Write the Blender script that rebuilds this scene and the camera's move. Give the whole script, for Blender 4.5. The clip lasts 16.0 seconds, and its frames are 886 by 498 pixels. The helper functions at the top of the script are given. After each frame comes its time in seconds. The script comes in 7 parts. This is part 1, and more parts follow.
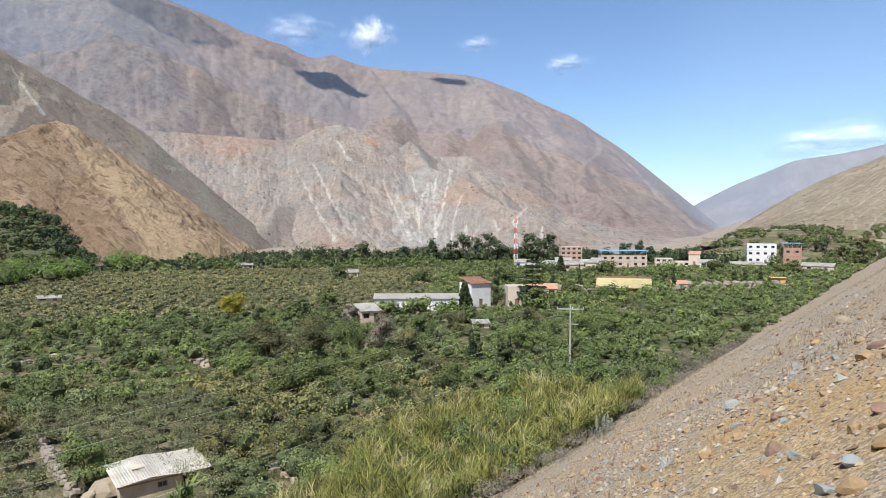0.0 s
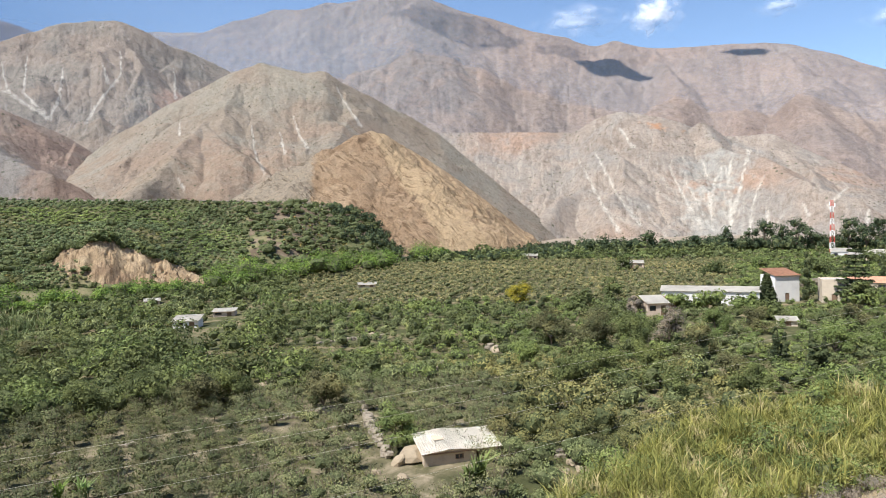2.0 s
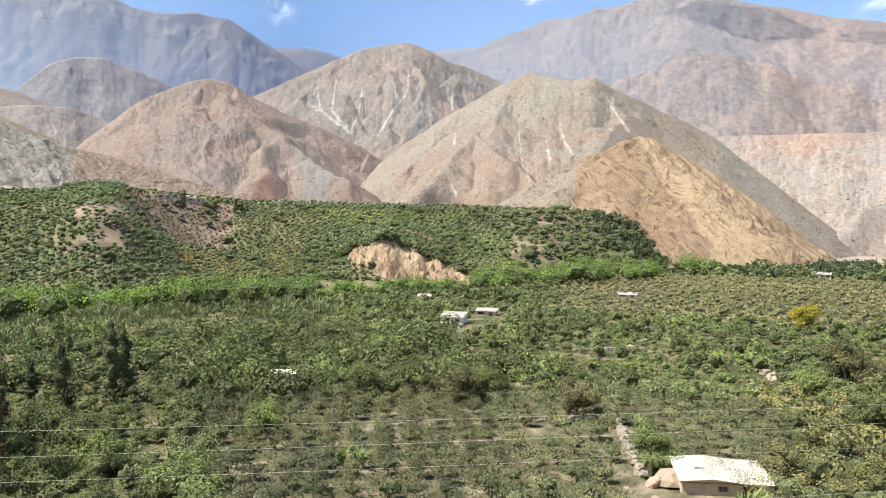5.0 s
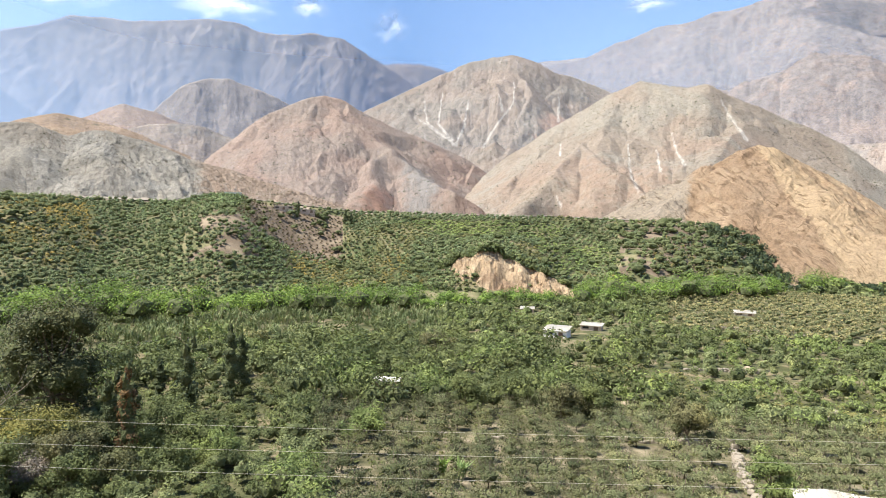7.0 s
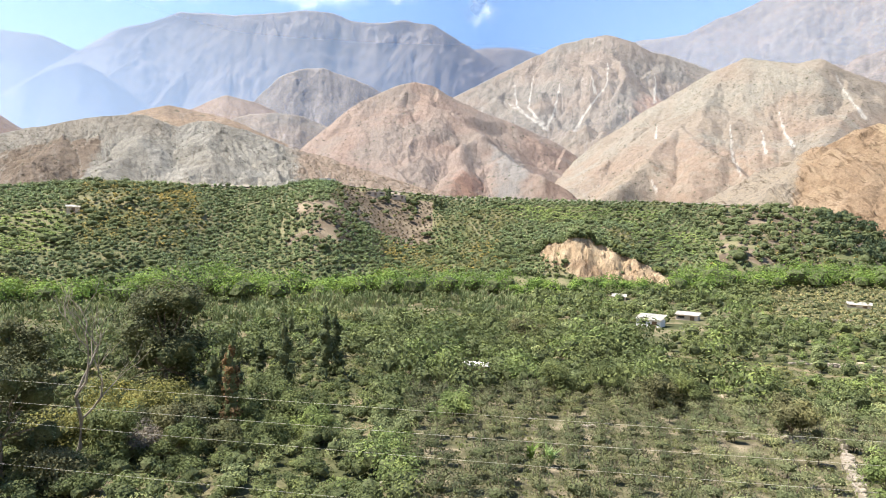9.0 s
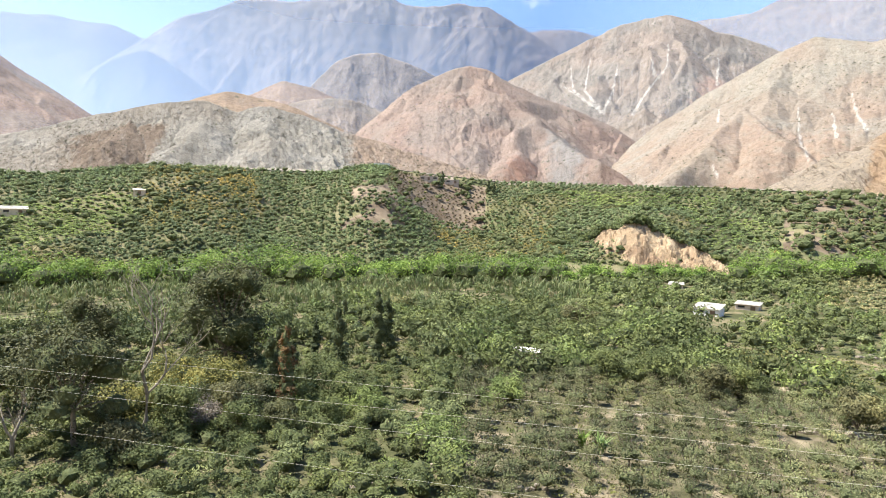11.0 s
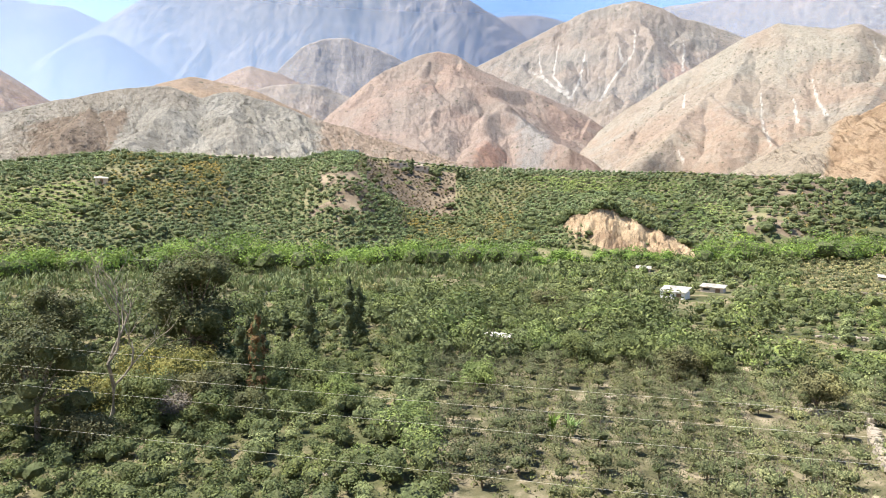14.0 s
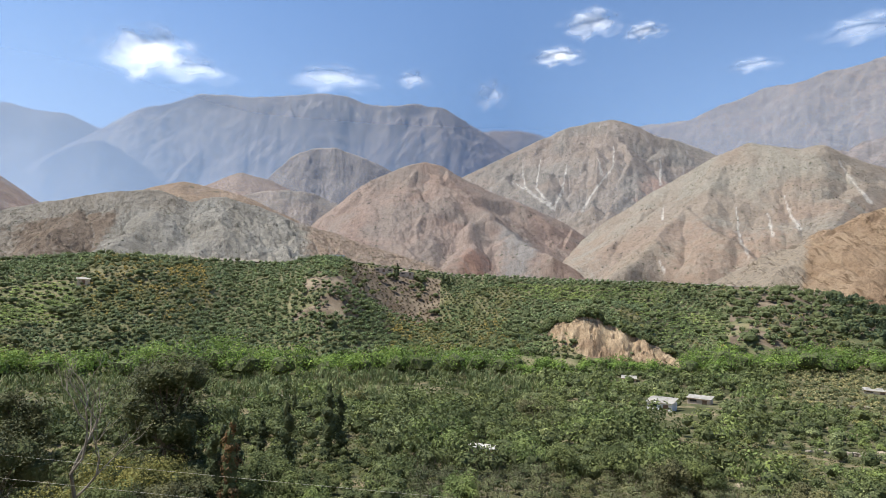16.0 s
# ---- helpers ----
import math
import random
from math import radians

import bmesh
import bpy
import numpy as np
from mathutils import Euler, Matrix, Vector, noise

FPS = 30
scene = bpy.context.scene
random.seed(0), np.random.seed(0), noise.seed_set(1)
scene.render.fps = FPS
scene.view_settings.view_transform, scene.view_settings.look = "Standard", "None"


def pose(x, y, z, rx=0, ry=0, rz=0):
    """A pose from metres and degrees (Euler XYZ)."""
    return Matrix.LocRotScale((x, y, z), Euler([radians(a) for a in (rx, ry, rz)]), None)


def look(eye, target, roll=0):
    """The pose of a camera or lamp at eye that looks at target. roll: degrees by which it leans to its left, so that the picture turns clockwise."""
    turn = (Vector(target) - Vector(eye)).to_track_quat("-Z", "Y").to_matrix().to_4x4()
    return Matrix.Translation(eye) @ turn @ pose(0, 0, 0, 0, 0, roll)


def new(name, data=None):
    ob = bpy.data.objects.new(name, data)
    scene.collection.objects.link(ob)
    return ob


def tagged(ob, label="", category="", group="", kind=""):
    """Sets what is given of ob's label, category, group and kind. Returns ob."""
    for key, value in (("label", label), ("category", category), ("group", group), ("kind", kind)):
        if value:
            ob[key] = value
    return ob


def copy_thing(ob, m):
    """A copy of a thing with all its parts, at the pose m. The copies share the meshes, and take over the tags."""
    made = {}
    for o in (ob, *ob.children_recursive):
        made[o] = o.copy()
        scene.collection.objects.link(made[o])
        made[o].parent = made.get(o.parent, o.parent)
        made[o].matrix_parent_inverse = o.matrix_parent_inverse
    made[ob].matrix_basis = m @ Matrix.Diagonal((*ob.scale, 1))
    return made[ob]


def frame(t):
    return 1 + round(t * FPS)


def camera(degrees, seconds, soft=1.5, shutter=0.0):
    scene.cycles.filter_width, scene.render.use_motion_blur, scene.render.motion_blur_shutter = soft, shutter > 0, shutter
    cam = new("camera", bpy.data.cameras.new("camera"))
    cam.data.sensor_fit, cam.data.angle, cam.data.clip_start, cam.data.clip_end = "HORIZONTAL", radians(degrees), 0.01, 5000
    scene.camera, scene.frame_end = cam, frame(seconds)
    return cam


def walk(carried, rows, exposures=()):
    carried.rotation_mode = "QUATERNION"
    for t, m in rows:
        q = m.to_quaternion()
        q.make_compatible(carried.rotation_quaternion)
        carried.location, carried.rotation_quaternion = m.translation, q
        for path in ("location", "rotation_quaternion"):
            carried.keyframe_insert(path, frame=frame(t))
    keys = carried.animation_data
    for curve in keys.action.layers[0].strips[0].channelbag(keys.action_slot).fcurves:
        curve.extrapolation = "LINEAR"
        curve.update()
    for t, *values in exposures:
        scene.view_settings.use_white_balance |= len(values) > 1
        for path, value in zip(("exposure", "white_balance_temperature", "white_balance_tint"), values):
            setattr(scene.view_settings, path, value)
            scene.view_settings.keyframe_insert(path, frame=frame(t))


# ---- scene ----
cam = camera(68.1, 16.0, soft=1.0)
EYE = Vector((0.0, 0.0, 22.0))
# seconds, bearing to the left, pitch, roll: the camera stands on the brow of the slope and turns
TURNS = """0 0.00 -2.00 -0.00
0.5 4.73 -1.57 0.56
1 10.73 -0.57 1.80
1.5 19.14 -1.02 1.97
2 24.33 -2.49 1.55
2.5 30.09 -2.84 0.96
3 34.82 -2.45 1.00
3.5 38.06 -1.70 0.81
4 39.26 -1.83 0.60
4.5 42.60 -1.96 0.19
5 46.88 -1.66 -0.22
7.5 57.70 -0.60 -0.70
8 59.95 -0.82 -0.67
8.5 62.25 -1.96 -1.07
9 63.69 -2.11 -0.98
9.5 64.89 -2.56 -1.03
10 66.48 -2.99 -0.97
12.5 69.05 -3.72 -1.66
13 67.22 -4.82 -1.50
13.5 64.65 -4.69 -1.53
14 65.69 -4.65 -0.96
14.5 66.91 -4.44 -0.98
15 64.42 0.52 -1.60
15.5 64.56 5.89 -2.02
16 64.34 4.64 -1.81"""
walk_rows = []
for line in TURNS.splitlines():
    t, bearing, pitch, lean = map(float, line.split())
    walk_rows.append((t, pose(EYE.x, EYE.y, EYE.z, 90 + pitch, lean, bearing)))
walk(cam, walk_rows, [(0.0, 0.44, 6050, 10), (1.5, 0.6, 6250, 10), (3.5, 0.98, 6450, 10), (5.0, 1.08, 6500, 10), (7.5, 1.25, 6500, 10), (10.0, 1.38, 6500, 10), (12.5, 1.43, 6500, 10),
                      (14.5, 1.43, 6500, 10), (15.0, 1.36, 6500, 10), (15.5, 0.71, 6250, 10), (16.0, 0.63, 6250, 10)])

# ---------- daylight ----------
SUN_BEARING, SUN_HEIGHT = 150.0, 58.0
world = bpy.data.worlds.new("sky")
scene.world = world
world.use_nodes = True
wt = world.node_tree
wt.nodes.clear()
sky = wt.nodes.new("ShaderNodeTexSky")
sky.sky_type = "NISHITA"
sky.sun_disc = False
sky.sun_elevation = radians(SUN_HEIGHT)
sky.sun_rotation = radians(-SUN_BEARING)
sky.altitude = 1200
sky.air_density, sky.dust_density, sky.ozone_density = 1.0, 0.06, 2.8
bg = wt.nodes.new("ShaderNodeBackground")
bg.inputs["Strength"].default_value = 0.112
wout = wt.nodes.new("ShaderNodeOutputWorld")
wt.links.new(sky.outputs[0], bg.inputs[0])
wt.links.new(bg.outputs[0], wout.inputs[0])
sun_way = Vector((-math.sin(radians(SUN_BEARING)) * math.cos(radians(SUN_HEIGHT)),
                  math.cos(radians(SUN_BEARING)) * math.cos(radians(SUN_HEIGHT)), math.sin(radians(SUN_HEIGHT))))
sun_data = bpy.data.lights.new("sun", "SUN")
sun_data.energy, sun_data.angle, sun_data.color = 5.0, radians(0.53), (1.0, 0.955, 0.885)
sun = new("sun", sun_data)
sun.matrix_world = look(sun_way * 100, (0, 0, 0))


# ---------- small tools ----------
def place(bearing, dist):
    """Plan position by bearing (degrees to the left of north) and distance from the brow."""
    a = np.radians(bearing)
    return -np.sin(a) * dist, np.cos(a) * dist


def lattice(ix, iy, seed):
    h = (ix.astype(np.int64) * 374761393 + iy.astype(np.int64) * 668265263 + seed * 974711) & 0xFFFFFFFF
    h = ((h ^ (h >> 13)) * 1274126177) & 0xFFFFFFFF
    return ((h ^ (h >> 16)) & 0xFFFFFF) / float(0xFFFFFF)


def grain(x, y, seed=0):
    """Smooth value noise, 0 to 1."""
    x, y = np.broadcast_arrays(np.asarray(x, float), np.asarray(y, float))
    ix, iy = np.floor(x), np.floor(y)
    fx, fy = x - ix, y - iy
    fx, fy = fx * fx * fx * (fx * (fx * 6 - 15) + 10), fy * fy * fy * (fy * (fy * 6 - 15) + 10)
    a, b = lattice(ix, iy, seed), lattice(ix + 1, iy, seed)
    c, d = lattice(ix, iy + 1, seed), lattice(ix + 1, iy + 1, seed)
    return (a + (b - a) * fx) * (1 - fy) + (c + (d - c) * fx) * fy


def fbm(x, y, octaves=4, seed=0):
    total, amp, s = 0.0, 0.5, 0.0
    for k in range(octaves):
        total = total + amp * grain(x * 2 ** k, y * 2 ** k, seed + 17 * k)
        s, amp = s + amp, amp * 0.5
    return total / s


def ridged(x, y, octaves=4, seed=0):
    total, amp, s = 0.0, 0.5, 0.0
    for k in range(octaves):
        total = total + amp * (1 - np.abs(2 * grain(x * 2 ** k, y * 2 ** k, seed + 31 * k) - 1))
        s, amp = s + amp, amp * 0.5
    return total / s


def ease(v, lo, hi):
    t = np.clip((np.asarray(v, float) - lo) / (hi - lo), 0, 1)
    return t * t * (3 - 2 * t)


def table(text):
    a = np.array([[float(v) for v in p.split(":")] for p in text.split()])
    return a[:, 0], a[:, 1]


def raw_mesh(name, verts, faces, smooth=False, mats=(), index=None, uv=None):
    """A mesh from arrays; faces is an n x k array."""
    me = bpy.data.meshes.new(name)
    n, k = faces.shape
    me.vertices.add(len(verts))
    me.vertices.foreach_set("co", np.ascontiguousarray(verts, np.float32).ravel())
    me.loops.add(n * k)
    me.loops.foreach_set("vertex_index", np.ascontiguousarray(faces, np.int32).ravel())
    me.polygons.add(n)
    me.polygons.foreach_set("loop_start", np.arange(0, n * k, k, dtype=np.int32))
    me.polygons.foreach_set("loop_total", np.full(n, k, np.int32))
    if index is not None:
        me.polygons.foreach_set("material_index", np.ascontiguousarray(index, np.int32))
    me.polygons.foreach_set("use_smooth", np.full(n, smooth, bool))
    if uv is not None:
        layer = me.uv_layers.new(name="plan")
        layer.data.foreach_set("uv", np.ascontiguousarray(uv[faces.ravel()], np.float32).ravel())
    for m in mats:
        me.materials.append(m)
    me.update(calc_edges=True)
    return me


def grid_faces(rows, cols, wrap=False):
    i = np.arange(rows - 1)[:, None]
    j = np.arange(cols if wrap else cols - 1)[None, :]
    j2 = (j + 1) % cols
    return np.stack([i * cols + j, i * cols + j2, (i + 1) * cols + j2, (i + 1) * cols + j], -1).reshape(-1, 4)


def part(name, bm, material, parent=None, label="", smooth=False):
    """One mesh object from a bmesh, under a thing or a part."""
    me = bpy.data.meshes.new(name)
    bm.normal_update()
    bm.to_mesh(me)
    bm.free()
    if smooth:
        me.polygons.foreach_set("use_smooth", np.full(len(me.polygons), True))
    if material is not None:
        me.materials.append(material)
    ob = new(name, me)
    if parent is not None:
        ob.parent = parent
    if label:
        ob["label"] = label
    return ob


def box(bm, lo, hi, bevel=0.0):
    made = bmesh.ops.create_cube(bm, size=1.0)["verts"]
    lo, hi = Vector(lo), Vector(hi)
    for v in made:
        v.co = Vector([lo[k] + (v.co[k] + 0.5) * (hi[k] - lo[k]) for k in range(3)])
    if bevel:
        edges = list({e for v in made for e in v.link_edges})
        bmesh.ops.bevel(bm, geom=edges, offset=bevel, segments=1, affect="EDGES")
    return made


def tube(bm, points, radii, sides=7, cap=True):
    """A tapered round limb through points."""
    rings = []
    pts = [Vector(p) for p in points]
    for k, p in enumerate(pts):
        way = (pts[min(k + 1, len(pts) - 1)] - pts[max(k - 1, 0)]).normalized()
        q = way.to_track_quat("Z", "Y")
        rings.append([bm.verts.new(p + q @ Vector((math.cos(a) * radii[k], math.sin(a) * radii[k], 0)))
                      for a in (2 * math.pi * j / sides for j in range(sides))])
    for a, b in zip(rings, rings[1:]):
        for j in range(sides):
            bm.faces.new((a[j], a[(j + 1) % sides], b[(j + 1) % sides], b[j]))
    if cap:
        bm.faces.new(rings[-1])
        bm.faces.new(rings[0][::-1])


# ---------- materials ----------
def nodes_of(name):
    m = bpy.data.materials.new(name)
    m.use_nodes = True
    return m, m.node_tree.nodes, m.node_tree.links, m.node_tree.nodes["Principled BSDF"]


def ramp(nd, stops):
    r = nd.new("ShaderNodeValToRGB")
    while len(r.color_ramp.elements) < len(stops):
        r.color_ramp.elements.new(0.5)
    for e, (at, c) in zip(r.color_ramp.elements, stops):
        e.position, e.color = at, (*c, 1)
    return r


def mixer(nd, lk, kind, fac, a, b):
    m = nd.new("ShaderNodeMix")
    m.data_type, m.blend_type = "RGBA", kind
    for sock, v in ((m.inputs[0], fac), (m.inputs[6], a), (m.inputs[7], b)):
        if isinstance(v, (int, float)):
            sock.default_value = v
        elif isinstance(v, tuple):
            sock.default_value = (*v, 1)
        else:
            lk.new(v, sock)
    return m.outputs[2]


def noise_tex(nd, lk, coord, scale, detail=4.0, rough=0.55, stretch=None, warp=0.0):
    if stretch is not None:
        mp = nd.new("ShaderNodeMapping")
        mp.inputs["Scale"].default_value = stretch
        lk.new(coord, mp.inputs[0])
        coord = mp.outputs[0]
    n = nd.new("ShaderNodeTexNoise")
    n.inputs["Scale"].default_value, n.inputs["Detail"].default_value = scale, detail
    n.inputs["Roughness"].default_value, n.inputs["Distortion"].default_value = rough, warp
    lk.new(coord, n.inputs["Vector"])
    return n.outputs["Fac"]


def place_coord(nd):
    return nd.new("ShaderNodeNewGeometry").outputs["Position"]


def plain(name, colour, rough=0.8, scale=3.0, vary=0.25, metal=0.0, bump=0.0, spread=None):
    """Paint, plaster, wood or metal with two scales of wear."""
    m, nd, lk, bsdf = nodes_of(name)
    co = nd.new("ShaderNodeTexCoord").outputs["Object"]
    big, fine = noise_tex(nd, lk, co, scale * 0.25, 5.0), noise_tex(nd, lk, co, scale * 6, 3.0)
    dark = tuple(c * (1 - vary) for c in colour)
    lite = tuple(min(0.9, c * (1 + vary * 0.5)) for c in (spread or colour))
    r = ramp(nd, [(0.3, dark), (0.5, colour), (0.72, lite)])
    lk.new(big, r.inputs[0])
    r2 = ramp(nd, [(0.25, (1 - vary * 0.5,) * 3), (0.6, (1, 1, 1))])
    lk.new(fine, r2.inputs[0])
    lk.new(mixer(nd, lk, "MULTIPLY", 1.0, r.outputs[0], r2.outputs[0]), bsdf.inputs["Base Color"])
    bsdf.inputs["Roughness"].default_value, bsdf.inputs["Metallic"].default_value = rough, metal
    if bump:
        b = nd.new("ShaderNodeBump")
        b.inputs["Strength"].default_value, b.inputs["Distance"].default_value = bump, 0.03
        lk.new(fine, b.inputs["Height"])
        lk.new(b.outputs[0], bsdf.inputs["Normal"])
    return m


def rock_face(name, low, mid, high, patch, size, streak=0.35, streak_col=(0.55, 0.51, 0.44), bump=1.0, specks=0.0, cool=None, zone=None, zone_b=None, cleft_shade=0.0):
    """Bare mountain rock: broad strata tints, scree streaks down the slope, gravel grain."""
    m, nd, lk, bsdf = nodes_of(name)
    pos = place_coord(nd)
    plan = nd.new("ShaderNodeUVMap")
    plan.uv_map = "plan"
    uv = plan.outputs[0]
    broad = noise_tex(nd, lk, pos, 1.0 / size, 6.0, 0.6, warp=0.6)
    r = ramp(nd, [(0.30, low), (0.48, mid), (0.68, high)])
    lk.new(broad, r.inputs[0])
    tint = noise_tex(nd, lk, pos, 0.45 / size, 4.0, 0.5)
    tr = ramp(nd, [(0.52, (0, 0, 0)), (0.64, (1, 1, 1))])
    lk.new(tint, tr.inputs[0])
    col = mixer(nd, lk, "MIX", tr.outputs[0], r.outputs[0], patch)
    if cool is not None:
        cn = noise_tex(nd, lk, pos, 0.75 / size, 5.0, 0.62, warp=0.8)
        cr = ramp(nd, [(0.46, (0, 0, 0)), (0.6, (0.85, 0.85, 0.85))])
        lk.new(cn, cr.inputs[0])
        col = mixer(nd, lk, "MIX", cr.outputs[0], col, cool)
    # tints on parts of the slope, mostly beds of other rock that crop out
    for key, other in (("zone", zone), ("zone_b", zone_b)):
        if other is not None:
            at = nd.new("ShaderNodeAttribute")
            at.attribute_name = key
            soft = nd.new("ShaderNodeMath")
            soft.operation = "MULTIPLY_ADD"
            soft.inputs[1].default_value = 1.3
            lk.new(noise_tex(nd, lk, pos, 5.0 / size, 5.0, 0.65, warp=0.5), soft.inputs[0])
            lk.new(at.outputs["Fac"], soft.inputs[2])
            zr = ramp(nd, [(0.78, (0, 0, 0)), (1.0, (1, 1, 1))])
            half = nd.new("ShaderNodeMath")
            half.operation = "MULTIPLY"
            half.inputs[1].default_value = 0.7
            lk.new(soft.outputs[0], half.inputs[0])
            lk.new(half.outputs[0], zr.inputs[0])
            col = mixer(nd, lk, "MIX", zr.outputs[0], col, other)
    # scree running down the fall line
    run = noise_tex(nd, lk, uv, 1.0, 5.0, 0.62, stretch=(5.0 / size, 1.5 / size, 1), warp=1.2)
    sr = ramp(nd, [(0.56, (0, 0, 0)), (0.72, (streak,) * 3)])
    lk.new(run, sr.inputs[0])
    col = mixer(nd, lk, "MIX", sr.outputs[0], col, streak_col)
    dk = ramp(nd, [(0.25, (0.75, 0.73, 0.71)), (0.45, (1, 1, 1))])
    lk.new(run, dk.inputs[0])
    col = mixer(nd, lk, "MULTIPLY", 0.28, col, dk.outputs[0])
    bed = nd.new("ShaderNodeAttribute")
    bed.attribute_name = "wash"
    bf = nd.new("ShaderNodeMath")
    bf.operation = "MULTIPLY"
    bf.inputs[1].default_value = streak
    lk.new(bed.outputs["Fac"], bf.inputs[0])
    col = mixer(nd, lk, "MIX", bf.outputs[0], col, streak_col)
    gravel_bed = nd.new("ShaderNodeAttribute")
    gravel_bed.attribute_name = "chute"
    broken = nd.new("ShaderNodeMath")
    broken.operation = "MULTIPLY"
    br = ramp(nd, [(0.3, (0.25, 0.25, 0.25)), (0.6, (0.85, 0.85, 0.85))])
    lk.new(noise_tex(nd, lk, pos, 9.0 / size, 4.0, 0.6), br.inputs[0])
    lk.new(gravel_bed.outputs["Fac"], broken.inputs[0])
    lk.new(br.outputs[0], broken.inputs[1])
    col = mixer(nd, lk, "MIX", broken.outputs[0], col, (0.46, 0.43, 0.37))
    fine = noise_tex(nd, lk, pos, 14.0 / size, 6.0, 0.7)
    fr = ramp(nd, [(0.36, (0.58, 0.56, 0.54)), (0.5, (1, 1, 1)), (0.66, (1.2, 1.18, 1.15))])
    lk.new(fine, fr.inputs[0])
    col = mixer(nd, lk, "MULTIPLY", 0.55, col, fr.outputs[0])
    grit = noise_tex(nd, lk, pos, 70.0 / size, 4.0, 0.75)
    gr = ramp(nd, [(0.36, (0.6, 0.59, 0.58)), (0.5, (1, 1, 1)), (0.64, (1.28, 1.26, 1.22))])
    lk.new(grit, gr.inputs[0])
    col = mixer(nd, lk, "MULTIPLY", 0.75, col, gr.outputs[0])
    if cleft_shade:
        # shade of clefts between the ribs of rock, put into the colour
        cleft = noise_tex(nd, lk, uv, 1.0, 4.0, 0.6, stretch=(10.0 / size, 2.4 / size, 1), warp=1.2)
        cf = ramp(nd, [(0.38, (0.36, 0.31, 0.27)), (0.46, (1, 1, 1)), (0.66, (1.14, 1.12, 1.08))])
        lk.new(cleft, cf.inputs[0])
        where = ramp(nd, [(0.36, (0, 0, 0)), (0.52, (cleft_shade,) * 3)])
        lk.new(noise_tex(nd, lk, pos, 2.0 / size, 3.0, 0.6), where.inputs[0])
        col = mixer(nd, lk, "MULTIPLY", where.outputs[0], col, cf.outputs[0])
    if specks:
        v = nd.new("ShaderNodeTexVoronoi")
        v.inputs["Scale"].default_value = specks
        lk.new(pos, v.inputs["Vector"])
        thin = noise_tex(nd, lk, pos, 1.5 / size, 3.0)
        s1 = ramp(nd, [(0.13, (1, 1, 1)), (0.2, (0, 0, 0))])
        lk.new(v.outputs["Distance"], s1.inputs[0])
        s2 = ramp(nd, [(0.45, (0, 0, 0)), (0.6, (0.85, 0.85, 0.85))])
        lk.new(thin, s2.inputs[0])
        f = mixer(nd, lk, "MULTIPLY", 1.0, s1.outputs[0], s2.outputs[0])
        col = mixer(nd, lk, "MIX", f, col, (0.07, 0.075, 0.045))
    lk.new(col, bsdf.inputs["Base Color"])
    bsdf.inputs["Roughness"].default_value = 0.95
    bsdf.inputs["Specular IOR Level"].default_value = 0.1
    hb = nd.new("ShaderNodeMath")
    hb.operation = "MULTIPLY_ADD"
    hb.inputs[1].default_value = 0.35
    lk.new(run, hb.inputs[0])
    lk.new(fine, hb.inputs[2])
    hg = nd.new("ShaderNodeMath")
    hg.operation = "MULTIPLY_ADD"
    hg.inputs[1].default_value = 0.3
    lk.new(grit, hg.inputs[0])
    lk.new(hb.outputs[0], hg.inputs[2])
    b = nd.new("ShaderNodeBump")
    b.inputs["Strength"].default_value, b.inputs["Distance"].default_value = bump, size * 0.04
    lk.new(hg.outputs[0], b.inputs["Height"])
    lk.new(b.outputs[0], bsdf.inputs["Normal"])
    return m


def earth(name, a, b_, c, scale, bump=0.5, dist=0.1):
    m, nd, lk, bsdf = nodes_of(name)
    pos = place_coord(nd)
    big = noise_tex(nd, lk, pos, scale, 6.0, 0.6, warp=0.5)
    r = ramp(nd, [(0.32, a), (0.5, b_), (0.68, c)])
    lk.new(big, r.inputs[0])
    fine = noise_tex(nd, lk, pos, scale * 22, 5.0, 0.7)
    fr = ramp(nd, [(0.3, (0.6, 0.6, 0.6)), (0.6, (1, 1, 1)), (0.8, (1.15, 1.13, 1.1))])
    lk.new(fine, fr.inputs[0])
    lk.new(mixer(nd, lk, "MULTIPLY", 0.8, r.outputs[0], fr.outputs[0]), bsdf.inputs["Base Color"])
    bsdf.inputs["Roughness"].default_value = 0.95
    bsdf.inputs["Specular IOR Level"].default_value = 0.1
    bp = nd.new("ShaderNodeBump")
    bp.inputs["Strength"].default_value, bp.inputs["Distance"].default_value = bump, dist
    lk.new(fine, bp.inputs["Height"])
    lk.new(bp.outputs[0], bsdf.inputs["Normal"])
    return m


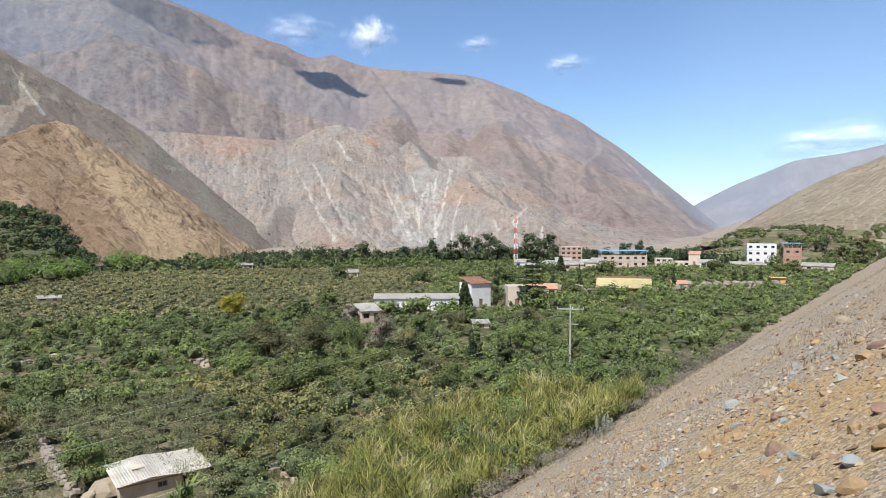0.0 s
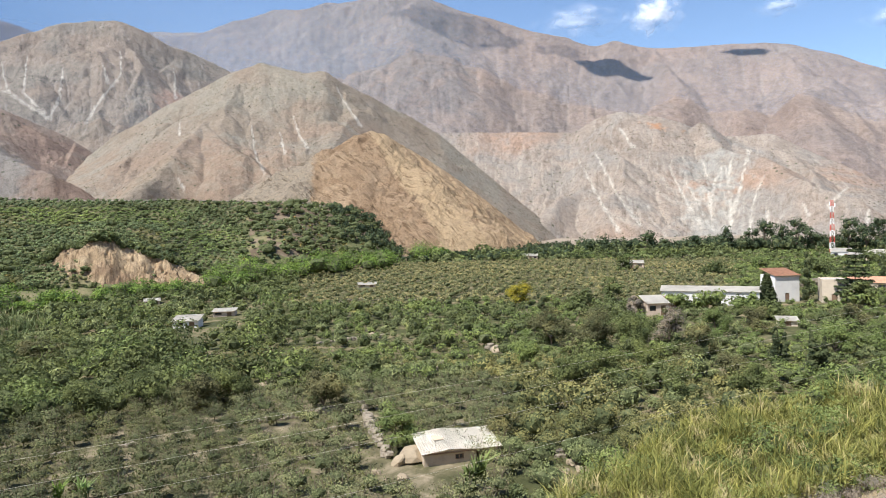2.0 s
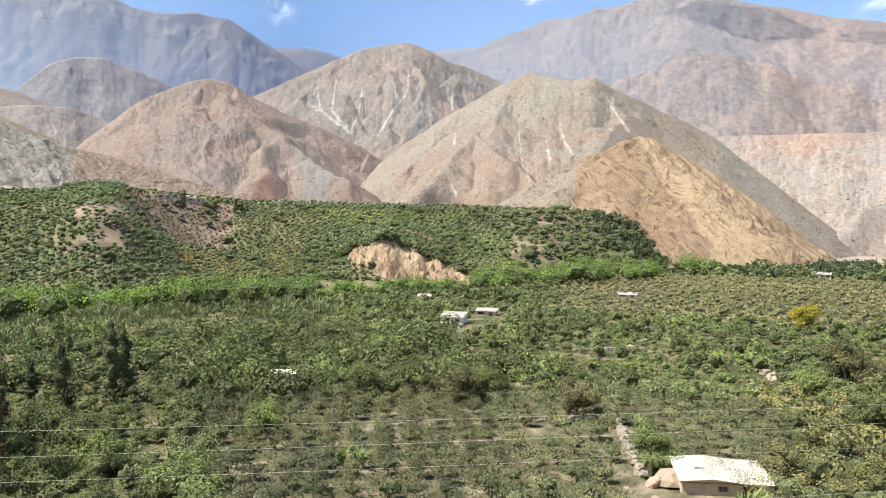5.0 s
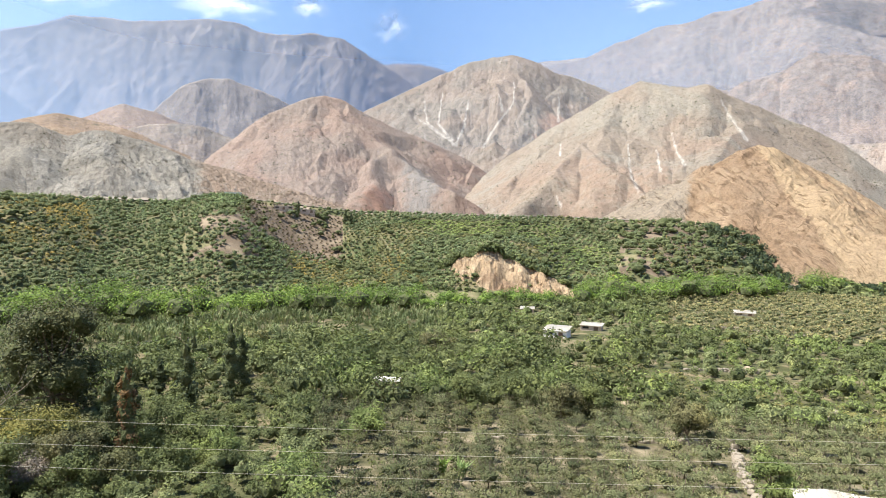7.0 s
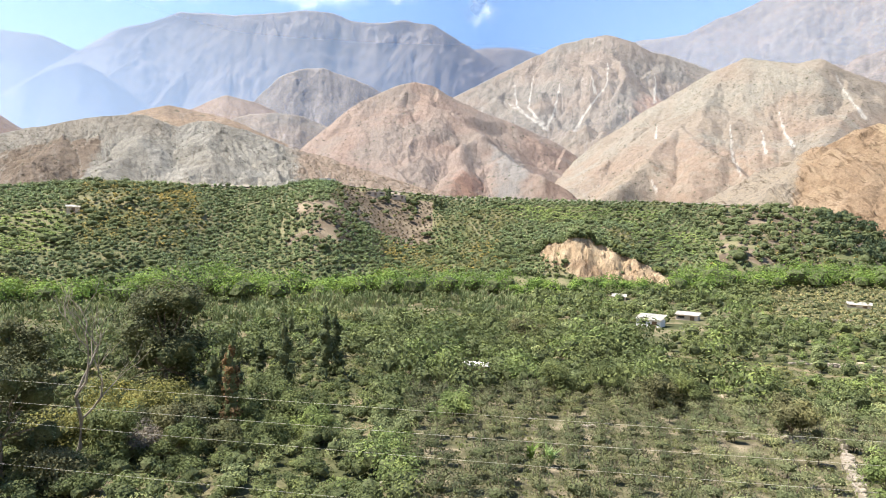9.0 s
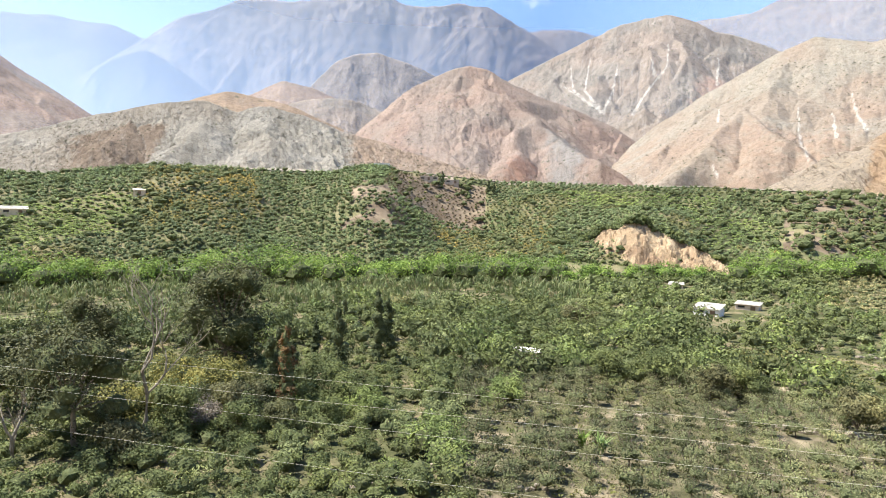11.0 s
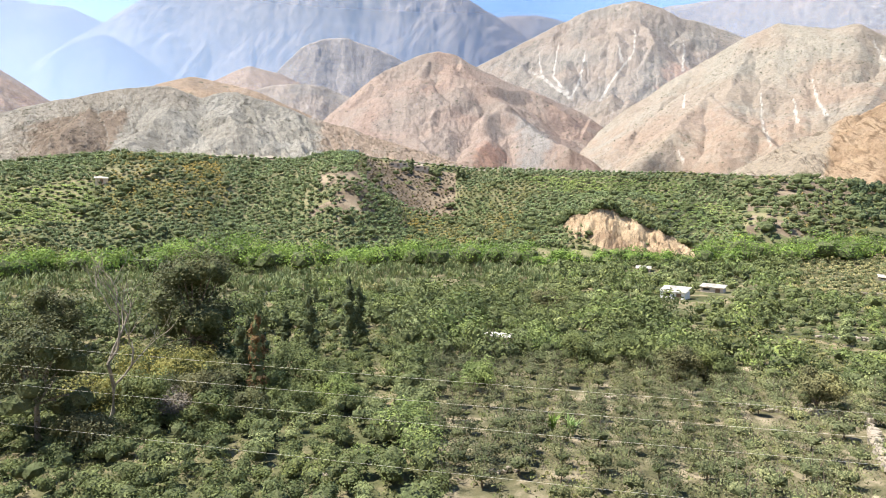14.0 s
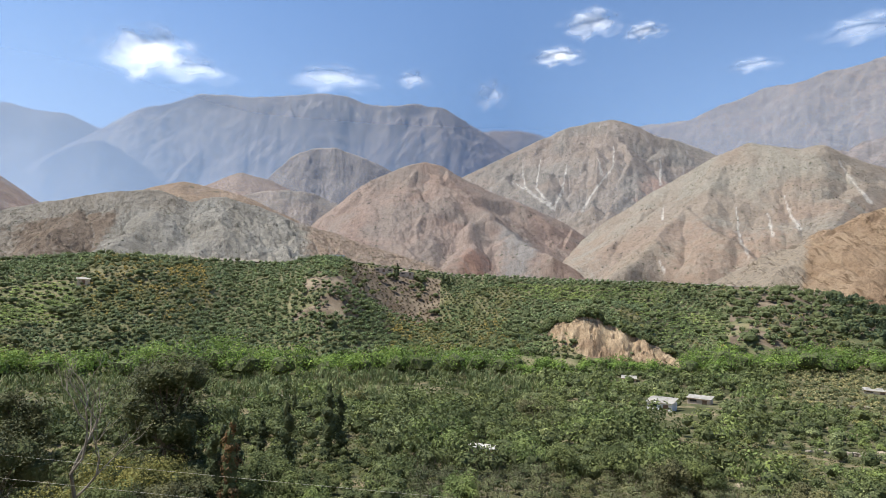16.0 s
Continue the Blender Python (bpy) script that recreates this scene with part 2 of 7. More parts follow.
def leafage(name, dark, mid, lite, patch=12.0, through_light=0.3, dry=None):
    """Leaves: each leaf its own shade, whole plants and plots drifting in tint."""
    m, nd, lk, bsdf = nodes_of(name)
    geo = nd.new("ShaderNodeNewGeometry")
    r = ramp(nd, [(0.0, tuple((d + m_) / 2 for d, m_ in zip(dark, mid))), (0.5, mid), (1.0, tuple((l + m_) / 2 for l, m_ in zip(lite, mid)))])
    lk.new(geo.outputs["Random Per Island"], r.inputs[0])
    drift = noise_tex(nd, lk, geo.outputs["Position"], 1.0 / patch, 3.0, 0.6)
    dr = ramp(nd, [(0.3, (0.68, 0.70, 0.64)), (0.5, (1.05, 1.0, 0.94)), (0.7, (1.36, 1.24, 1.04))])
    lk.new(drift, dr.inputs[0])
    col = mixer(nd, lk, "MULTIPLY", 1.0, r.outputs[0], dr.outputs[0])
    single = noise_tex(nd, lk, geo.outputs["Position"], 0.4, 2.0, 0.5)
    sr = ramp(nd, [(0.34, (0.52, 0.56, 0.55)), (0.5, (0.95, 0.95, 0.95)), (0.66, (1.24, 1.22, 1.1))])
    lk.new(single, sr.inputs[0])
    col = mixer(nd, lk, "MULTIPLY", 1.0, col, sr.outputs[0])
    if dry is not None:
        d2 = ramp(nd, [(0.55, (0, 0, 0)), (0.68, (1, 1, 1))])
        lk.new(single, d2.inputs[0])
        col = mixer(nd, lk, "MIX", d2.outputs[0], col, dry)
    lk.new(col, bsdf.inputs["Base Color"])
    bsdf.inputs["Roughness"].default_value = 0.7
    bsdf.inputs["Specular IOR Level"].default_value = 0.14
    tr = nd.new("ShaderNodeBsdfTranslucent")
    lk.new(col, tr.inputs[0])
    mx = nd.new("ShaderNodeMixShader")
    mx.inputs[0].default_value = through_light * 0.7
    lk.new(bsdf.outputs[0], mx.inputs[1])
    lk.new(tr.outputs[0], mx.inputs[2])
    lk.new(mx.outputs[0], nd["Material Output"].inputs[0])
    return m


soil = earth("valley_soil", (0.055, 0.062, 0.026), (0.09, 0.092, 0.042), (0.26, 0.205, 0.125), 0.16)
orchard_soil = earth("orchard_soil", (0.075, 0.075, 0.036), (0.125, 0.112, 0.062), (0.30, 0.245, 0.165), 0.35)
hill_soil = earth("terrace_soil", (0.075, 0.09, 0.038), (0.125, 0.128, 0.06), (0.24, 0.205, 0.115), 0.06)
bare_soil = earth("bare_plot_soil", (0.12, 0.09, 0.06), (0.17, 0.13, 0.09), (0.27, 0.215, 0.145), 0.12)


def stony_ground(name):
    """Scree: ochre and grey earth packed with small broken stones."""
    m, nd, lk, bsdf = nodes_of(name)
    pos = place_coord(nd)
    big = noise_tex(nd, lk, pos, 0.11, 5.0, 0.6, warp=0.5)
    r = ramp(nd, [(0.36, (0.30, 0.265, 0.215)), (0.54, (0.325, 0.27, 0.195)), (0.72, (0.36, 0.27, 0.16))])
    lk.new(big, r.inputs[0])
    col = r.outputs[0]
    # fresh ochre spoil lies at the top of the slope, weathered grey gravel below it
    near = nd.new("ShaderNodeVectorMath")
    near.operation = "DISTANCE"
    near.inputs[1].default_value = (8.0, 6.0, 18.0)
    lk.new(pos, near.inputs[0])
    spill = nd.new("ShaderNodeMath")
    spill.operation = "MULTIPLY_ADD"
    spill.inputs[1].default_value = 26.0
    lk.new(noise_tex(nd, lk, pos, 0.35, 5.0, 0.6), spill.inputs[0])
    lk.new(near.outputs["Value"], spill.inputs[2])
    edge = nd.new("ShaderNodeMapRange")
    for k, v in (("From Min", 15.0), ("From Max", 23.0), ("To Min", 1.0), ("To Max", 0.0)):
        edge.inputs[k].default_value = v
    lk.new(spill.outputs[0], edge.inputs["Value"])
    col = mixer(nd, lk, "MIX", edge.outputs[0], col, (0.40, 0.285, 0.14))
    height = None
    for scale, amount in ((24.0, 0.6), (60.0, 0.6)):
        v = nd.new("ShaderNodeTexVoronoi")
        v.inputs["Scale"].default_value = scale
        lk.new(pos, v.inputs["Vector"])
        sep = nd.new("ShaderNodeSeparateColor")
        lk.new(v.outputs["Color"], sep.inputs[0])
        tint = ramp(nd, [(0.1, (0.45, 0.42, 0.40)), (0.4, (0.85, 0.82, 0.78)), (0.6, (1.05, 0.95, 0.8)), (0.9, (1.4, 1.4, 1.4))])
        lk.new(sep.outputs[0], tint.inputs[0])
        col = mixer(nd, lk, "MULTIPLY", amount, col, tint.outputs[0])
        mm = nd.new("ShaderNodeMath")
        mm.operation = "SUBTRACT"
        lk.new(sep.outputs[1], mm.inputs[0])
        lk.new(v.outputs["Distance"], mm.inputs[1])
        b = nd.new("ShaderNodeBump")
        b.inputs["Strength"].default_value, b.inputs["Distance"].default_value = 0.6, 0.25 / scale
        lk.new(mm.outputs[0], b.inputs["Height"])
        if height is not None:
            lk.new(height, b.inputs["Normal"])
        height = b.outputs[0]
    lk.new(col, bsdf.inputs["Base Color"])
    lk.new(height, bsdf.inputs["Normal"])
    bsdf.inputs["Roughness"].default_value = 0.95
    bsdf.inputs["Specular IOR Level"].default_value = 0.1
    return m


scree = stony_ground("scree_earth")
gravel = earth("desert_gravel", (0.24, 0.19, 0.14), (0.30, 0.245, 0.185), (0.36, 0.30, 0.23), 0.03)

# ---------- ground ----------
FOOT = table("-180:480 -60:470 -30:440 -20:430 0:420 10:420 16:410 22:390 27:360 30:305 35:290 40:262 45:240 55:225 63:212 73:200 82:198 92:195 103:195 125:190 180:190")
TOP = table("-180:20 -60:22 -34:20 -26:19 -24:18 -21:8 -19:3 0:2 26:3 28:3 29.5:16 31:26 32.3:30 35:34 43:35.5 49:36 56:36 63:36 68:38 73:40.5 78:38 83:38 92:38 99:33 110:32 180:32")


def slope_run(x, y):
    """Metres down the scree slope, square to its brow."""
    return -0.8 * x + 0.6 * y


def ground_z(x, y):
    x, y = np.asarray(x, float), np.asarray(y, float)
    r = np.hypot(x, y) + 1e-6
    a = np.degrees(np.arctan2(-x, y))
    foot, top = np.interp(a, *FOOT), np.interp(a, *TOP)
    k = np.clip((r - foot) / 125.0, 0, 1)
    # the river terrace: knolls and hollows in its flank
    lump = (fbm(x / 60, y / 60, 3, 5) - 0.5) * 0.34 * np.sin(np.pi * k)
    knoll = (np.exp(-((a - 74.5) / 3.6) ** 2) * 0.26 + np.exp(-((a - 89) / 4.0) ** 2) * 0.12 + np.exp(-((a - 37) / 3.0) ** 2) * 0.14) * np.sin(np.pi * k)
    dip = (np.exp(-((a - 66.5) / 4.0) ** 2) * 0.2 + np.exp(-((a - 81) / 3.5) ** 2) * 0.1 + np.exp(-((a - 43.5) / 3.0) ** 2) * 0.14) * np.sin(np.pi * k)
    shelf = np.exp(-((a - 50.5) / 4.2) ** 2) * ease(k, 0.12, 0.24) * (1 - ease(k, 0.4, 0.8)) * 0.2
    shape = k ** 0.92 + lump + knoll - dip + shelf
    z = top * np.clip(shape, 0, 1.05) + np.clip(r - foot - 125, 0, 4000) * 0.02 * ease(np.abs(a - 3), 24, 30)
    z = z - 7.0 * ease(r, 450, 600) * (1 - ease(np.abs(a - 3), 24, 30))
    z = z + (fbm(x / 25, y / 25, 3, 9) - 0.5) * 1.2
    # the scree slope under the road, then the hillside behind it
    s = slope_run(x, y)
    bank = 20.4 - 0.727 * np.clip(s, 0, 60) + np.clip(-s - 6, 0, 400) * 0.55
    bank = bank + (fbm(x / 6, y / 6, 2, 21) - 0.5) * np.interp(r, [1, 8, 30], [0.1, 0.6, 1.2])
    return np.where(bank > z, bank, z) + 0.35 * np.exp(-((bank - z) / 1.5) ** 2)


bearings = np.concatenate([np.arange(-180, -46, 6.0), np.arange(-46, 114, 0.7), np.arange(114, 180, 6.0)])
rings = np.concatenate([[0.01], np.geomspace(1.0, 60, 170), np.geomspace(62, 600, 110), np.geomspace(620, 4950, 40)])
RR, AA = np.meshgrid(rings, bearings, indexing="ij")
gx, gy = place(AA, RR)
gz = ground_z(gx, gy)
verts = np.stack([gx.ravel(), gy.ravel(), gz.ravel()], -1)
verts = np.vstack([verts, [[0, 0, float(ground_z(0.01, 0.0))]]])
faces = grid_faces(len(rings), len(bearings), wrap=True)[:, ::-1]
fc = verts[faces].mean(1)
fs, fr_ = slope_run(fc[:, 0], fc[:, 1]), np.hypot(fc[:, 0], fc[:, 1])
fa = np.degrees(np.arctan2(-fc[:, 0], fc[:, 1]))
ff = np.interp(fa, *FOOT)
fk_ = (fr_ - ff) / 125
fn = fbm(fc[:, 0] / 9, fc[:, 1] / 9, 3, 4) - 0.5
open_soil = ((np.hypot((fa - 73.2) / 3.4, (fk_ - 0.36) / 0.2) + 1.8 * fn < 0.92) | ((fa > 64.3) & (fa < 72.5) & (fk_ > 0.58) & (fk_ < 0.97))
             | (np.hypot((fa - 38) / 2.4, (fk_ - 0.62) / 0.26) + 1.8 * fn < 0.9) | ((fa < 41) & (fn > 0.02)))
index = np.where(fs < 29, 1, np.where(fr_ > ff + 125, 3, np.where(fr_ > ff, np.where(open_soil, 5, 2), np.where((fa > 19) & (fa < 66) & (fr_ < 89), 4, 0))))
ground = new("ground", raw_mesh("ground", verts, faces, True, (soil, scree, hill_soil, gravel, orchard_soil, bare_soil), index))
tagged(ground, "dry earth valley floor with scree slope and terrace", "ground", kind="structure")


# ---------- mountains ----------
FACES = {}


def weather(z, cell_x, cell_y, rounds, power, smooth=0.0):
    """Running water cuts branching gullies into a slope; the crest row and the foot row stay as they are."""
    rows, cols = z.shape
    n = rows * cols
    near = [(-1, -1), (-1, 0), (-1, 1), (0, -1), (0, 1), (1, -1), (1, 0), (1, 1)]
    span = [math.hypot(a * cell_y, b * cell_x) for a, b in near]
    idx = np.arange(n).reshape(rows, cols)
    area = np.ones(n)
    for k in range(rounds):
        pad = np.pad(z, 1, constant_values=1e9)
        drop = np.stack([(z - pad[1 + a:1 + a + rows, 1 + b:1 + b + cols]) / d for (a, b), d in zip(near, span)])
        best = drop.argmax(0)
        steep = drop.max(0)
        off = np.array([a * cols + b for a, b in near])
        rec = np.where(steep > 0, idx + off[best], idx)
        rec[-1] = idx[-1]
        rec = rec.ravel()
        order = np.argsort(z.ravel(), kind="stable")
        rl, ol = rec.tolist(), order.tolist()
        acc = [1.0] * n
        for c in reversed(ol):
            q = rl[c]
            if q != c:
                acc[q] += acc[c]
        area = np.array(acc)
        calm = np.repeat(ease(np.linspace(1, 0, rows), 0.0, 0.45), cols)
        flow = (power * calm * np.sqrt(area) / np.array(span)[best].ravel() * min(cell_x, cell_y)).tolist()
        h = z.ravel().tolist()
        for c in ol:
            q = rl[c]
            if q != c and c >= cols:
                h[c] = (h[c] + flow[c] * h[q]) / (1 + flow[c])
        z = np.array(h).reshape(rows, cols)
        if smooth:
            e = np.pad(z, 1, mode="edge")
            soft = (e[:-2, 1:-1] + e[2:, 1:-1] + e[1:-1, :-2] + e[1:-1, 2:]) / 4
            z[1:] = z[1:] * (1 - smooth) + soft[1:] * smooth
    return z, area.reshape(rows, cols)


def spur_lines(b, arc, h, fz, dc, df, spur, seed, wild=1.0, sway=(-0.55, 0.55)):
    """Ridge lines of a range: spurs leave the crest and fork on the way down. Rows: x, y, z, arc, side steepness."""
    rng = random.Random(seed)
    lines, at = [], 0.1 * spur

    def line(a0, u0, z0, slant, length, power, side):
        pts = []
        for k in range(9):
            v = k / 8
            u = u0 + length * v
            a = a0 + slant * length * v * spur * 2.0 + spur * 0.10 * math.sin(v * 7 + a0)
            a = min(max(a, 0.0), float(arc[-1]))
            c = float(np.interp(a, arc, np.arange(len(arc))))
            i = int(c)
            r = dc[i] + (df[i] - dc[i]) * u
            base = fz[i]
            z = base + (z0 - base) * (1 - 0.96 * v) ** power * (1 + 0.035 * math.sin(v * 11 + a0 * 3))
            x, y = place(np.interp(a, arc, b), r)
            pts.append((float(x), float(y), float(z), a, side))
        return np.array(pts)

    while at < arc[-1]:
        lo, hi = np.searchsorted(arc, [at - spur * 0.3, at + spur * 0.3])
        lo = min(lo, len(arc) - 2)
        i = lo + int(np.argmax(h[lo:max(hi, lo + 1)]))
        slant = rng.uniform(*sway)
        main = line(arc[i], 0.0, h[i], slant, rng.uniform(0.8, 1.1), rng.uniform(1.1, 1.5), rng.uniform(0.8, 1.1))
        lines.append(main)
        for k in range(rng.randint(2, 4)):
            j = rng.randint(1, 5)
            u0 = j / 8 * 0.85
            way = slant + rng.choice((-1, 1)) * rng.uniform(0.5, 1.3)
            lines.append(line(main[j, 3], u0, main[j, 2] * 0.985, way, (1 - u0) * rng.uniform(0.6, 1.05), rng.uniform(1.0, 1.4), rng.uniform(0.85, 1.15)))
        at += spur * wild * rng.uniform(0.65, 1.25)
    return lines


def chute_mask(v, text, width, seed):
    """How far each point of a face lies in one of the pale gravel chutes (bearing and rise from the brow)."""
    b = np.degrees(np.arctan2(-v[:, 0], v[:, 1]))
    e = np.degrees(np.arctan2(v[:, 2] - EYE.z, np.hypot(v[:, 0], v[:, 1])))
    wander = width * 0.7
    b = b + wander * (fbm(b / wander / 3, e / wander / 2.2, 3, seed + 51) - 0.5) * 2
    mask = np.zeros(len(v))
    for no, path in enumerate(text.split("|")):
        faint = path.strip().startswith("~")
        pts = [tuple(map(float, w.split(":"))) for w in path.replace("~", " ").split()]
        for k, (p, q) in enumerate(zip(pts, pts[1:])):
            near = np.flatnonzero((np.abs(b - (p[0] + q[0]) / 2) < abs(p[0] - q[0]) / 2 + 2 * width) & (e < max(p[1], q[1]) + width) & (e > min(p[1], q[1]) - width))
            if not len(near):
                continue
            db, de = q[0] - p[0], q[1] - p[1]
            t = np.clip(((b[near] - p[0]) * db + (e[near] - p[1]) * de) / (db * db + de * de), 0, 1)
            off = np.hypot(b[near] - p[0] - t * db, e[near] - p[1] - t * de)
            wide = width * (0.35 + 0.65 * (k + t) / (len(pts) - 1)) * (0.6 + 0.8 * grain(e[near] * 3.1, e[near] * 0 + no * 3.7, seed + 52))
            mask[near] = np.maximum(mask[near], (0.35 if faint else 1.0) * (1 - ease(off, 0.35 * wide, wide)))
    return mask


def mountain(name, label, crest, dist, foot, foot_z, material, spur=120.0, depth=0.1, cols=320, rows=90,
             seed=1, jag=0.012, cut=0.014, rounds=6, smooth=0.18, steep=1.38,
             hollow=1.3, wild=1.0, sway=(-0.55, 0.55), shear=0.0, lines="", side_fall=1.0, crag=0.0, crag_size=9.0, rill=0.0, rill_size=14.0, zones=(), washes="", wash_width=0.25):
    """A range by the heights of its crest over bearings; spurs and water-cut gullies run down its face."""
    cb, ch = table(crest)
    b = np.linspace(cb[0], cb[-1], cols)
    h = np.interp(b, cb, ch)
    w = max(3, cols // 110)
    h = np.convolve(np.pad(h, w, mode="edge"), np.ones(2 * w + 1) / (2 * w + 1), "valid")
    arc = np.radians(b - b[0]) * dist
    fz = np.interp(b, *table(foot_z)) if isinstance(foot_z, str) else np.full(cols, float(foot_z))
    rise = np.clip(h - fz, 1, None)
    h = h + rise * jag * 2 * (ridged(arc / spur * 2.2, arc * 0 + seed, 5, seed) - 0.6)
    dc = dist + spur * 0.9 * (fbm(arc / spur / 1.6, arc * 0 + 3.3, 3, seed + 4) - 0.5)
    df = (np.interp(b, *table(foot)) if isinstance(foot, str) else foot) + spur * 0.5 * (fbm(arc / spur, arc * 0 + 7.7, 3, seed + 8) - 0.5)
    u = np.linspace(0, 1, rows)[:, None]
    r = dc[None, :] + (df - dc)[None, :] * u
    bb0 = b[None, :] + 0 * r
    x, y = place(bb0, r)
    along, down = arc[None, :] + 0 * u, u * float((dc - df).mean())
    wob = spur * 0.22
    wx = x + wob * (fbm(along / spur * 1.3, down / spur * 1.3, 3, seed + 2) - 0.5) * 2
    wy = y + wob * (fbm(along / spur * 1.3, down / spur * 1.3, 3, seed + 5) - 0.5) * 2
    reach = float((dc - df).mean())
    fall = float(np.clip(steep * np.percentile(rise, 75) / reach, 0.3, 2.6))
    z = fz[None, :] + rise[None, :] * (1 - u) ** hollow
    for pts in spur_lines(b, arc, h, fz, dc, df, spur, seed, wild, sway):
        side = fall * pts[0, 4]
        for p, q in zip(pts, pts[1:]):
            c0, c1 = np.searchsorted(arc, [min(p[3], q[3]) - 2.6 * spur, max(p[3], q[3]) + 2.6 * spur])
            X, Y = wx[:, c0:c1], wy[:, c0:c1]
            dx, dy = q[0] - p[0], q[1] - p[1]
            t = np.clip(((X - p[0]) * dx + (Y - p[1]) * dy) / (dx * dx + dy * dy + 1e-9), 0, 1)
            far = np.hypot(X - p[0] - t * dx, Y - p[1] - t * dy)
            z[:, c0:c1] = np.maximum(z[:, c0:c1], p[2] + (q[2] - p[2]) * t - side * far)
    span = rise[None, :] * 0.6 + rise.mean() * 0.4
    win = ease(u, 0.0, 0.06)
    z = z + depth * span * win * ((fbm(along / spur * 2.2, down / spur * 2.2, 4, seed + 9) - 0.5) * 0.5 + (ridged(along / spur * 3.1, down / spur * 2.2, 3, seed + 12) - 0.6) * 0.16)
    z = z + 0.022 * span * win * (fbm(along / spur * 9, down / spur * 9, 3, seed + 21) - 0.5)
    z = np.minimum(z, fz[None, :] + rise[None, :] * (1 - u) ** 0.92)
    # named ridges: bearing, rise from the brow, share of the way from crest to foot
    for text in [q for q in lines.split("|") if q.strip()]:
        pts = []
        for word in text.split():
            pb, pe, pu = map(float, word.split(":"))
            c0, c1 = np.interp(pb, b, dc), np.interp(pb, b, df)
            pr = c0 + (c1 - c0) * pu
            px, py = place(pb, pr)
            pts.append((float(px), float(py), EYE.z + pr * math.tan(radians(pe))))
        for p, q in zip(pts, pts[1:]):
            dx, dy = q[0] - p[0], q[1] - p[1]
            t = np.clip(((wx - p[0]) * dx + (wy - p[1]) * dy) / (dx * dx + dy * dy + 1e-9), 0, 1)
            far = np.hypot(wx - p[0] - t * dx, wy - p[1] - t * dy)
            ridge = p[2] + (q[2] - p[2]) * t - side_fall * fall * np.hypot(far, 6.0) + side_fall * fall * 6.0
            z = np.where(u > 0.02, np.maximum(z, ridge), z)
    if rill:
        # rain rills run straight down the face
        at = (along + shear * down + 0.6 * (wx - x)) / rill_size
        z = z + rill * win * (ridged(at, down / rill_size / 7, 3, seed + 35) - 0.62) * (0.4 + 0.9 * fbm(along / rill_size / 5, down / rill_size / 5, 2, seed + 36))
    z = fz[None, :] + (z - fz[None, :]) * (1 - ease(u, 0.9, 1.0))
    z[0] = h
    z, area = weather(z, arc[1] - arc[0], reach / rows, rounds, cut, smooth)
    # loose rock fills clefts to its angle of rest
    rest = max(0.85, fall * 0.9) * (arc[1] - arc[0]) * r / dist
    for k in range(40):
        z[1:, 1:] = np.maximum(z[1:, 1:], z[1:, :-1] - rest[1:, 1:])
        z[1:, :-1] = np.maximum(z[1:, :-1], z[1:, 1:] - rest[1:, :-1])
    if crag:
        # bare rock breaks through the loose cover
        rough = ease(fbm(along / crag_size / 4, down / crag_size / 4, 3, seed + 31), 0.32, 0.6)
        z = z + crag * win * (1 - ease(u, 0.9, 1.0)) * rough * (ridged(wx / crag_size, wy / crag_size, 4, seed + 33) - 0.62)
    back = np.array([[-0.35], [-0.12]])
    zb = h[None, :] + back * rise[None, :] * 1.2
    rb_ = dc[None, :] + (df - dc)[None, :] * back
    z, r = np.vstack([zb, z]), np.vstack([rb_, r])
    down = np.vstack([back * float((dc - df).mean()), down])
    bb = b[None, :] + 0 * r
    x, y = place(bb, r)
    v = np.stack([x.ravel(), y.ravel(), z.ravel()], -1)
    f = grid_faces(rows + 2, cols)
    uv = np.stack([(arc[None, :] + shear * down + 0 * r).ravel(), (down + 0 * r).ravel()], -1)
    me = raw_mesh(name, v, f, True, (material,), uv=uv)
    share = np.vstack([np.zeros((2, 1)), u]) + 0 * bb
    for key, where in zip(("zone", "zone_b"), zones):
        me.attributes.new(key, "FLOAT", "POINT").data.foreach_set("value", np.asarray(where(bb, share), np.float32).ravel())
    wash = np.vstack([np.zeros((2, cols)), ease(np.log10(area), 1.35, 2.4)])
    me.attributes.new("wash", "FLOAT", "POINT").data.foreach_set("value", wash.astype(np.float32).ravel())
    if washes:
        me.attributes.new("chute", "FLOAT", "POINT").data.foreach_set("value", chute_mask(v, washes, wash_width, seed).astype(np.float32))
    ob = new(name, me)
    FACES[name] = v.reshape(rows + 2, cols, 3)
    return tagged(ob, label, "mountain" if dist > 900 else "hill", kind="structure")


slide_rock = rock_face("slide_rock", (0.21, 0.172, 0.14), (0.265, 0.218, 0.178), (0.31, 0.262, 0.215), (0.30, 0.21, 0.155), 90, 0.35, (0.40, 0.365, 0.31), 0.7, specks=0.09, cool=(0.235, 0.215, 0.19), zone=(0.40, 0.22, 0.12), zone_b=(0.285, 0.27, 0.24), cleft_shade=0.3)
main_rock = rock_face("main_rock", (0.209, 0.157, 0.128), (0.261, 0.199, 0.163), (0.294, 0.231, 0.190), (0.214, 0.188, 0.171), 260, 0.22, (0.342, 0.304, 0.266), bump=0.9, cool=(0.228, 0.185, 0.160), zone=(0.195, 0.171, 0.158), cleft_shade=0.15)
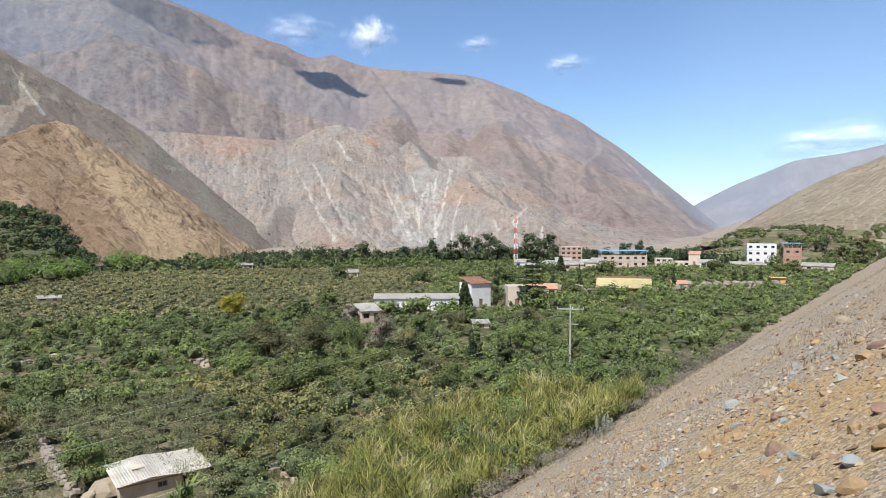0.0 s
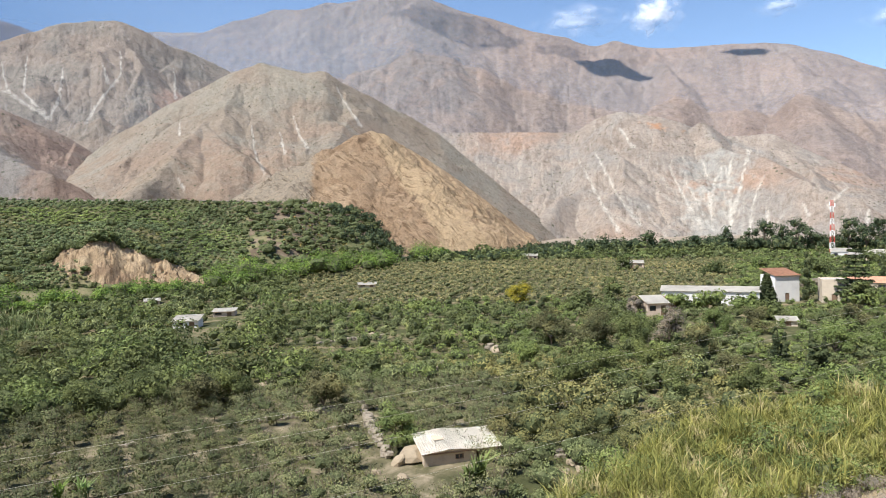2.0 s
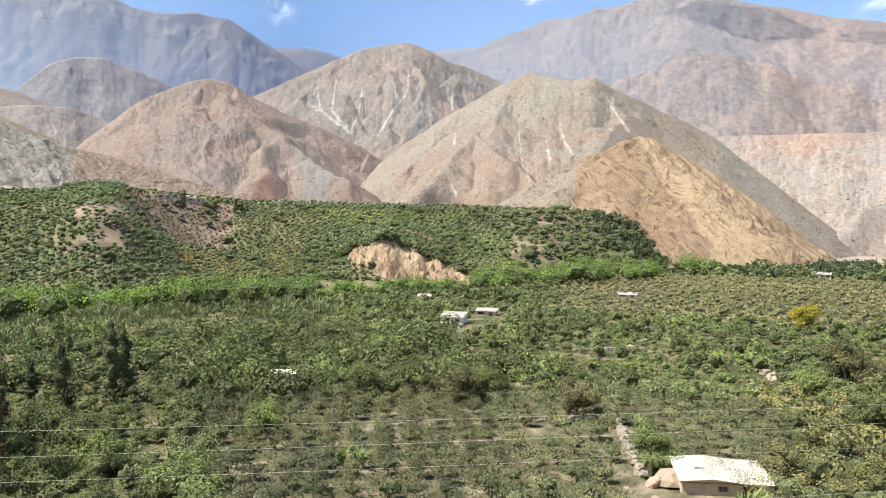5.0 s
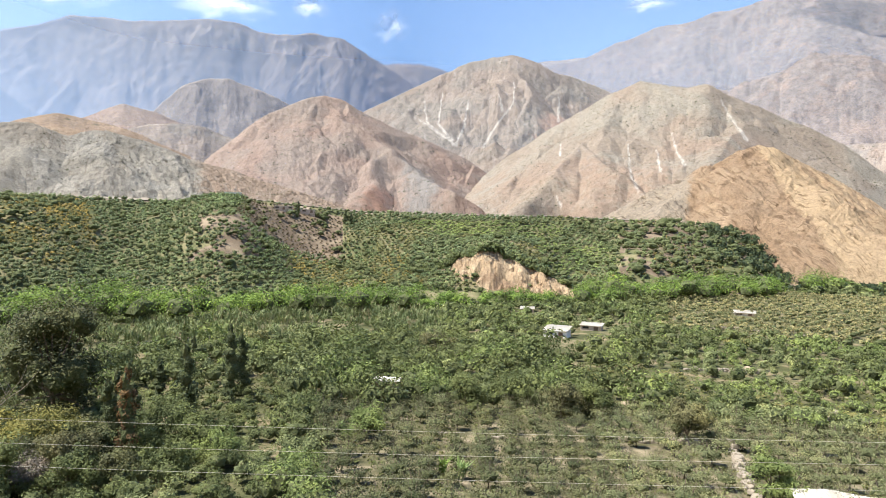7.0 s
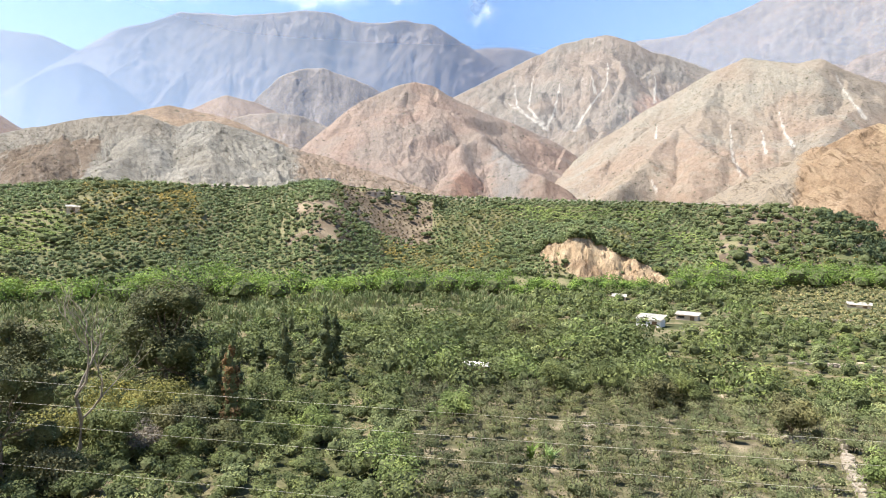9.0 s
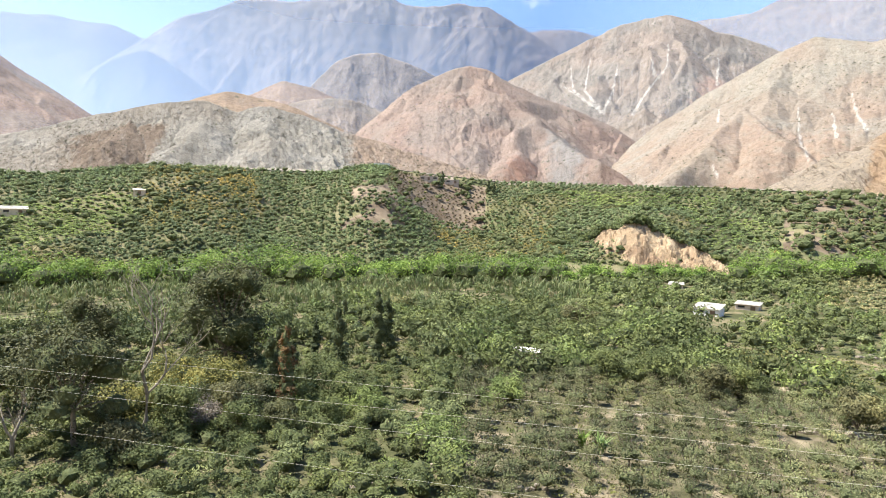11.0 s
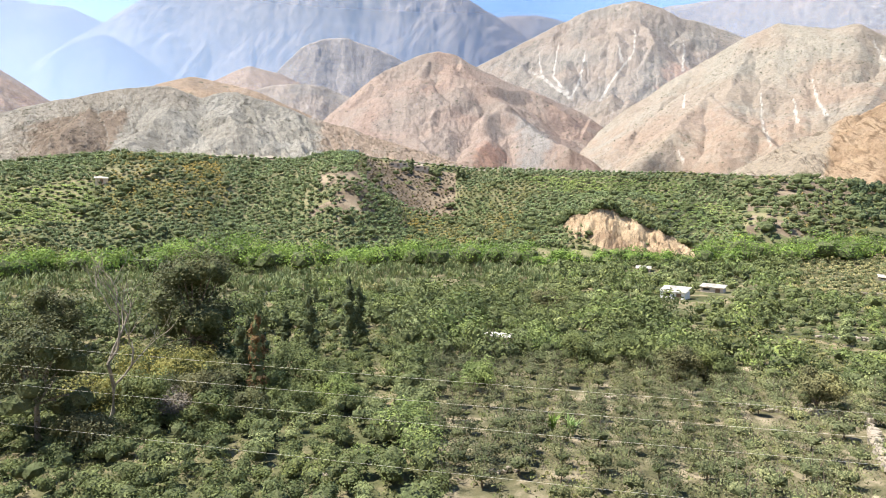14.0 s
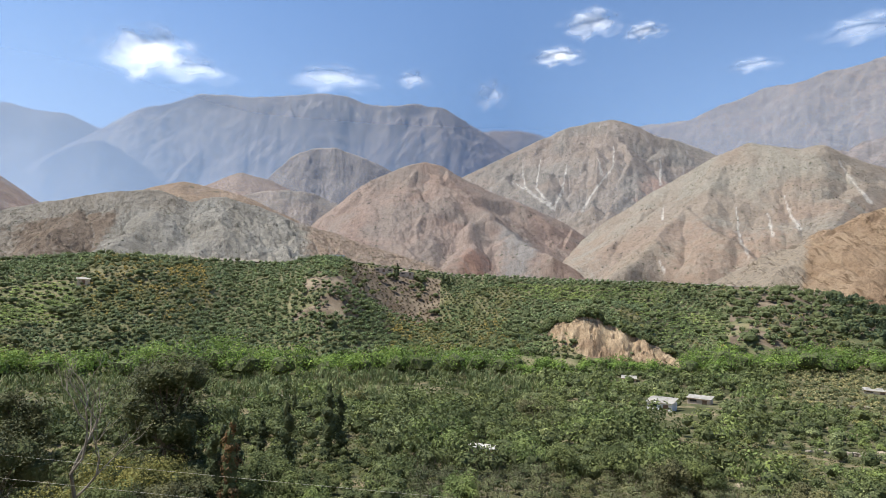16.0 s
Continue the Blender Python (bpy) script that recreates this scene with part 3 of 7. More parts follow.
far_rock = rock_face("far_rock", (0.175, 0.152, 0.136), (0.22, 0.19, 0.166), (0.26, 0.224, 0.194), (0.195, 0.175, 0.162), 300, 0.25, (0.40, 0.37, 0.33), bump=0.7, cleft_shade=0.2)
distant_rock = rock_face("distant_rock", (0.10, 0.09, 0.082), (0.13, 0.115, 0.102), (0.155, 0.137, 0.12), (0.115, 0.105, 0.097), 300, 0.2, (0.2, 0.185, 0.165), bump=0.7)
gully_rock = rock_face("gully_rock", (0.182, 0.150, 0.120), (0.228, 0.187, 0.150), (0.264, 0.218, 0.177), (0.241, 0.196, 0.159), 110, 0.3, (0.410, 0.373, 0.328), bump=0.8, specks=0.1, cool=(0.196, 0.177, 0.150), zone=(0.273, 0.191, 0.146), cleft_shade=0.3)
# streaks and gully beds here are tinted a darker brown
red_rock = rock_face("red_rock", (0.182, 0.132, 0.105), (0.232, 0.168, 0.132), (0.268, 0.202, 0.159), (0.246, 0.191, 0.155), 70, 0.3, (0.191, 0.141, 0.109), 0.8, specks=0.1, cool=(0.214, 0.177, 0.146), zone=(0.205, 0.187, 0.166), zone_b=(0.259, 0.162, 0.118), cleft_shade=0.35)
tan_rock = rock_face("tan_rock", (0.187, 0.151, 0.115), (0.228, 0.187, 0.143), (0.261, 0.218, 0.170), (0.237, 0.180, 0.134), 60, 0.16, (0.364, 0.314, 0.246), bump=0.8, specks=0.14, cool=(0.241, 0.218, 0.173), zone=(0.241, 0.180, 0.134), zone_b=(0.246, 0.221, 0.179), cleft_shade=0.12)
orange_rock = rock_face("orange_rock", (0.25, 0.168, 0.104), (0.335, 0.235, 0.15), (0.40, 0.295, 0.195), (0.33, 0.24, 0.16), 24, 0.3, (0.42, 0.32, 0.20), 2.2, zone=(0.45, 0.335, 0.21), zone_b=(0.33, 0.278, 0.213), cleft_shade=0.7)
grey_rock = rock_face("grey_rock", (0.195, 0.179, 0.147), (0.256, 0.237, 0.197), (0.316, 0.298, 0.256), (0.242, 0.214, 0.172), 45, 0.3, (0.400, 0.372, 0.316), bump=1.3, specks=0.16, zone=(0.186, 0.144, 0.107), zone_b=(0.270, 0.206, 0.153), cleft_shade=0.4)
olive_rock = rock_face("olive_rock", (0.20, 0.165, 0.11), (0.27, 0.22, 0.15), (0.315, 0.265, 0.19), (0.30, 0.215, 0.14), 60, 0.25, specks=0.12)
dome_rock = rock_face("dome_rock", (0.20, 0.15, 0.105), (0.26, 0.19, 0.13), (0.30, 0.225, 0.155), (0.22, 0.16, 0.11), 60, 0.15, specks=0.05)
cliff_rock = rock_face("cliff_earth", (0.28, 0.19, 0.115), (0.42, 0.31, 0.195), (0.51, 0.40, 0.265), (0.30, 0.205, 0.13), 9, 0.3, (0.47, 0.38, 0.27), 2.0, cleft_shade=0.8)

mountain("mountain_main", "huge bare reddish-brown mountain with eroded spurs", "-25:-49 -22.9:8 -21.4:64 -19.7:145 -17.4:244 -15.2:334 -11.9:440 -9.5:503 -6.6:571 -3.7:630 -0.8:650 2.2:665 4.1:670 7:690 9.4:715 10.8:690 13.6:720 15.9:751 18.4:796 21.8:842 24.6:889 26.4:915 29.3:910 32.3:889 35.6:853 38.4:847 41.9:796 44.8:761 48.4:735 54:571",
         2700, "-25:1250 -12:1400 -4:1500 10:1500 54:1500", "-25:-6 -5:-4 5:8 54:10", main_rock, 420, 0.13, 520, 140, 11, hollow=1.16, wild=1.1, cut=0.010, crag=16, crag_size=60, smooth=0.1, rill=3, rill_size=60,
         # a greyer, darker tint over the upper left of the face
         zones=(lambda b, u: 0.75 * ease(b, 16, 24) * (1 - ease(u, 0.55, 0.8)),))
fine_runs = random.Random(77)
slide_runs = []
for k in range(45):
    b0, e0 = fine_runs.gauss(3.2, 3.0), fine_runs.uniform(-0.5, 4.0)
    slant, fall = -0.3 * (b0 - 1.2) + fine_runs.uniform(-0.4, 0.4), fine_runs.uniform(0.8, 2.6)
    slide_runs.append("~ %.2f:%.2f %.2f:%.2f" % (b0, e0, b0 + slant, e0 - fall))
mountain("mountain_slide", "bare brown foothill with pale landslide chutes", "-21.9:-10 -17.5:4 -12.9:28 -10.5:42 -8.1:76 -4.2:121 -2.3:145 -0.8:145 2.2:145 4.1:169 6.1:184 9:198 10.9:192 12.8:171 16:173 22.5:177 27.4:171 33:163",
         1150, 810, -12, slide_rock, 120, 0.12, 640, 110, 23, hollow=1.3, wild=1.2, cut=0.012, smooth=0.06, crag=3.2, crag_size=14, rill=1.2, rill_size=18,
         washes="0.44:4.73 0.79:2.83 0.63:0.85 0.67:-1.41 | -0.49:4.08 0.00:1.69 0.46:0.00 | 2.89:4.48 2.34:2.84 2.16:0.87 2.06:-1.26 | 1.29:3.68 1.86:2.28 2.21:0.58 | 1.01:3.79 0.79:2.55 | 5.30:3.99 4.19:1.45 2.79:-1.11 | 4.18:2.86 3.06:0.87 2.28:-1.11 | -1.46:2.24 -0.89:0.28 -0.74:-1.42 | -7.28:1.61 -6.46:0.79 -6.18:0.23 | -0.35:3.38 -0.63:4.77 | 9.21:7.34 8.10:5.68 | 11.18:5.39 9.27:1.48 7.60:-0.79 | 12.57:4.83 10.95:1.49 9.30:-1.34 | -8.64:-0.07 -8.50:-1.17 | -2.01:0.27 -2.01:-1.14 | -4.39:0.53 -4.80:-0.32" + " | " + " | ".join(slide_runs), wash_width=0.22,
         lines="9:8.5:0.0 10.6:6.0:0.3 13:2.5:0.6 16:-1.0:0.95 | 3:7.2:0.0 0.5:5.0:0.25 -3:3.6:0.45 -7:1.0:0.75",
         zones=(lambda b, u: np.exp(-((b - 6.0) / 2.8) ** 2) * ease(u, 0.03, 0.06) * (1 - ease(u, 0.09, 0.15)) * 0.6, lambda b, u: 0.7 * np.exp(-((b - 2.0) / 4.5) ** 2) * ease(u, 0.15, 0.3)))
mountain("mountain_left", "high hazy blue-grey mountain with cliff bands", "53:604 57:748 59:814 61:894 63:962 65.1:1037 67.1:1044 69.6:1006 71.6:1012 73.6:1050 76.1:1044 78.9:1025 81.3:1000 83.6:1000 85.8:1000 87.9:931 90.3:863 92.6:760 95.6:646 99:486",
         3300, 2560, 160, far_rock, 400, 0.2, 460, 130, 31, smooth=0.06, steep=1.3, hollow=1.25, wild=1.2, cut=0.014, crag=30, crag_size=80)
mountain("mountain_far_left", "pale blue distant mountain in haze", "86:798 90.2:949 92.7:1022 95:1078 97.2:1078 99.3:1086 103:1054 110:1078", 4400, 2900, 100, distant_rock, 600, 0.15, 160, 50, 41)
mountain("mountain_mid_left", "hazy blue mountain shoulder in the distance", "90:542 93.6:654 96:748 97.1:761 99.1:714 103:648 108:641", 3700, 2300, 100, distant_rock, 500, 0.15, 140, 50, 43)
mountain("mountain_gap", "pale distant ridge seen through a gap", "40:1174 43.8:1198 46.5:1190 49.3:1174 54.1:1078 56:1118 58:1150 60.5:1142 62:1134 65:1054", 4300, 3000, 300, far_rock, 500, 0.12, 160, 40, 47)
mountain("mountain_right_far", "blue distant mountain beyond the valley mouth", "-39:513 -33.9:435 -31.6:400 -27.9:358 -23.9:246 -21.4:155 -20.6:120 -17:-13", 4000, 2700, -20, far_rock, 500, 0.1, 140, 40, 53)
mountain("mountain_gullied", "grey-brown mountain cut by pale branching gullies", "33:219 37.1:281 41:325 42.5:343 44.4:366 46.3:379 48.2:405 50.1:421 51.9:418 53.8:410 56:381 59.1:343 62.5:299 66:244", 1400, 900, 45, gully_rock, 150, 0.1, 460, 130, 59, hollow=1.5, wild=0.95, cut=0.016, smooth=0.05, steep=1.25, side_fall=1.25, crag=4, crag_size=14, rill=0.9, rill_size=18,
         washes="58.52:10.59 56.88:9.64 54.75:8.21 | 56.15:12.58 56.50:10.11 55.25:8.68 | 53.90:12.08 54.25:9.77 54.92:8.37 | 49.90:13.60 50.00:11.82 51.19:10.33 52.53:8.18 | 46.11:12.53 46.10:10.31 | 57.75:11.98 57.48:10.27 56.49:9.32 | 51.26:12.76 50.91:11.24", wash_width=0.16,
         lines="51:15.4:0.03 48.5:12.5:0.25 49.5:9.5:0.5 50.5:7.0:0.75 | 59:12.8:0.03 58.5:11.0:0.25 56.2:8.4:0.5 54:6.6:0.75",
         zones=(lambda b, u: 0.8 * ease(-b, -50.5, -46) * ease(u, 0.2, 0.4),))
mountain("hill_back_left", "low pinkish-brown foothill in the side valley", "70:166 73.6:214 76.6:254 79.5:281 82.1:297 84.5:262 87.4:230 92:180", 1500, 900, 50, red_rock, 160, 0.1, 260, 80, 61, hollow=1.15, wild=1.2, crag=4, crag_size=20)
mountain("hill_side_valley", "grey-brown rounded foothill below a hazy mountain", "65.6:342 67.6:393 70.2:443 72.2:466 74.2:492 76.1:479 78.0:441 79.8:374 81.5:300", 2050, 1650, 60, far_rock, 170, 0.12, 220, 70, 62, hollow=1.25, wild=1.1, crag=6, crag_size=25)
mountain("hill_side_spur", "hazy grey spur of the high mountain", "85.5:353 87.4:407 89.6:469 91.5:519 92.7:541 94.8:504 96.2:452 97.8:336", 2480, 2240, 60, far_rock, 170, 0.12, 220, 70, 64, hollow=1.2, wild=1.1, crag=6, crag_size=25)
mountain("hill_low_grey", "low dark grey ridge in the side valley", "71.5:178 74.0:203 75.9:220 77.9:223 80.2:218 82.0:204 83.3:173", 1250, 1000, 50, gully_rock, 90, 0.12, 200, 60, 66, hollow=1.2, wild=1.2, crag=4, crag_size=14)
mountain("hill_left_edge", "dark brown hillside at the valley side", "92:109 94.9:136 96.4:149 97.5:163 98.9:181 101:208 104:246 110:276", 1100, 600, 40, red_rock, 120, 0.12, 160, 60, 67, hollow=1.1)
mountain("hill_red", "rounded red-brown desert hill with dark gullies", "48:72 51.2:105 52.6:121 54:136 56.2:152 59.2:171 61.3:184 62.9:197 64.9:212 66.5:217 68.4:208 70.9:190 72.8:165 74.6:136 75.5:120 77:93", 900, 610, 26, red_rock, 72, 0.08, 460, 130, 71, cut=0.014, smooth=0.05, steep=1.28, hollow=1.6, wild=1.2, side_fall=1.3, crag=1.8, crag_size=9, rill=0.5, rill_size=12,
         lines="66.3:11.8:0.0 64.2:10.2:0.2 61.0:8.0:0.42 62.2:5.2:0.7 63.8:3.2:0.9 | 61.0:7.8:0.42 58.5:6.0:0.6 55.2:4.2:0.85 | 67:11.8:0.0 69.5:8.8:0.3 71:5.4:0.6 72.5:3.4:0.85",
         zones=(lambda b, u: 0.9 * np.exp(-((b - 58.0) / 2.2) ** 2) * ease(u, 0.35, 0.5), lambda b, u: 0.8 * np.exp(-((b - 61.5) / 2.2) ** 2) * ease(u, 0.6, 0.8)))
mountain("hill_tan", "pale tan desert hill dotted with shrubs", "14:-10 16:22 19:62 22:100 24.2:130 26:148 27.7:163 29.8:178 32.2:195 34.2:210 35.6:207 37.6:215 39.3:226 40.5:220 42:209 44.5:190 46.9:169 48.8:148 50.7:132 52.6:107 54.9:83 56.7:68 58.5:52 60.5:26", 850, "14:690 19:660 30:590 36:560 61:560", "14:-30 19:-12 28:2 33:24 36:30 61:24", tan_rock, 95, 0.12, 500, 120, 73, cut=0.008, smooth=0.08, steep=1.02, hollow=1.32, wild=1.4, side_fall=1.2, crag=2.2, crag_size=9, rill=0.35, rill_size=14,
         washes="40.30:8.28 40.07:5.78 39.34:4.29 | 36.89:9.10 36.46:7.66 35.78:6.50 | 33.17:11.53 32.28:9.85 31.18:8.30 | 46.14:4.05 45.81:3.12 | 38.01:7.74 37.68:6.00 | 45.83:8.35 45.95:7.44", wash_width=0.16,
         lines="38.6:12.9:0.02 40.4:10.6:0.2 43.2:8.5:0.4 46.8:5.7:0.7 50.5:2.6:0.92 | 43.2:8.5:0.4 41.4:6.0:0.68 39:2.6:0.92",
         zones=(lambda b, u: 0.7 * ease(-b, -50, -44) * ease(u, 0.42, 0.6) * (1 - 0.4 * ease(-b, -37.5, -35)), lambda b, u: 0.55 * ease(b, 46, 52)))
mountain("hill_dome", "orange-brown dome behind the rocky hill", "77:99 79.5:110 81.3:120 83.1:127 85.3:132 86.5:133 88.7:124 90.3:114 93:103", 680, 560, 70, dome_rock, 60, 0.05, 140, 40, 79, hollow=1.0)
mountain("hill_grey", "grey rocky desert hill with scattered shrubs", "62:42 65.6:53 67.6:59 71.1:68 73.6:76 76.9:84 79.4:94 81.8:100 83.2:102 84.6:101 86:95 87.3:101 88.4:103 90.1:101 92.3:97 95.3:88 97:83 98.8:77 103:64 108:56", 560, 430, 30, grey_rock, 42, 0.10, 480, 110, 83, 0.02, cut=0.012, smooth=0.04, steep=1.15, hollow=1.3, wild=1.1, side_fall=1.2, crag=4.2, crag_size=6.5, rill=1.0, rill_size=8,
         lines="87.9:8.0:0.0 88.4:6.6:0.25 90.0:4.4:0.6 91.6:2.6:0.95 | 83.2:8.0:0.0 83.6:6.4:0.25 84.0:4.2:0.65 84.4:2.6:0.95 | 93.5:7.0:0.05 94.2:5.6:0.35 95.2:4.0:0.7",
         zones=(lambda b, u: 0.95 * ease(b, 89.0 + 3.0 * u, 91.0 + 3.0 * u) * (1 - 0.7 * ease(b, 96, 100)) * ease(u, 0.1, 0.3), lambda b, u: 0.95 * ease(-b, -77.5 - 2 * (1 - u), -74.5)))
mountain("hill_orange", "eroded orange and grey badland bluff", "14.5:-5 16.2:3 18.3:18 20.6:37 22.8:53 25.4:71 27.5:82 29.1:91 30.6:93 32.3:87 33.2:82 35:72 37:66 39.2:57 41.2:47 43.5:34 45.5:22", 520, 385, -2, orange_rock, 30, 0.22, 480, 130, 89, 0.02, cut=0.02, smooth=0.02, steep=1.5, hollow=1.45, wild=0.55, sway=(-1.5, -0.9), shear=1.1, crag=6.5, crag_size=7.0, rill=8.0, rill_size=12,
         lines="33.2:6.7:0.02 30.7:3.7:0.33 28.2:0.4:0.66 26.2:-2.2:0.93 | 30.5:7.7:0.02 26.9:4.4:0.33 22.9:0.9:0.66 19:-2.0:0.95 | 37:5.0:0.0 36.2:3.0:0.3 35.5:1.0:0.6", side_fall=0.8,
         # tan rock right of the spine; the spine's sunlit look is put into this tint
         zones=(lambda b, u: (1 - ease(b, 30.2 - 6.5 * u, 31.4 - 6.5 * u)) * (0.62 + 0.35 * np.exp(-((b - (29.6 - 6.5 * u)) / (1.2 + 1.2 * u)) ** 2)), lambda b, u: 0.95 * ease(b, 33.8 + 1.5 * u, 36.0 + u)))
mountain("earth_cliff", "eroded bare orange earth cliff over the river trees", "42.6:-1 44.2:4 45.6:6 47.1:10 48.2:10.5 49:14 50.2:15 51.0:18 52.6:18.6 53.2:16.5 54.6:16 55.2:12 56.6:11 57.4:6 59:0", 257, 236, -1.5, cliff_rock, 7, 0.6, 260, 80, 103, 0.14, cut=0.02, smooth=0.0, steep=1.7, crag=6.5, crag_size=4.5, rill=1.2, rill_size=5)
mountain("hill_right", "dry olive-brown hillside with sparse shrubs", "-55:178 -46:156 -38:117 -33.9:93 -31.6:81 -29.8:70 -27.9:56 -25.6:35 -24:19 -23.1:9 -21.5:-13", 800, 500, 8, olive_rock, 90, 0.1, 280, 90, 97, hollow=1.15, crag=2, crag_size=14)


# dirt road along the lip of the terrace
rb = np.linspace(31, 110, 240)
rr_ = np.interp(rb, *FOOT) + 130 + 5 * (fbm(rb / 4, rb * 0, 2, 63) - 0.5)
road_v = []
for off in (-3.4, -1.2, 1.2, 3.4, 5.2, 9.0):
    x, y = place(rb, rr_ + off)
    cut_bank = (0.2 + 1.3 * ease(rb, 75, 79) * (1 - ease(rb, 93, 96))) * (0.3 + 1.3 * fbm(rb * 3, rb * 0 + off, 3, 64))
    road_v.append(np.stack([x, y, ground_z(x, y) + (0.5 if abs(off) < 2 else 0.25 if off < 4 else cut_bank if off < 6 else -0.3)], -1))
road = new("road", raw_mesh("road", np.stack(road_v, 1).reshape(-1, 3), grid_faces(240, 6), True, (earth("road_dirt", (0.24, 0.205, 0.16), (0.30, 0.26, 0.205), (0.35, 0.31, 0.25), 0.2),)))
tagged(road, "pale unpaved road along the terrace edge", "road", kind="structure")


# ---------- haze between the ranges ----------
def scatter_air(nd, lk, colour, way, back=1.0):
    """Vapour that passes light on alike from either face."""
    made = []
    for kind, sign in (("ShaderNodeBsdfDiffuse", 1), ("ShaderNodeBsdfTranslucent", -1)):
        v = nd.new("ShaderNodeCombineXYZ")
        for k in range(3):
            v.inputs[k].default_value = way[k] * sign
        b = nd.new(kind)
        b.inputs[0].default_value = (*[c * (1.0 if sign > 0 else back) for c in colour], 1)
        lk.new(v.outputs[0], b.inputs["Normal"])
        made.append(b)
    add = nd.new("ShaderNodeAddShader")
    lk.new(made[0].outputs[0], add.inputs[0])
    lk.new(made[1].outputs[0], add.inputs[1])
    return add.outputs[0]


def haze_sheet(dist, strength, top):
    """A thin curtain sheet standing in for bright hazy air, thinning upwards; the haze colour is in its material."""
    b = np.linspace(-60, 125, 60)
    zz = np.linspace(-40, top, 12)
    B, Z = np.meshgrid(b, zz)
    x, y = place(B, dist + 0 * B)
    m, nd, lk, bsdf = nodes_of("haze_air")
    pos = nd.new("ShaderNodeSeparateXYZ")
    lk.new(place_coord(nd), pos.inputs[0])
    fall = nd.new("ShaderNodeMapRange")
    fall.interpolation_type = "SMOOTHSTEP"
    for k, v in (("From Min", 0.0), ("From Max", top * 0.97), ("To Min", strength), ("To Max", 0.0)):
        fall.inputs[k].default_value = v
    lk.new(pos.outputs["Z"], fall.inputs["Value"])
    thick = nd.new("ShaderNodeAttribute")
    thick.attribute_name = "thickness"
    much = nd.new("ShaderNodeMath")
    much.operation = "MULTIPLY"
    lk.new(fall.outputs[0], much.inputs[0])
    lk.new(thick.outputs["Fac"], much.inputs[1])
    # air scatters the high sun alike towards and away from it
    tilt, unit = nd.new("ShaderNodeVectorMath"), nd.new("ShaderNodeVectorMath")
    tilt.operation, unit.operation = "ADD", "NORMALIZE"
    tilt.inputs[1].default_value = (0, 0, 1.2)
    lk.new(nd.new("ShaderNodeNewGeometry").outputs["Normal"], tilt.inputs[0])
    lk.new(tilt.outputs[0], unit.inputs[0])
    near_side, far_side, add = nd.new("ShaderNodeBsdfDiffuse"), nd.new("ShaderNodeBsdfTranslucent"), nd.new("ShaderNodeAddShader")
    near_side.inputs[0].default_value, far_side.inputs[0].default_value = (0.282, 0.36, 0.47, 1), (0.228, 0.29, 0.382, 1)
    lk.new(unit.outputs[0], near_side.inputs["Normal"])
    below = nd.new("ShaderNodeCombineXYZ")
    below.inputs[2].default_value = -1
    lk.new(below.outputs[0], far_side.inputs["Normal"])
    lk.new(near_side.outputs[0], add.inputs[0])
    lk.new(far_side.outputs[0], add.inputs[1])
    both = add.outputs[0]
    clear, mx = nd.new("ShaderNodeBsdfTransparent"), nd.new("ShaderNodeMixShader")
    lk.new(much.outputs[0], mx.inputs[0])
    lk.new(clear.outputs[0], mx.inputs[1])
    lk.new(both, mx.inputs[2])
    lk.new(mx.outputs[0], nd["Material Output"].inputs[0])
    nd.remove(bsdf)
    v = np.stack([x.ravel(), y.ravel(), Z.ravel()], -1)
    me = raw_mesh("backdrop_haze", v, grid_faces(12, 60), True, (m,))
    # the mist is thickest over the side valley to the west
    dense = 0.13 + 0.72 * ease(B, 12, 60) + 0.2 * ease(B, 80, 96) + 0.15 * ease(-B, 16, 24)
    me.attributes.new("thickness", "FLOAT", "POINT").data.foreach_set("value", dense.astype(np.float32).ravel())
    ob = new("backdrop_haze", me)
    return tagged(ob, "thin pale blue haze hanging in the valley air", "haze", kind="structure")


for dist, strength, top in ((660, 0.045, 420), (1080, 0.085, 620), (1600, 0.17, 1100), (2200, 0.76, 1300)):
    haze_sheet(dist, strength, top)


# ---------- plants ----------
def leaf_cloud(cx, cy, cz, rad, hgt, n, leaf, seed, lobes=5, low=-0.5, slim=0.55):
    """Leaf sprays on the lobes of many crowns at once: three corners a leaf."""
    rng = np.random.default_rng(seed)
    N = len(cx)
    lobe = rng.normal(0, 0.30, (N, lobes, 3))
    lobe[:, :, 2] *= 0.8
    size = rng.uniform(0.45, 0.72, (N, lobes))
    pick = rng.integers(0, lobes, (N, n))
    rowi = np.arange(N)[:, None]
    c, s = lobe[rowi, pick], size[rowi, pick]
    d = rng.normal(0, 1, (N, n, 3))
    d[:, :, 2] = np.abs(d[:, :, 2]) * np.where(rng.random((N, n)) < 0.72, 1, low)
    d /= np.linalg.norm(d, axis=2, keepdims=True) + 1e-9
    p = c + d * (s * rng.uniform(0.7, 1.05, (N, n)))[:, :, None]
    scale = np.stack([rad, rad, hgt * 0.5], -1)[:, None, :]
    p = p * scale * 0.95
    p[:, :, 0] += cx[:, None]
    p[:, :, 1] += cy[:, None]
    p[:, :, 2] += (cz + hgt * 0.52)[:, None]
    nrm = d + rng.normal(0, 0.28, d.shape)
    nrm[:, :, 2] += 0.25
    nrm /= np.linalg.norm(nrm, axis=2, keepdims=True)
    t = np.cross(nrm, rng.normal(0, 1, d.shape))
    t /= np.linalg.norm(t, axis=2, keepdims=True) + 1e-9
    b = np.cross(nrm, t)
    ll = (leaf if np.ndim(leaf) == 0 else np.asarray(leaf)[:, None]) * rng.uniform(0.6, 1.3, (N, n))
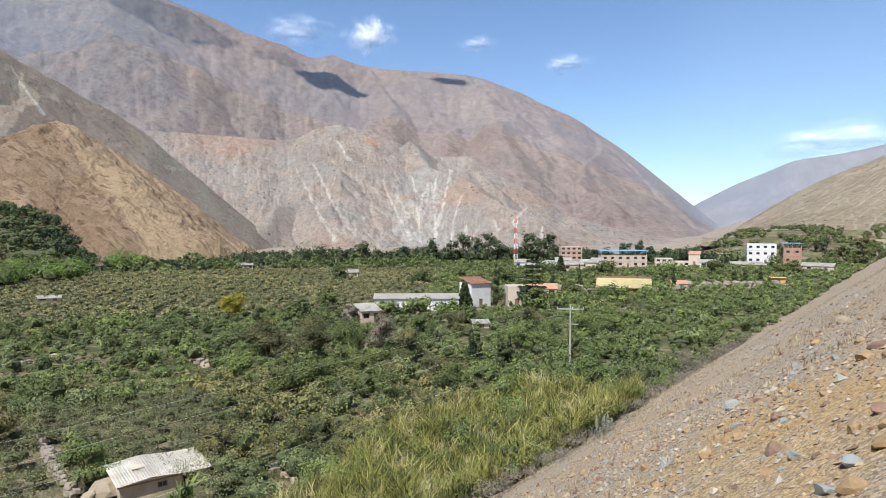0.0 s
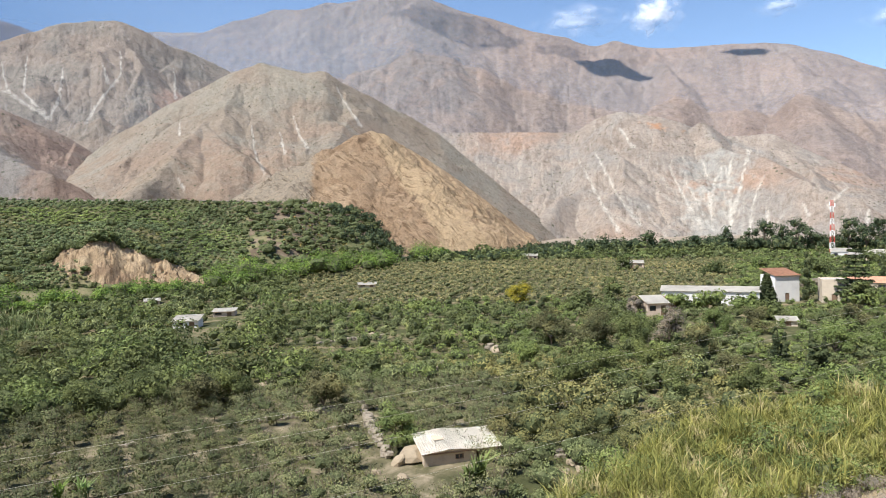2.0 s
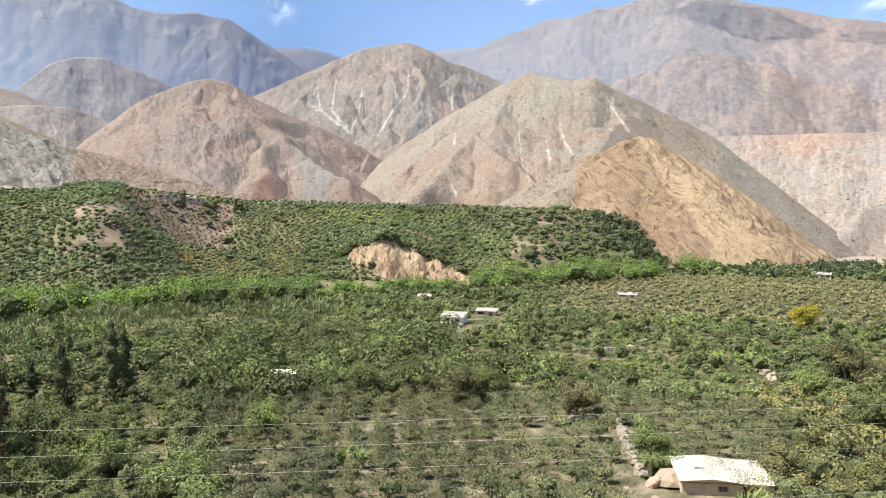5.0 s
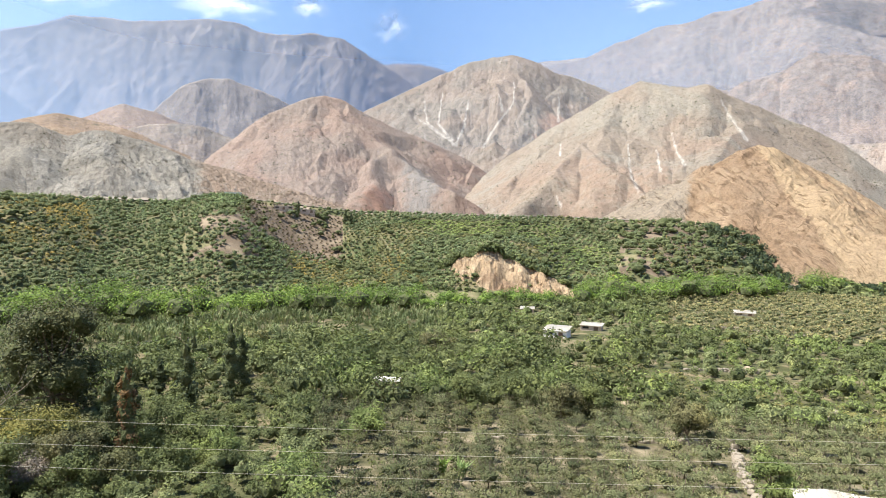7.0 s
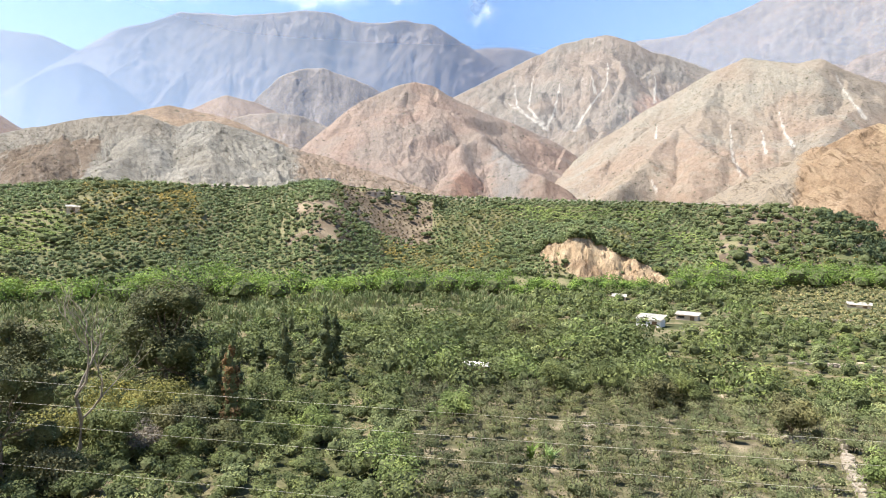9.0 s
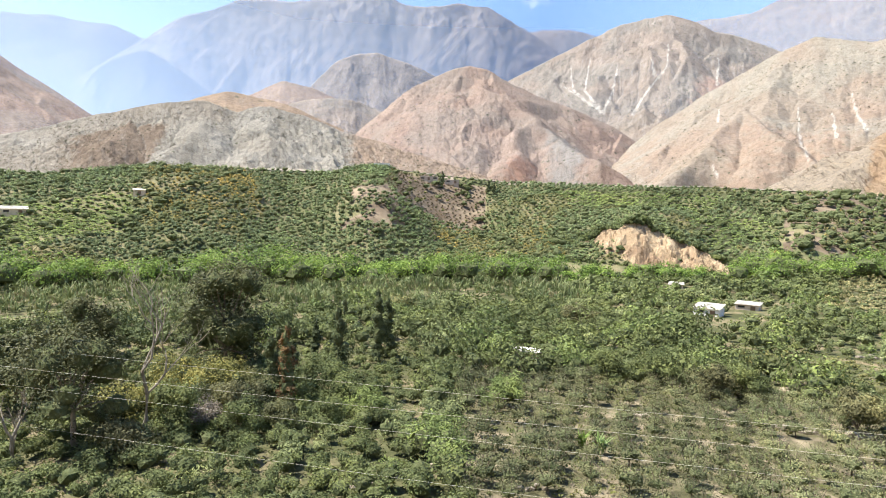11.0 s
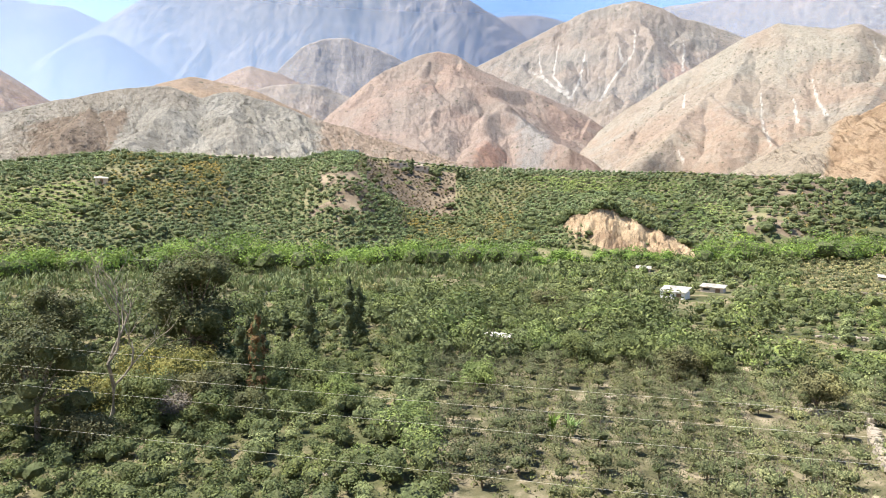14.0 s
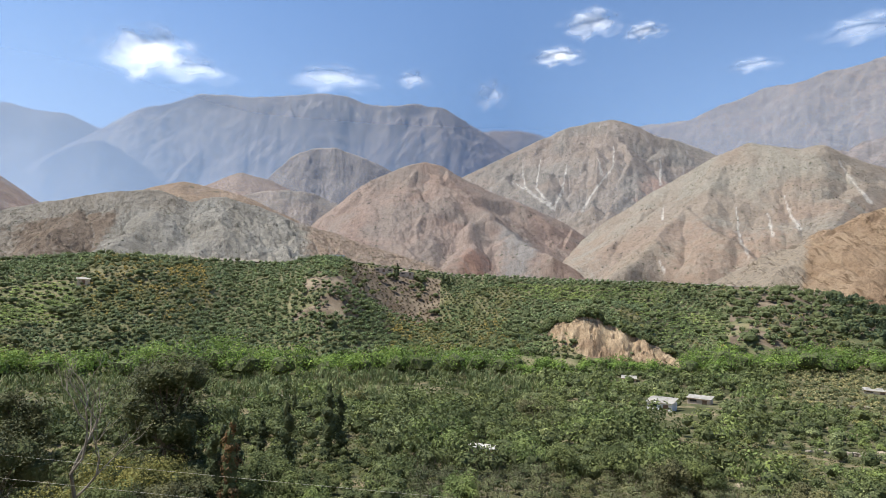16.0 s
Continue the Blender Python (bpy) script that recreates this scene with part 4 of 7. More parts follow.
    t, b = t * ll[:, :, None], b * (ll * slim)[:, :, None]
    return np.stack([p - t * 0.8 - b, p + t * 1.1, p - t * 0.5 + b * 1.1], 2).reshape(-1, 3)


def blade_cloud(cx, cy, cz, rad, hgt, n, width, seed, droop=0.35, lift=0.35):
    """Reeds and canes: long bent blades rising from each clump."""
    rng = np.random.default_rng(seed)
    N = len(cx)
    a = rng.uniform(0, 2 * np.pi, (N, n))
    r0 = np.sqrt(rng.random((N, n))) * rad[:, None]
    base = np.stack([cx[:, None] + np.cos(a) * r0, cy[:, None] + np.sin(a) * r0, cz[:, None] + 0 * a], -1)
    h = hgt[:, None] * rng.uniform(0.45, 1.05, (N, n))
    base[:, :, 2] += h * rng.uniform(0, lift, (N, n))
    way = rng.uniform(0, 2 * np.pi, (N, n))
    out = np.stack([np.cos(way), np.sin(way), 0 * way], -1)
    side = np.stack([-np.sin(way), np.cos(way), 0 * way], -1) * width
    upv = np.zeros_like(out)
    upv[:, :, 2] = 1
    mid = base + upv * (h * 0.55)[:, :, None] + out * (h * 0.08)[:, :, None]
    tip = base + upv * (h * rng.uniform(0.75, 1.0, (N, n)))[:, :, None] + out * (h * rng.uniform(0.1, droop, (N, n)))[:, :, None]
    return np.stack([base, mid - side, tip, mid + side], 2).reshape(-1, 3)


def leaf_mesh(name, v, material, corners=3):
    return raw_mesh(name, v, np.arange(len(v)).reshape(-1, corners), False, (material,))


BALL = bmesh.new()
bmesh.ops.create_icosphere(BALL, subdivisions=1, radius=1.0)
BALL_V = np.array([v.co[:] for v in BALL.verts])
BALL_F = np.array([[v.index for v in f.verts] for f in BALL.faces])
BALL.free()
HEARTS = {}


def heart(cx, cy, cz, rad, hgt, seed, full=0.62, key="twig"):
    """The dense twiggy inside of each crown, as one uneven lump with its shade put into the colour."""
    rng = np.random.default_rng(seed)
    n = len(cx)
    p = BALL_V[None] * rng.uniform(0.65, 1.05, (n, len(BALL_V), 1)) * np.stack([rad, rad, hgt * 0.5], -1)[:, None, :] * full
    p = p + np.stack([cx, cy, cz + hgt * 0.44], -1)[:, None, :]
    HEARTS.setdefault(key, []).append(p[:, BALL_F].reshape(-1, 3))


def thicket(name, label, category, v, material, corners=3):
    """Many plants as one object; the twiggy hearts gathered before it go in as well."""
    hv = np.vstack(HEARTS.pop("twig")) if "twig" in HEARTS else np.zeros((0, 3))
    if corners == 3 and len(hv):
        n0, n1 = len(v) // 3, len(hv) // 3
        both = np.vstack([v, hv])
        me = raw_mesh(name, both, np.arange(len(both)).reshape(-1, 3), False, (material, shaded_twig_mass), np.repeat([0, 1], [n0, n1]))
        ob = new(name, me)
    else:
        ob = new(name, leaf_mesh(name, v, material, corners))
    return tagged(ob, label, category, kind="stuff")


# darker than most leaves: the dimness inside a crown is put into this colour
shaded_twig_mass = earth("shaded_twig_mass", (0.066, 0.08, 0.034), (0.108, 0.126, 0.055), (0.158, 0.17, 0.082), 0.8, 0.8, 0.2)


def crowns(cx, cy, cz, rad, hgt, n, leaf, seed, lobes=5, full=0.62):
    heart(cx, cy, cz, rad, hgt, seed + 1, full)
    return leaf_cloud(cx, cy, cz, rad, hgt, n, leaf, seed, lobes)


def plots(x, y, size, seed, turn=24.0):
    """Number, and distance to the border, of the field each plant stands in; fields lie in crooked strips."""
    c, s = math.cos(radians(turn)), math.sin(radians(turn))
    u, v = (c * x + s * y) / size, (-s * x + c * y) / (size * 0.55)
    u, v = u + 0.5 * (fbm(x / size, y / size, 2, seed) - 0.5), v + 0.5 * (fbm(x / size, y / size, 2, seed + 1) - 0.5)
    best, who, second = np.full(len(x), 9e9), np.zeros(len(x)), np.full(len(x), 9e9)
    for i in (-1, 0, 1):
        for j in (-1, 0, 1):
            iu, iv = np.floor(u) + i, np.floor(v) + j
            pu, pv = iu + 0.2 + 0.6 * lattice(iu, iv, seed + 2), iv + 0.2 + 0.6 * lattice(iu, iv, seed + 3)
            d = np.hypot(u - pu, v - pv)
            closer = d < best
            second = np.where(closer, best, np.minimum(second, d))
            who = np.where(closer, lattice(iu, iv, seed + 4), who)
            best = np.where(closer, d, best)
    return who, second - best


def scatter(b0, b1, r0, r1, step, seed, jitter=0.42, turn=0.0):
    """Plants on a loose planting grid inside a sector of the plan."""
    rng = np.random.default_rng(seed)
    k = int(r1 / step) + 2
    i, j = np.meshgrid(np.arange(-k, k + 1), np.arange(-k, k + 1))
    x = (i + rng.uniform(-jitter, jitter, i.shape)) * step
    y = (j + rng.uniform(-jitter, jitter, j.shape)) * step
    c, s = math.cos(radians(turn)), math.sin(radians(turn))
    x, y = (c * x - s * y).ravel(), (s * x + c * y).ravel()
    r, a = np.hypot(x, y), np.degrees(np.arctan2(-x, y))
    ok = (r > r0) & (r < r1) & (a > b0) & (a < b1)
    return x[ok], y[ok], a[ok], r[ok]


CLEAR = []          # plan circles kept free of plants: x, y, radius


def keep_clear(bearing, dist, radius):
    x, y = place(bearing, dist)
    CLEAR.append((float(x), float(y), radius))


for b, d, rr in ((24.3, 55.5, 4.6), (22.6, 54.0, 3.2), (25.4, 52.5, 3.0), (45.6, 152, 5.5), (45.6, 146, 5.0), (43, 168, 5), (43, 163, 4), (60.4, 100, 2.5), (60.4, 97, 3.0), (60.4, 93.5, 2.5), (6.6, 144, 4.0), (2.5, 167, 5), (4.5, 167, 5), (0.5, 167, 5), (6.4, 158, 5), (2, 188, 12), (-3, 183, 9), (-7, 190, 7), (-15.5, 240, 13),
                 (-15.3, 368, 22), (-11, 382, 12), (-26.5, 415, 22), (20, 110, 3), (40.1, 93, 2), (31.5, 72, 2.5), (-6.3, 378, 6), (-11, 101, 3),
                 (-21, 385, 14), (-5.7, 135, 4), (-29, 300, 6), (31.2, 66, 2.2), (30.6, 61, 2.2), (30.0, 57, 2.0), (14.2, 56, 2.2), (36, 76, 2), (39, 77, 2), (53, 74, 2.2), (27.6, 60.5, 2.4), (29.2, 58.6, 1.6), (45.7, 141, 5), (45.6, 136, 4.5), (45.6, 131, 3.5), (45.7, 126, 3.2), (45.8, 121.5, 2.6), (43, 158, 4.5), (43, 153, 4), (43, 148, 3.5), (60.4, 90, 1.8), (48.5, 203, 5), (48.5, 197, 4), (31.1, 221, 5), (31.1, 215, 4)):
    keep_clear(b, d, rr)


def free(x, y):
    ok = np.ones(len(x), bool)
    for cx, cy, rr in CLEAR:
        ok &= np.hypot(x - cx, y - cy) > rr
    return ok


def hidden_bank(x, y):
    return slope_run(x, y) < 27


leaf_orchard = leafage("orchard_leaf", (0.132, 0.158, 0.073), (0.20, 0.236, 0.11), (0.268, 0.31, 0.15), 14, 0.25)
leaf_dark = leafage("dark_leaf", (0.080, 0.100, 0.041), (0.120, 0.148, 0.060), (0.162, 0.197, 0.081), 14, 0.25)
leaf_bright = leafage("bright_leaf", (0.115, 0.155, 0.052), (0.172, 0.225, 0.08), (0.232, 0.295, 0.11), 14, 0.3)
leaf_lime = leafage("lime_leaf", (0.105, 0.168, 0.04), (0.165, 0.255, 0.06), (0.235, 0.34, 0.082), 14, 0.3)
leaf_dry = leafage("dry_leaf", (0.15, 0.15, 0.062), (0.22, 0.217, 0.092), (0.29, 0.283, 0.125), 14, 0.2)
leaf_ochre = leafage("ochre_leaf", (0.24, 0.19, 0.06), (0.36, 0.285, 0.09), (0.46, 0.37, 0.13), 30, 0.2)
leaf_bare_plot = leafage("bare_plot_twig", (0.12, 0.095, 0.065), (0.18, 0.145, 0.10), (0.235, 0.19, 0.135), 30, 0.1)
leaf_brown = leafage("brown_field_leaf", (0.17, 0.165, 0.082), (0.25, 0.237, 0.12), (0.32, 0.302, 0.155), 40, 0.2)
leaf_grove = leafage("grove_leaf", (0.16, 0.22, 0.10), (0.24, 0.325, 0.15), (0.32, 0.41, 0.20), 40, 0.25)
leaf_rows = leafage("row_tree_leaf", (0.125, 0.168, 0.09), (0.185, 0.245, 0.132), (0.245, 0.315, 0.172), 40, 0.25)
leaf_meadow = leafage("meadow_leaf", (0.19, 0.26, 0.08), (0.28, 0.37, 0.125), (0.36, 0.46, 0.17), 40, 0.3)
leaf_yellow = leafage("yellow_leaf", (0.16, 0.155, 0.024), (0.29, 0.265, 0.036), (0.45, 0.40, 0.06), 60, 0.25)
leaf_cane = leafage("cane_leaf", (0.09, 0.13, 0.05), (0.17, 0.215, 0.095), (0.27, 0.31, 0.17), 9, 0.3, dry=(0.26, 0.23, 0.13))
leaf_reed = leafage("reed_leaf", (0.10, 0.12, 0.032), (0.22, 0.23, 0.065), (0.39, 0.37, 0.135), 3, 0.25, dry=(0.42, 0.35, 0.18))
leaf_euca = leafage("eucalyptus_leaf", (0.042, 0.060, 0.033), (0.062, 0.089, 0.049), (0.081, 0.115, 0.064), 20, 0.2)
leaf_olive_dark = leafage("desert_shrub_leaf", (0.035, 0.035, 0.02), (0.07, 0.07, 0.04), (0.12, 0.115, 0.07), 40, 0.1)
leaf_weed = leafage("weed_leaf", (0.07, 0.088, 0.034), (0.135, 0.155, 0.062), (0.26, 0.25, 0.12), 9, 0.25)
bark = plain("bark", (0.15, 0.115, 0.08), 0.9, 4, 0.4, bump=0.6)
dead_wood = plain("dead_wood", (0.24, 0.205, 0.155), 0.9, 4, 0.35, bump=0.5)
pale_bark = plain("pale_bark", (0.27, 0.225, 0.17), 0.85, 4, 0.35, bump=0.5)

# valley floor: mixed orchards and thickets
KINDS = {"orchard": leaf_orchard, "dark": leaf_dark, "bright": leaf_bright, "dry": leaf_dry}
heaps = {k: [] for k in KINDS}
for r0, r1, step, n, leaf, seed in ((38, 70, 2.2, 380, 0.115, 100), (70, 100, 2.5, 230, 0.15, 101), (100, 160, 2.9, 150, 0.195, 102), (160, 262, 3.5, 80, 0.30, 103), (262, 432, 4.4, 44, 0.48, 104)):
    x, y, a, r = scatter(-36, 113, r0, r1, step, seed, 0.45, 24)
    foot = np.interp(a, *FOOT)
    field = (a > 19) & (a < 66) & (r < 86)                      # tended orchard plot, planted below
    brown = (a > 1) & (a < 37) & (r > 172) & (r < 330)
    ok = free(x, y) & ~hidden_bank(x, y) & (r < foot + 4) & ~field & ~brown
    canes = (a > 57) & (r > foot - 62) & (r < foot - 18)
    ok &= ~canes
    ok &= grain(x / 9, y / 9, 71) > np.where(a > 68, 0.0, 0.08)
    x, y, a, r = x[ok], y[ok], a[ok], r[ok]
    who, edge = plots(x, y, 34, 91)
    kind = 0.30 + 0.42 * who + 0.5 * (fbm(x / 42, y / 42, 3, 77) - 0.5) + (grain(x / 6, y / 6, 78) - 0.5) * 0.22 - 0.04
    kind = np.where((edge < 0.10) & (grain(x / 11, y / 11, 93) > 0.4), 0.3, kind)      # hedges between the plots
    kind = kind + np.where((a < 30) & (r < 100), 0.12, 0) + np.where((a < -9) & (r < 230), 0.03, 0) + np.where((a > -9) & (a < 45), 0.07, 0) - np.where((a > 44) & (a < 68) & (r > 80) & (r < 150), 0.13, 0) + np.where((a > 62) & (r < 110), -0.05, 0) + np.where((a > 66) & (r > 100), 0.06, 0)
    h = np.where(kind < 0.43, 2.9, np.where(kind < 0.59, 2.1, 2.4)) * np.random.default_rng(seed + 5).uniform(0.55, 1.25, len(x))
    h = h * np.where(np.random.default_rng(seed + 6).random(len(x)) < 0.12, 1.5, 1.0)
    copse = fbm(x / 15, y / 15, 3, 79) > np.where((a > 44) & (a < 84) & (r > 84) & (r < 150), 0.52, np.where(a < 40, 0.65, 0.60))
    kind = np.where(copse & (r > 84), np.minimum(kind, 0.41) - 0.04 * (grain(x / 4, y / 4, 80) > 0.62), kind)
    kind = np.where(copse & (r > 84) & (grain(x / 5, y / 5, 81) > 0.68), 0.7, kind)
    h = h * np.where(copse & (r > 84), 1.5, 1.0) * np.where((edge < 0.10) & (r > 84), 1.3, 1.0)
    fallow = (np.hypot((a - 38.5) / 6.0, (r - 107) / 12.0) + 0.8 * (fbm(x / 10, y / 10, 2, 83) - 0.5)) < 1
    kind, h = np.where(fallow, 0.9, kind), np.where(fallow, 1.2, h)
    # the tall trees' shade on this thicket is put in as darker plants
    kind = np.where((a > 73) & (a < 91) & (r < 70) & (grain(x / 5, y / 5, 84) > 0.33), 0.38, kind)
    low_bush = (a > 70) & (a < 105) & (r < 104)
    h = np.where(low_bush, np.minimum(h, 2.5 - 0.7 * ease(r, 60, 80)) * (0.75 + 0.35 * grain(x / 3, y / 3, 94)), h)
    h = h * np.where(r > 262, 1.25, 1.0) * np.where((r > 95) & (r < 190) & (a < 45), 0.78, 1.0)
    h = np.where((a > -6) & (a < 9) & (r > 128) & (r < 186), np.minimum(h, 2.6), h)
    h = np.where((a < 1) & (r > 186), np.minimum(h, 2.3), h)
    kind = np.where((a < 0) & (grain(x / 5, y / 5, 82) > 0.45), np.maximum(kind, 0.62), kind)
    by_river = (a > 24) & (r > np.interp(a, *FOOT) - 20)
    h, kind = np.where(by_river, np.minimum(h, 2.6), h), np.where(by_river, 0.35, kind)
    z = ground_z(x, y)
    for key, sel in (("dark", kind < 0.42), ("orchard", (kind >= 0.42) & (kind < 0.6)), ("bright", (kind >= 0.6) & (kind < 0.79)), ("dry", kind >= 0.79)):
        if sel.any():
            heaps[key].append(leaf_cloud(x[sel], y[sel], z[sel], h[sel] * 0.68, h[sel], n, leaf * (h[sel] / 2.3) ** 0.6, seed * 7 + len(key)))
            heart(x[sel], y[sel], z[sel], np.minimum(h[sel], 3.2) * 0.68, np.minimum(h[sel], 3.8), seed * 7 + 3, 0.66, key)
for key, label in (("orchard", "grey-green fruit trees planted across the valley floor"), ("dark", "dense dark green thicket of trees and bushes"),
                   ("bright", "fresh green bushes and fruit trees in the valley"), ("dry", "dry brownish scrub between the plots")):
    HEARTS["twig"] = HEARTS.pop(key)
    thicket("valley_" + {"orchard": "orchard", "dark": "thicket", "bright": "bushes", "dry": "scrub"}[key], label, "trees", np.vstack(heaps[key]), KINDS[key])

# weeds and dry grass between the trees
x, y, a, r = scatter(-14, 112, 38, 120, 1.15, 110, 0.48)
ok = ~hidden_bank(x, y) & free(x, y) & (grain(x / 5, y / 5, 111) > np.where((a > 19) & (a < 66) & (r < 89), 0.25, 0.10))
x, y = x[ok], y[ok]
h = np.random.default_rng(112).uniform(0.25, 0.8, len(x))
thicket("undergrowth", "low olive weeds and dry grass between trees", "weeds", leaf_cloud(x, y, ground_z(x, y) - 0.05, h * 1.1, h, 14, 0.15, 113, 3), leaf_weed)

x, y, a, r = scatter(0, 38, 170, 332, 3.6, 120, 0.3, 10)
ok = free(x, y)
x, y, r = x[ok], y[ok], r[ok]
h = np.random.default_rng(121).uniform(1.5, 2.5, len(x))
thicket("brown_orchard", "low brownish-green orchard in even rows", "trees", crowns(x, y, ground_z(x, y), h * 0.8, h, 34, 0.32, 122), leaf_brown)

# river band of lime-green trees and the cane brake before it
x, y, a, r = scatter(24, 113, 150, 400, 8.0, 130, 0.45)
foot = np.interp(a, *FOOT)
ok = (r > foot - 20) & (r < foot + 3)
x, y = x[ok], y[ok]
h = np.random.default_rng(131).uniform(8.0, 12.0, len(x)) * np.where(np.abs(a[ok] - 51) < 6.5, 0.62, 1.0) * (0.75 + 0.45 * grain(x / 16, y / 16, 133))
thicket("riverside_trees", "lush lime-green trees lining the river bank", "trees", crowns(x, y, ground_z(x, y) - 0.6, h * 0.64, h, 520, 0.34, 132, lobes=8, full=0.58), leaf_lime)
x, y, a, r = scatter(48, 113, 120, 260, 2.3, 140, 0.45)
foot = np.interp(a, *FOOT)
ok = (r > foot - 64) & (r < foot - 14) & (grain(x / 14, y / 14, 141) > 0.34) & (a > 54 + 8 * grain(x / 20, y / 20, 142))
x, y = x[ok], y[ok]
h = np.random.default_rng(143).uniform(1.6, 3.2, len(x)) * (0.6 + 0.9 * grain(x / 8, y / 8, 145))
thicket("cane_brake", "tall grey-green river canes with dry tips", "cane", blade_cloud(x, y, ground_z(x, y), h * 0.35, h, 24, 0.13, 144, 0.7), leaf_cane, 4)

# planted flank of the river terrace: even groves, dry and ploughed plots, a grassy slope, wild bushes on the nose
GROVES = {"green": (leaf_grove, "hillside_grove", "planted rows of small green fruit trees on a hillside"), "dark": (leaf_rows, "hillside_trees", "even rows of dark green trees on a hillside"),
          "bright": (leaf_meadow, "hillside_shrubs", "bright green low growth on a grassy slope"), "dry": (leaf_dry, "hillside_dry_plot", "olive-brown orchard plot on the hillside"),
          "ochre": (leaf_ochre, "hillside_ochre_plot", "ochre-yellow plot of drying shrubs on the hillside"), "bare": (leaf_bare_plot, "hillside_bare_plot", "rows of small leafless plants on a brown plot"),
          "wild": (leaf_dark, "hillside_bushes", "large wild bushes on the rocky end of the terrace")}
groves = {key: [] for key in GROVES}


def patch(a, k, b0, b1, k0, k1, soft_a=1.0, soft_k=0.06):
    return ease(a, b0 - soft_a, b0 + soft_a) * (1 - ease(a, b1 - soft_a, b1 + soft_a)) * ease(k, k0 - soft_k, k0 + soft_k) * (1 - ease(k, k1 - soft_k, k1 + soft_k))


for r0, r1, n, leaf, step, seed in ((190, 262, 38, 0.24, 2.15, 151), (262, 440, 28, 0.30, 2.4, 152)):
    x, y, a, r = scatter(27, 112, r0, r1, step, seed, 0.27, 33)
    foot = np.interp(a, *FOOT)
    k = (r - foot) / 125
    rough = fbm(x / 9, y / 9, 3, 4) - 0.5
    bare = (np.hypot((a - 73.2) / 3.4, (k - 0.36) / 0.2) + 1.8 * rough) < 0.9
    cliff = (np.abs(a - 50.9) < 7.2) & (k < 0.13)
    scar = (np.hypot((a - 38) / 2.2, (k - 0.62) / 0.24) + 1.8 * (fbm(x / 9, y / 9, 3, 8) - 0.5)) < 0.8
    nose = a < 41.5 + 3 * rough
    thin = np.where(bare | scar, 0.47, np.where(nose, 0.52, 0.06))
    ok = (k > 0.02) & (k < 0.99) & (grain(x / 3, y / 3, 5) > thin) & ~cliff & (np.interp(a, *TOP) > 5)
    x, y, a, k, rough, nose = x[ok], y[ok], a[ok], k[ok], rough[ok], nose[ok]
    fa_, fk = a + 3.0 * (fbm(x / 26, y / 26, 3, 153) - 0.5), k + 0.14 * (fbm(x / 26, y / 26, 3, 154) - 0.5)
    who, edge = plots(x, y, 30, 95, 33)
    mix = 0.8 * who + 0.4 * (fbm(x / 12, y / 12, 2, 155) - 0.5)
    draw = lattice(x * 10, y * 10, 156)
    kind = np.where(mix > 0.62, 3, np.where(mix > 0.42, 0, 1))                       # 0 green 1 dark 2 bright 3 dry 4 ochre 5 bare 6 wild
    kind = np.where(patch(fa_, fk, 74, 85, 0.2, 1.0) > 0.5, np.where(draw < 0.3, 0, 1), kind)
    kind = np.where((patch(fa_, fk, 70, 77, 0.1, 0.9) > 0.5), np.where(draw < 0.6, 0, 1), kind)
    kind = np.where(patch(fa_, fk, 84.5, 92.5, 0.2, 0.98) > 0.5, np.where(draw + rough < 0.3, 4, np.where(draw < 0.62, 3, 1)), kind)
    kind = np.where(patch(fa_, fk, 84.6, 87.6, 0.56, 0.82, 0.4) > 0.5, 4, kind)
    kind = np.where(patch(fa_, fk, 80, 92, 0.0, 0.22) > 0.5, 1, kind)
    kind = np.where(patch(fa_, fk, 93, 112, 0.28, 0.62) > 0.5, 2, kind)
    kind = np.where(patch(fa_, fk, 93, 112, 0.62, 1.0) > 0.5, np.where(draw < 0.5, 1, 0), kind)
    kind = np.where(patch(fa_, fk, 57, 69.5, 0.12, 0.55) > 0.5, np.where(draw + rough < 0.28, 4, np.where(draw < 0.7, 3, 0)), kind)
    kind = np.where(patch(fa_, fk, 57, 66, 0.45, 0.8) > 0.5, np.where(draw < 0.65, 3, 0), kind)
    kind = np.where(patch(fa_, fk, 64, 72.8, 0.58, 0.97, 0.6) > 0.5, np.where(draw < 0.9, 5, 3), kind)
    kind = np.where(patch(fa_, fk, 50, 59, 0.2, 0.6) > 0.5, np.where(draw < 0.6, 1, 0), kind)
    kind = np.where(patch(fa_, fk, 46, 58, 0.66, 0.9) > 0.5, 2, kind)
    kind = np.where(patch(fa_, fk, 40, 48, 0.3, 0.66) > 0.5, np.where(draw < 0.6, 2, 0), kind)
    kind = np.where(nose, np.where(draw < 0.35, 6, np.where(draw < 0.6, 1, np.where(draw < 0.85, 0, 4))), kind)
    kind = np.where((draw > 0.975) | ((edge < 0.035) & (draw > 0.5)), 6, kind)
    h = np.array([2.1, 2.1, 1.2, 1.9, 1.7, 0.9, 3.4])[kind] * np.where(nose & (draw < 0.12), 1.5, 1.0) * np.random.default_rng(seed + 3).uniform(0.8, 1.2, len(x))
    z = ground_z(x, y)
    for no, key in enumerate(("green", "dark", "bright", "dry", "ochre", "bare", "wild")):
        sel = kind == no
        if sel.any():
            wide = h[sel] * (1.3 if key == "bright" else 0.85 if key == "wild" else 0.68)
            groves[key].append(leaf_cloud(x[sel], y[sel], z[sel], wide, h[sel], n * 2 if key == "wild" else n, leaf, seed * 9 + no))
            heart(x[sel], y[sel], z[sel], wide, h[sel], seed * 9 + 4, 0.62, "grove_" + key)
for key, (mat, name, label) in GROVES.items():
    HEARTS["twig"] = HEARTS.pop("grove_" + key)
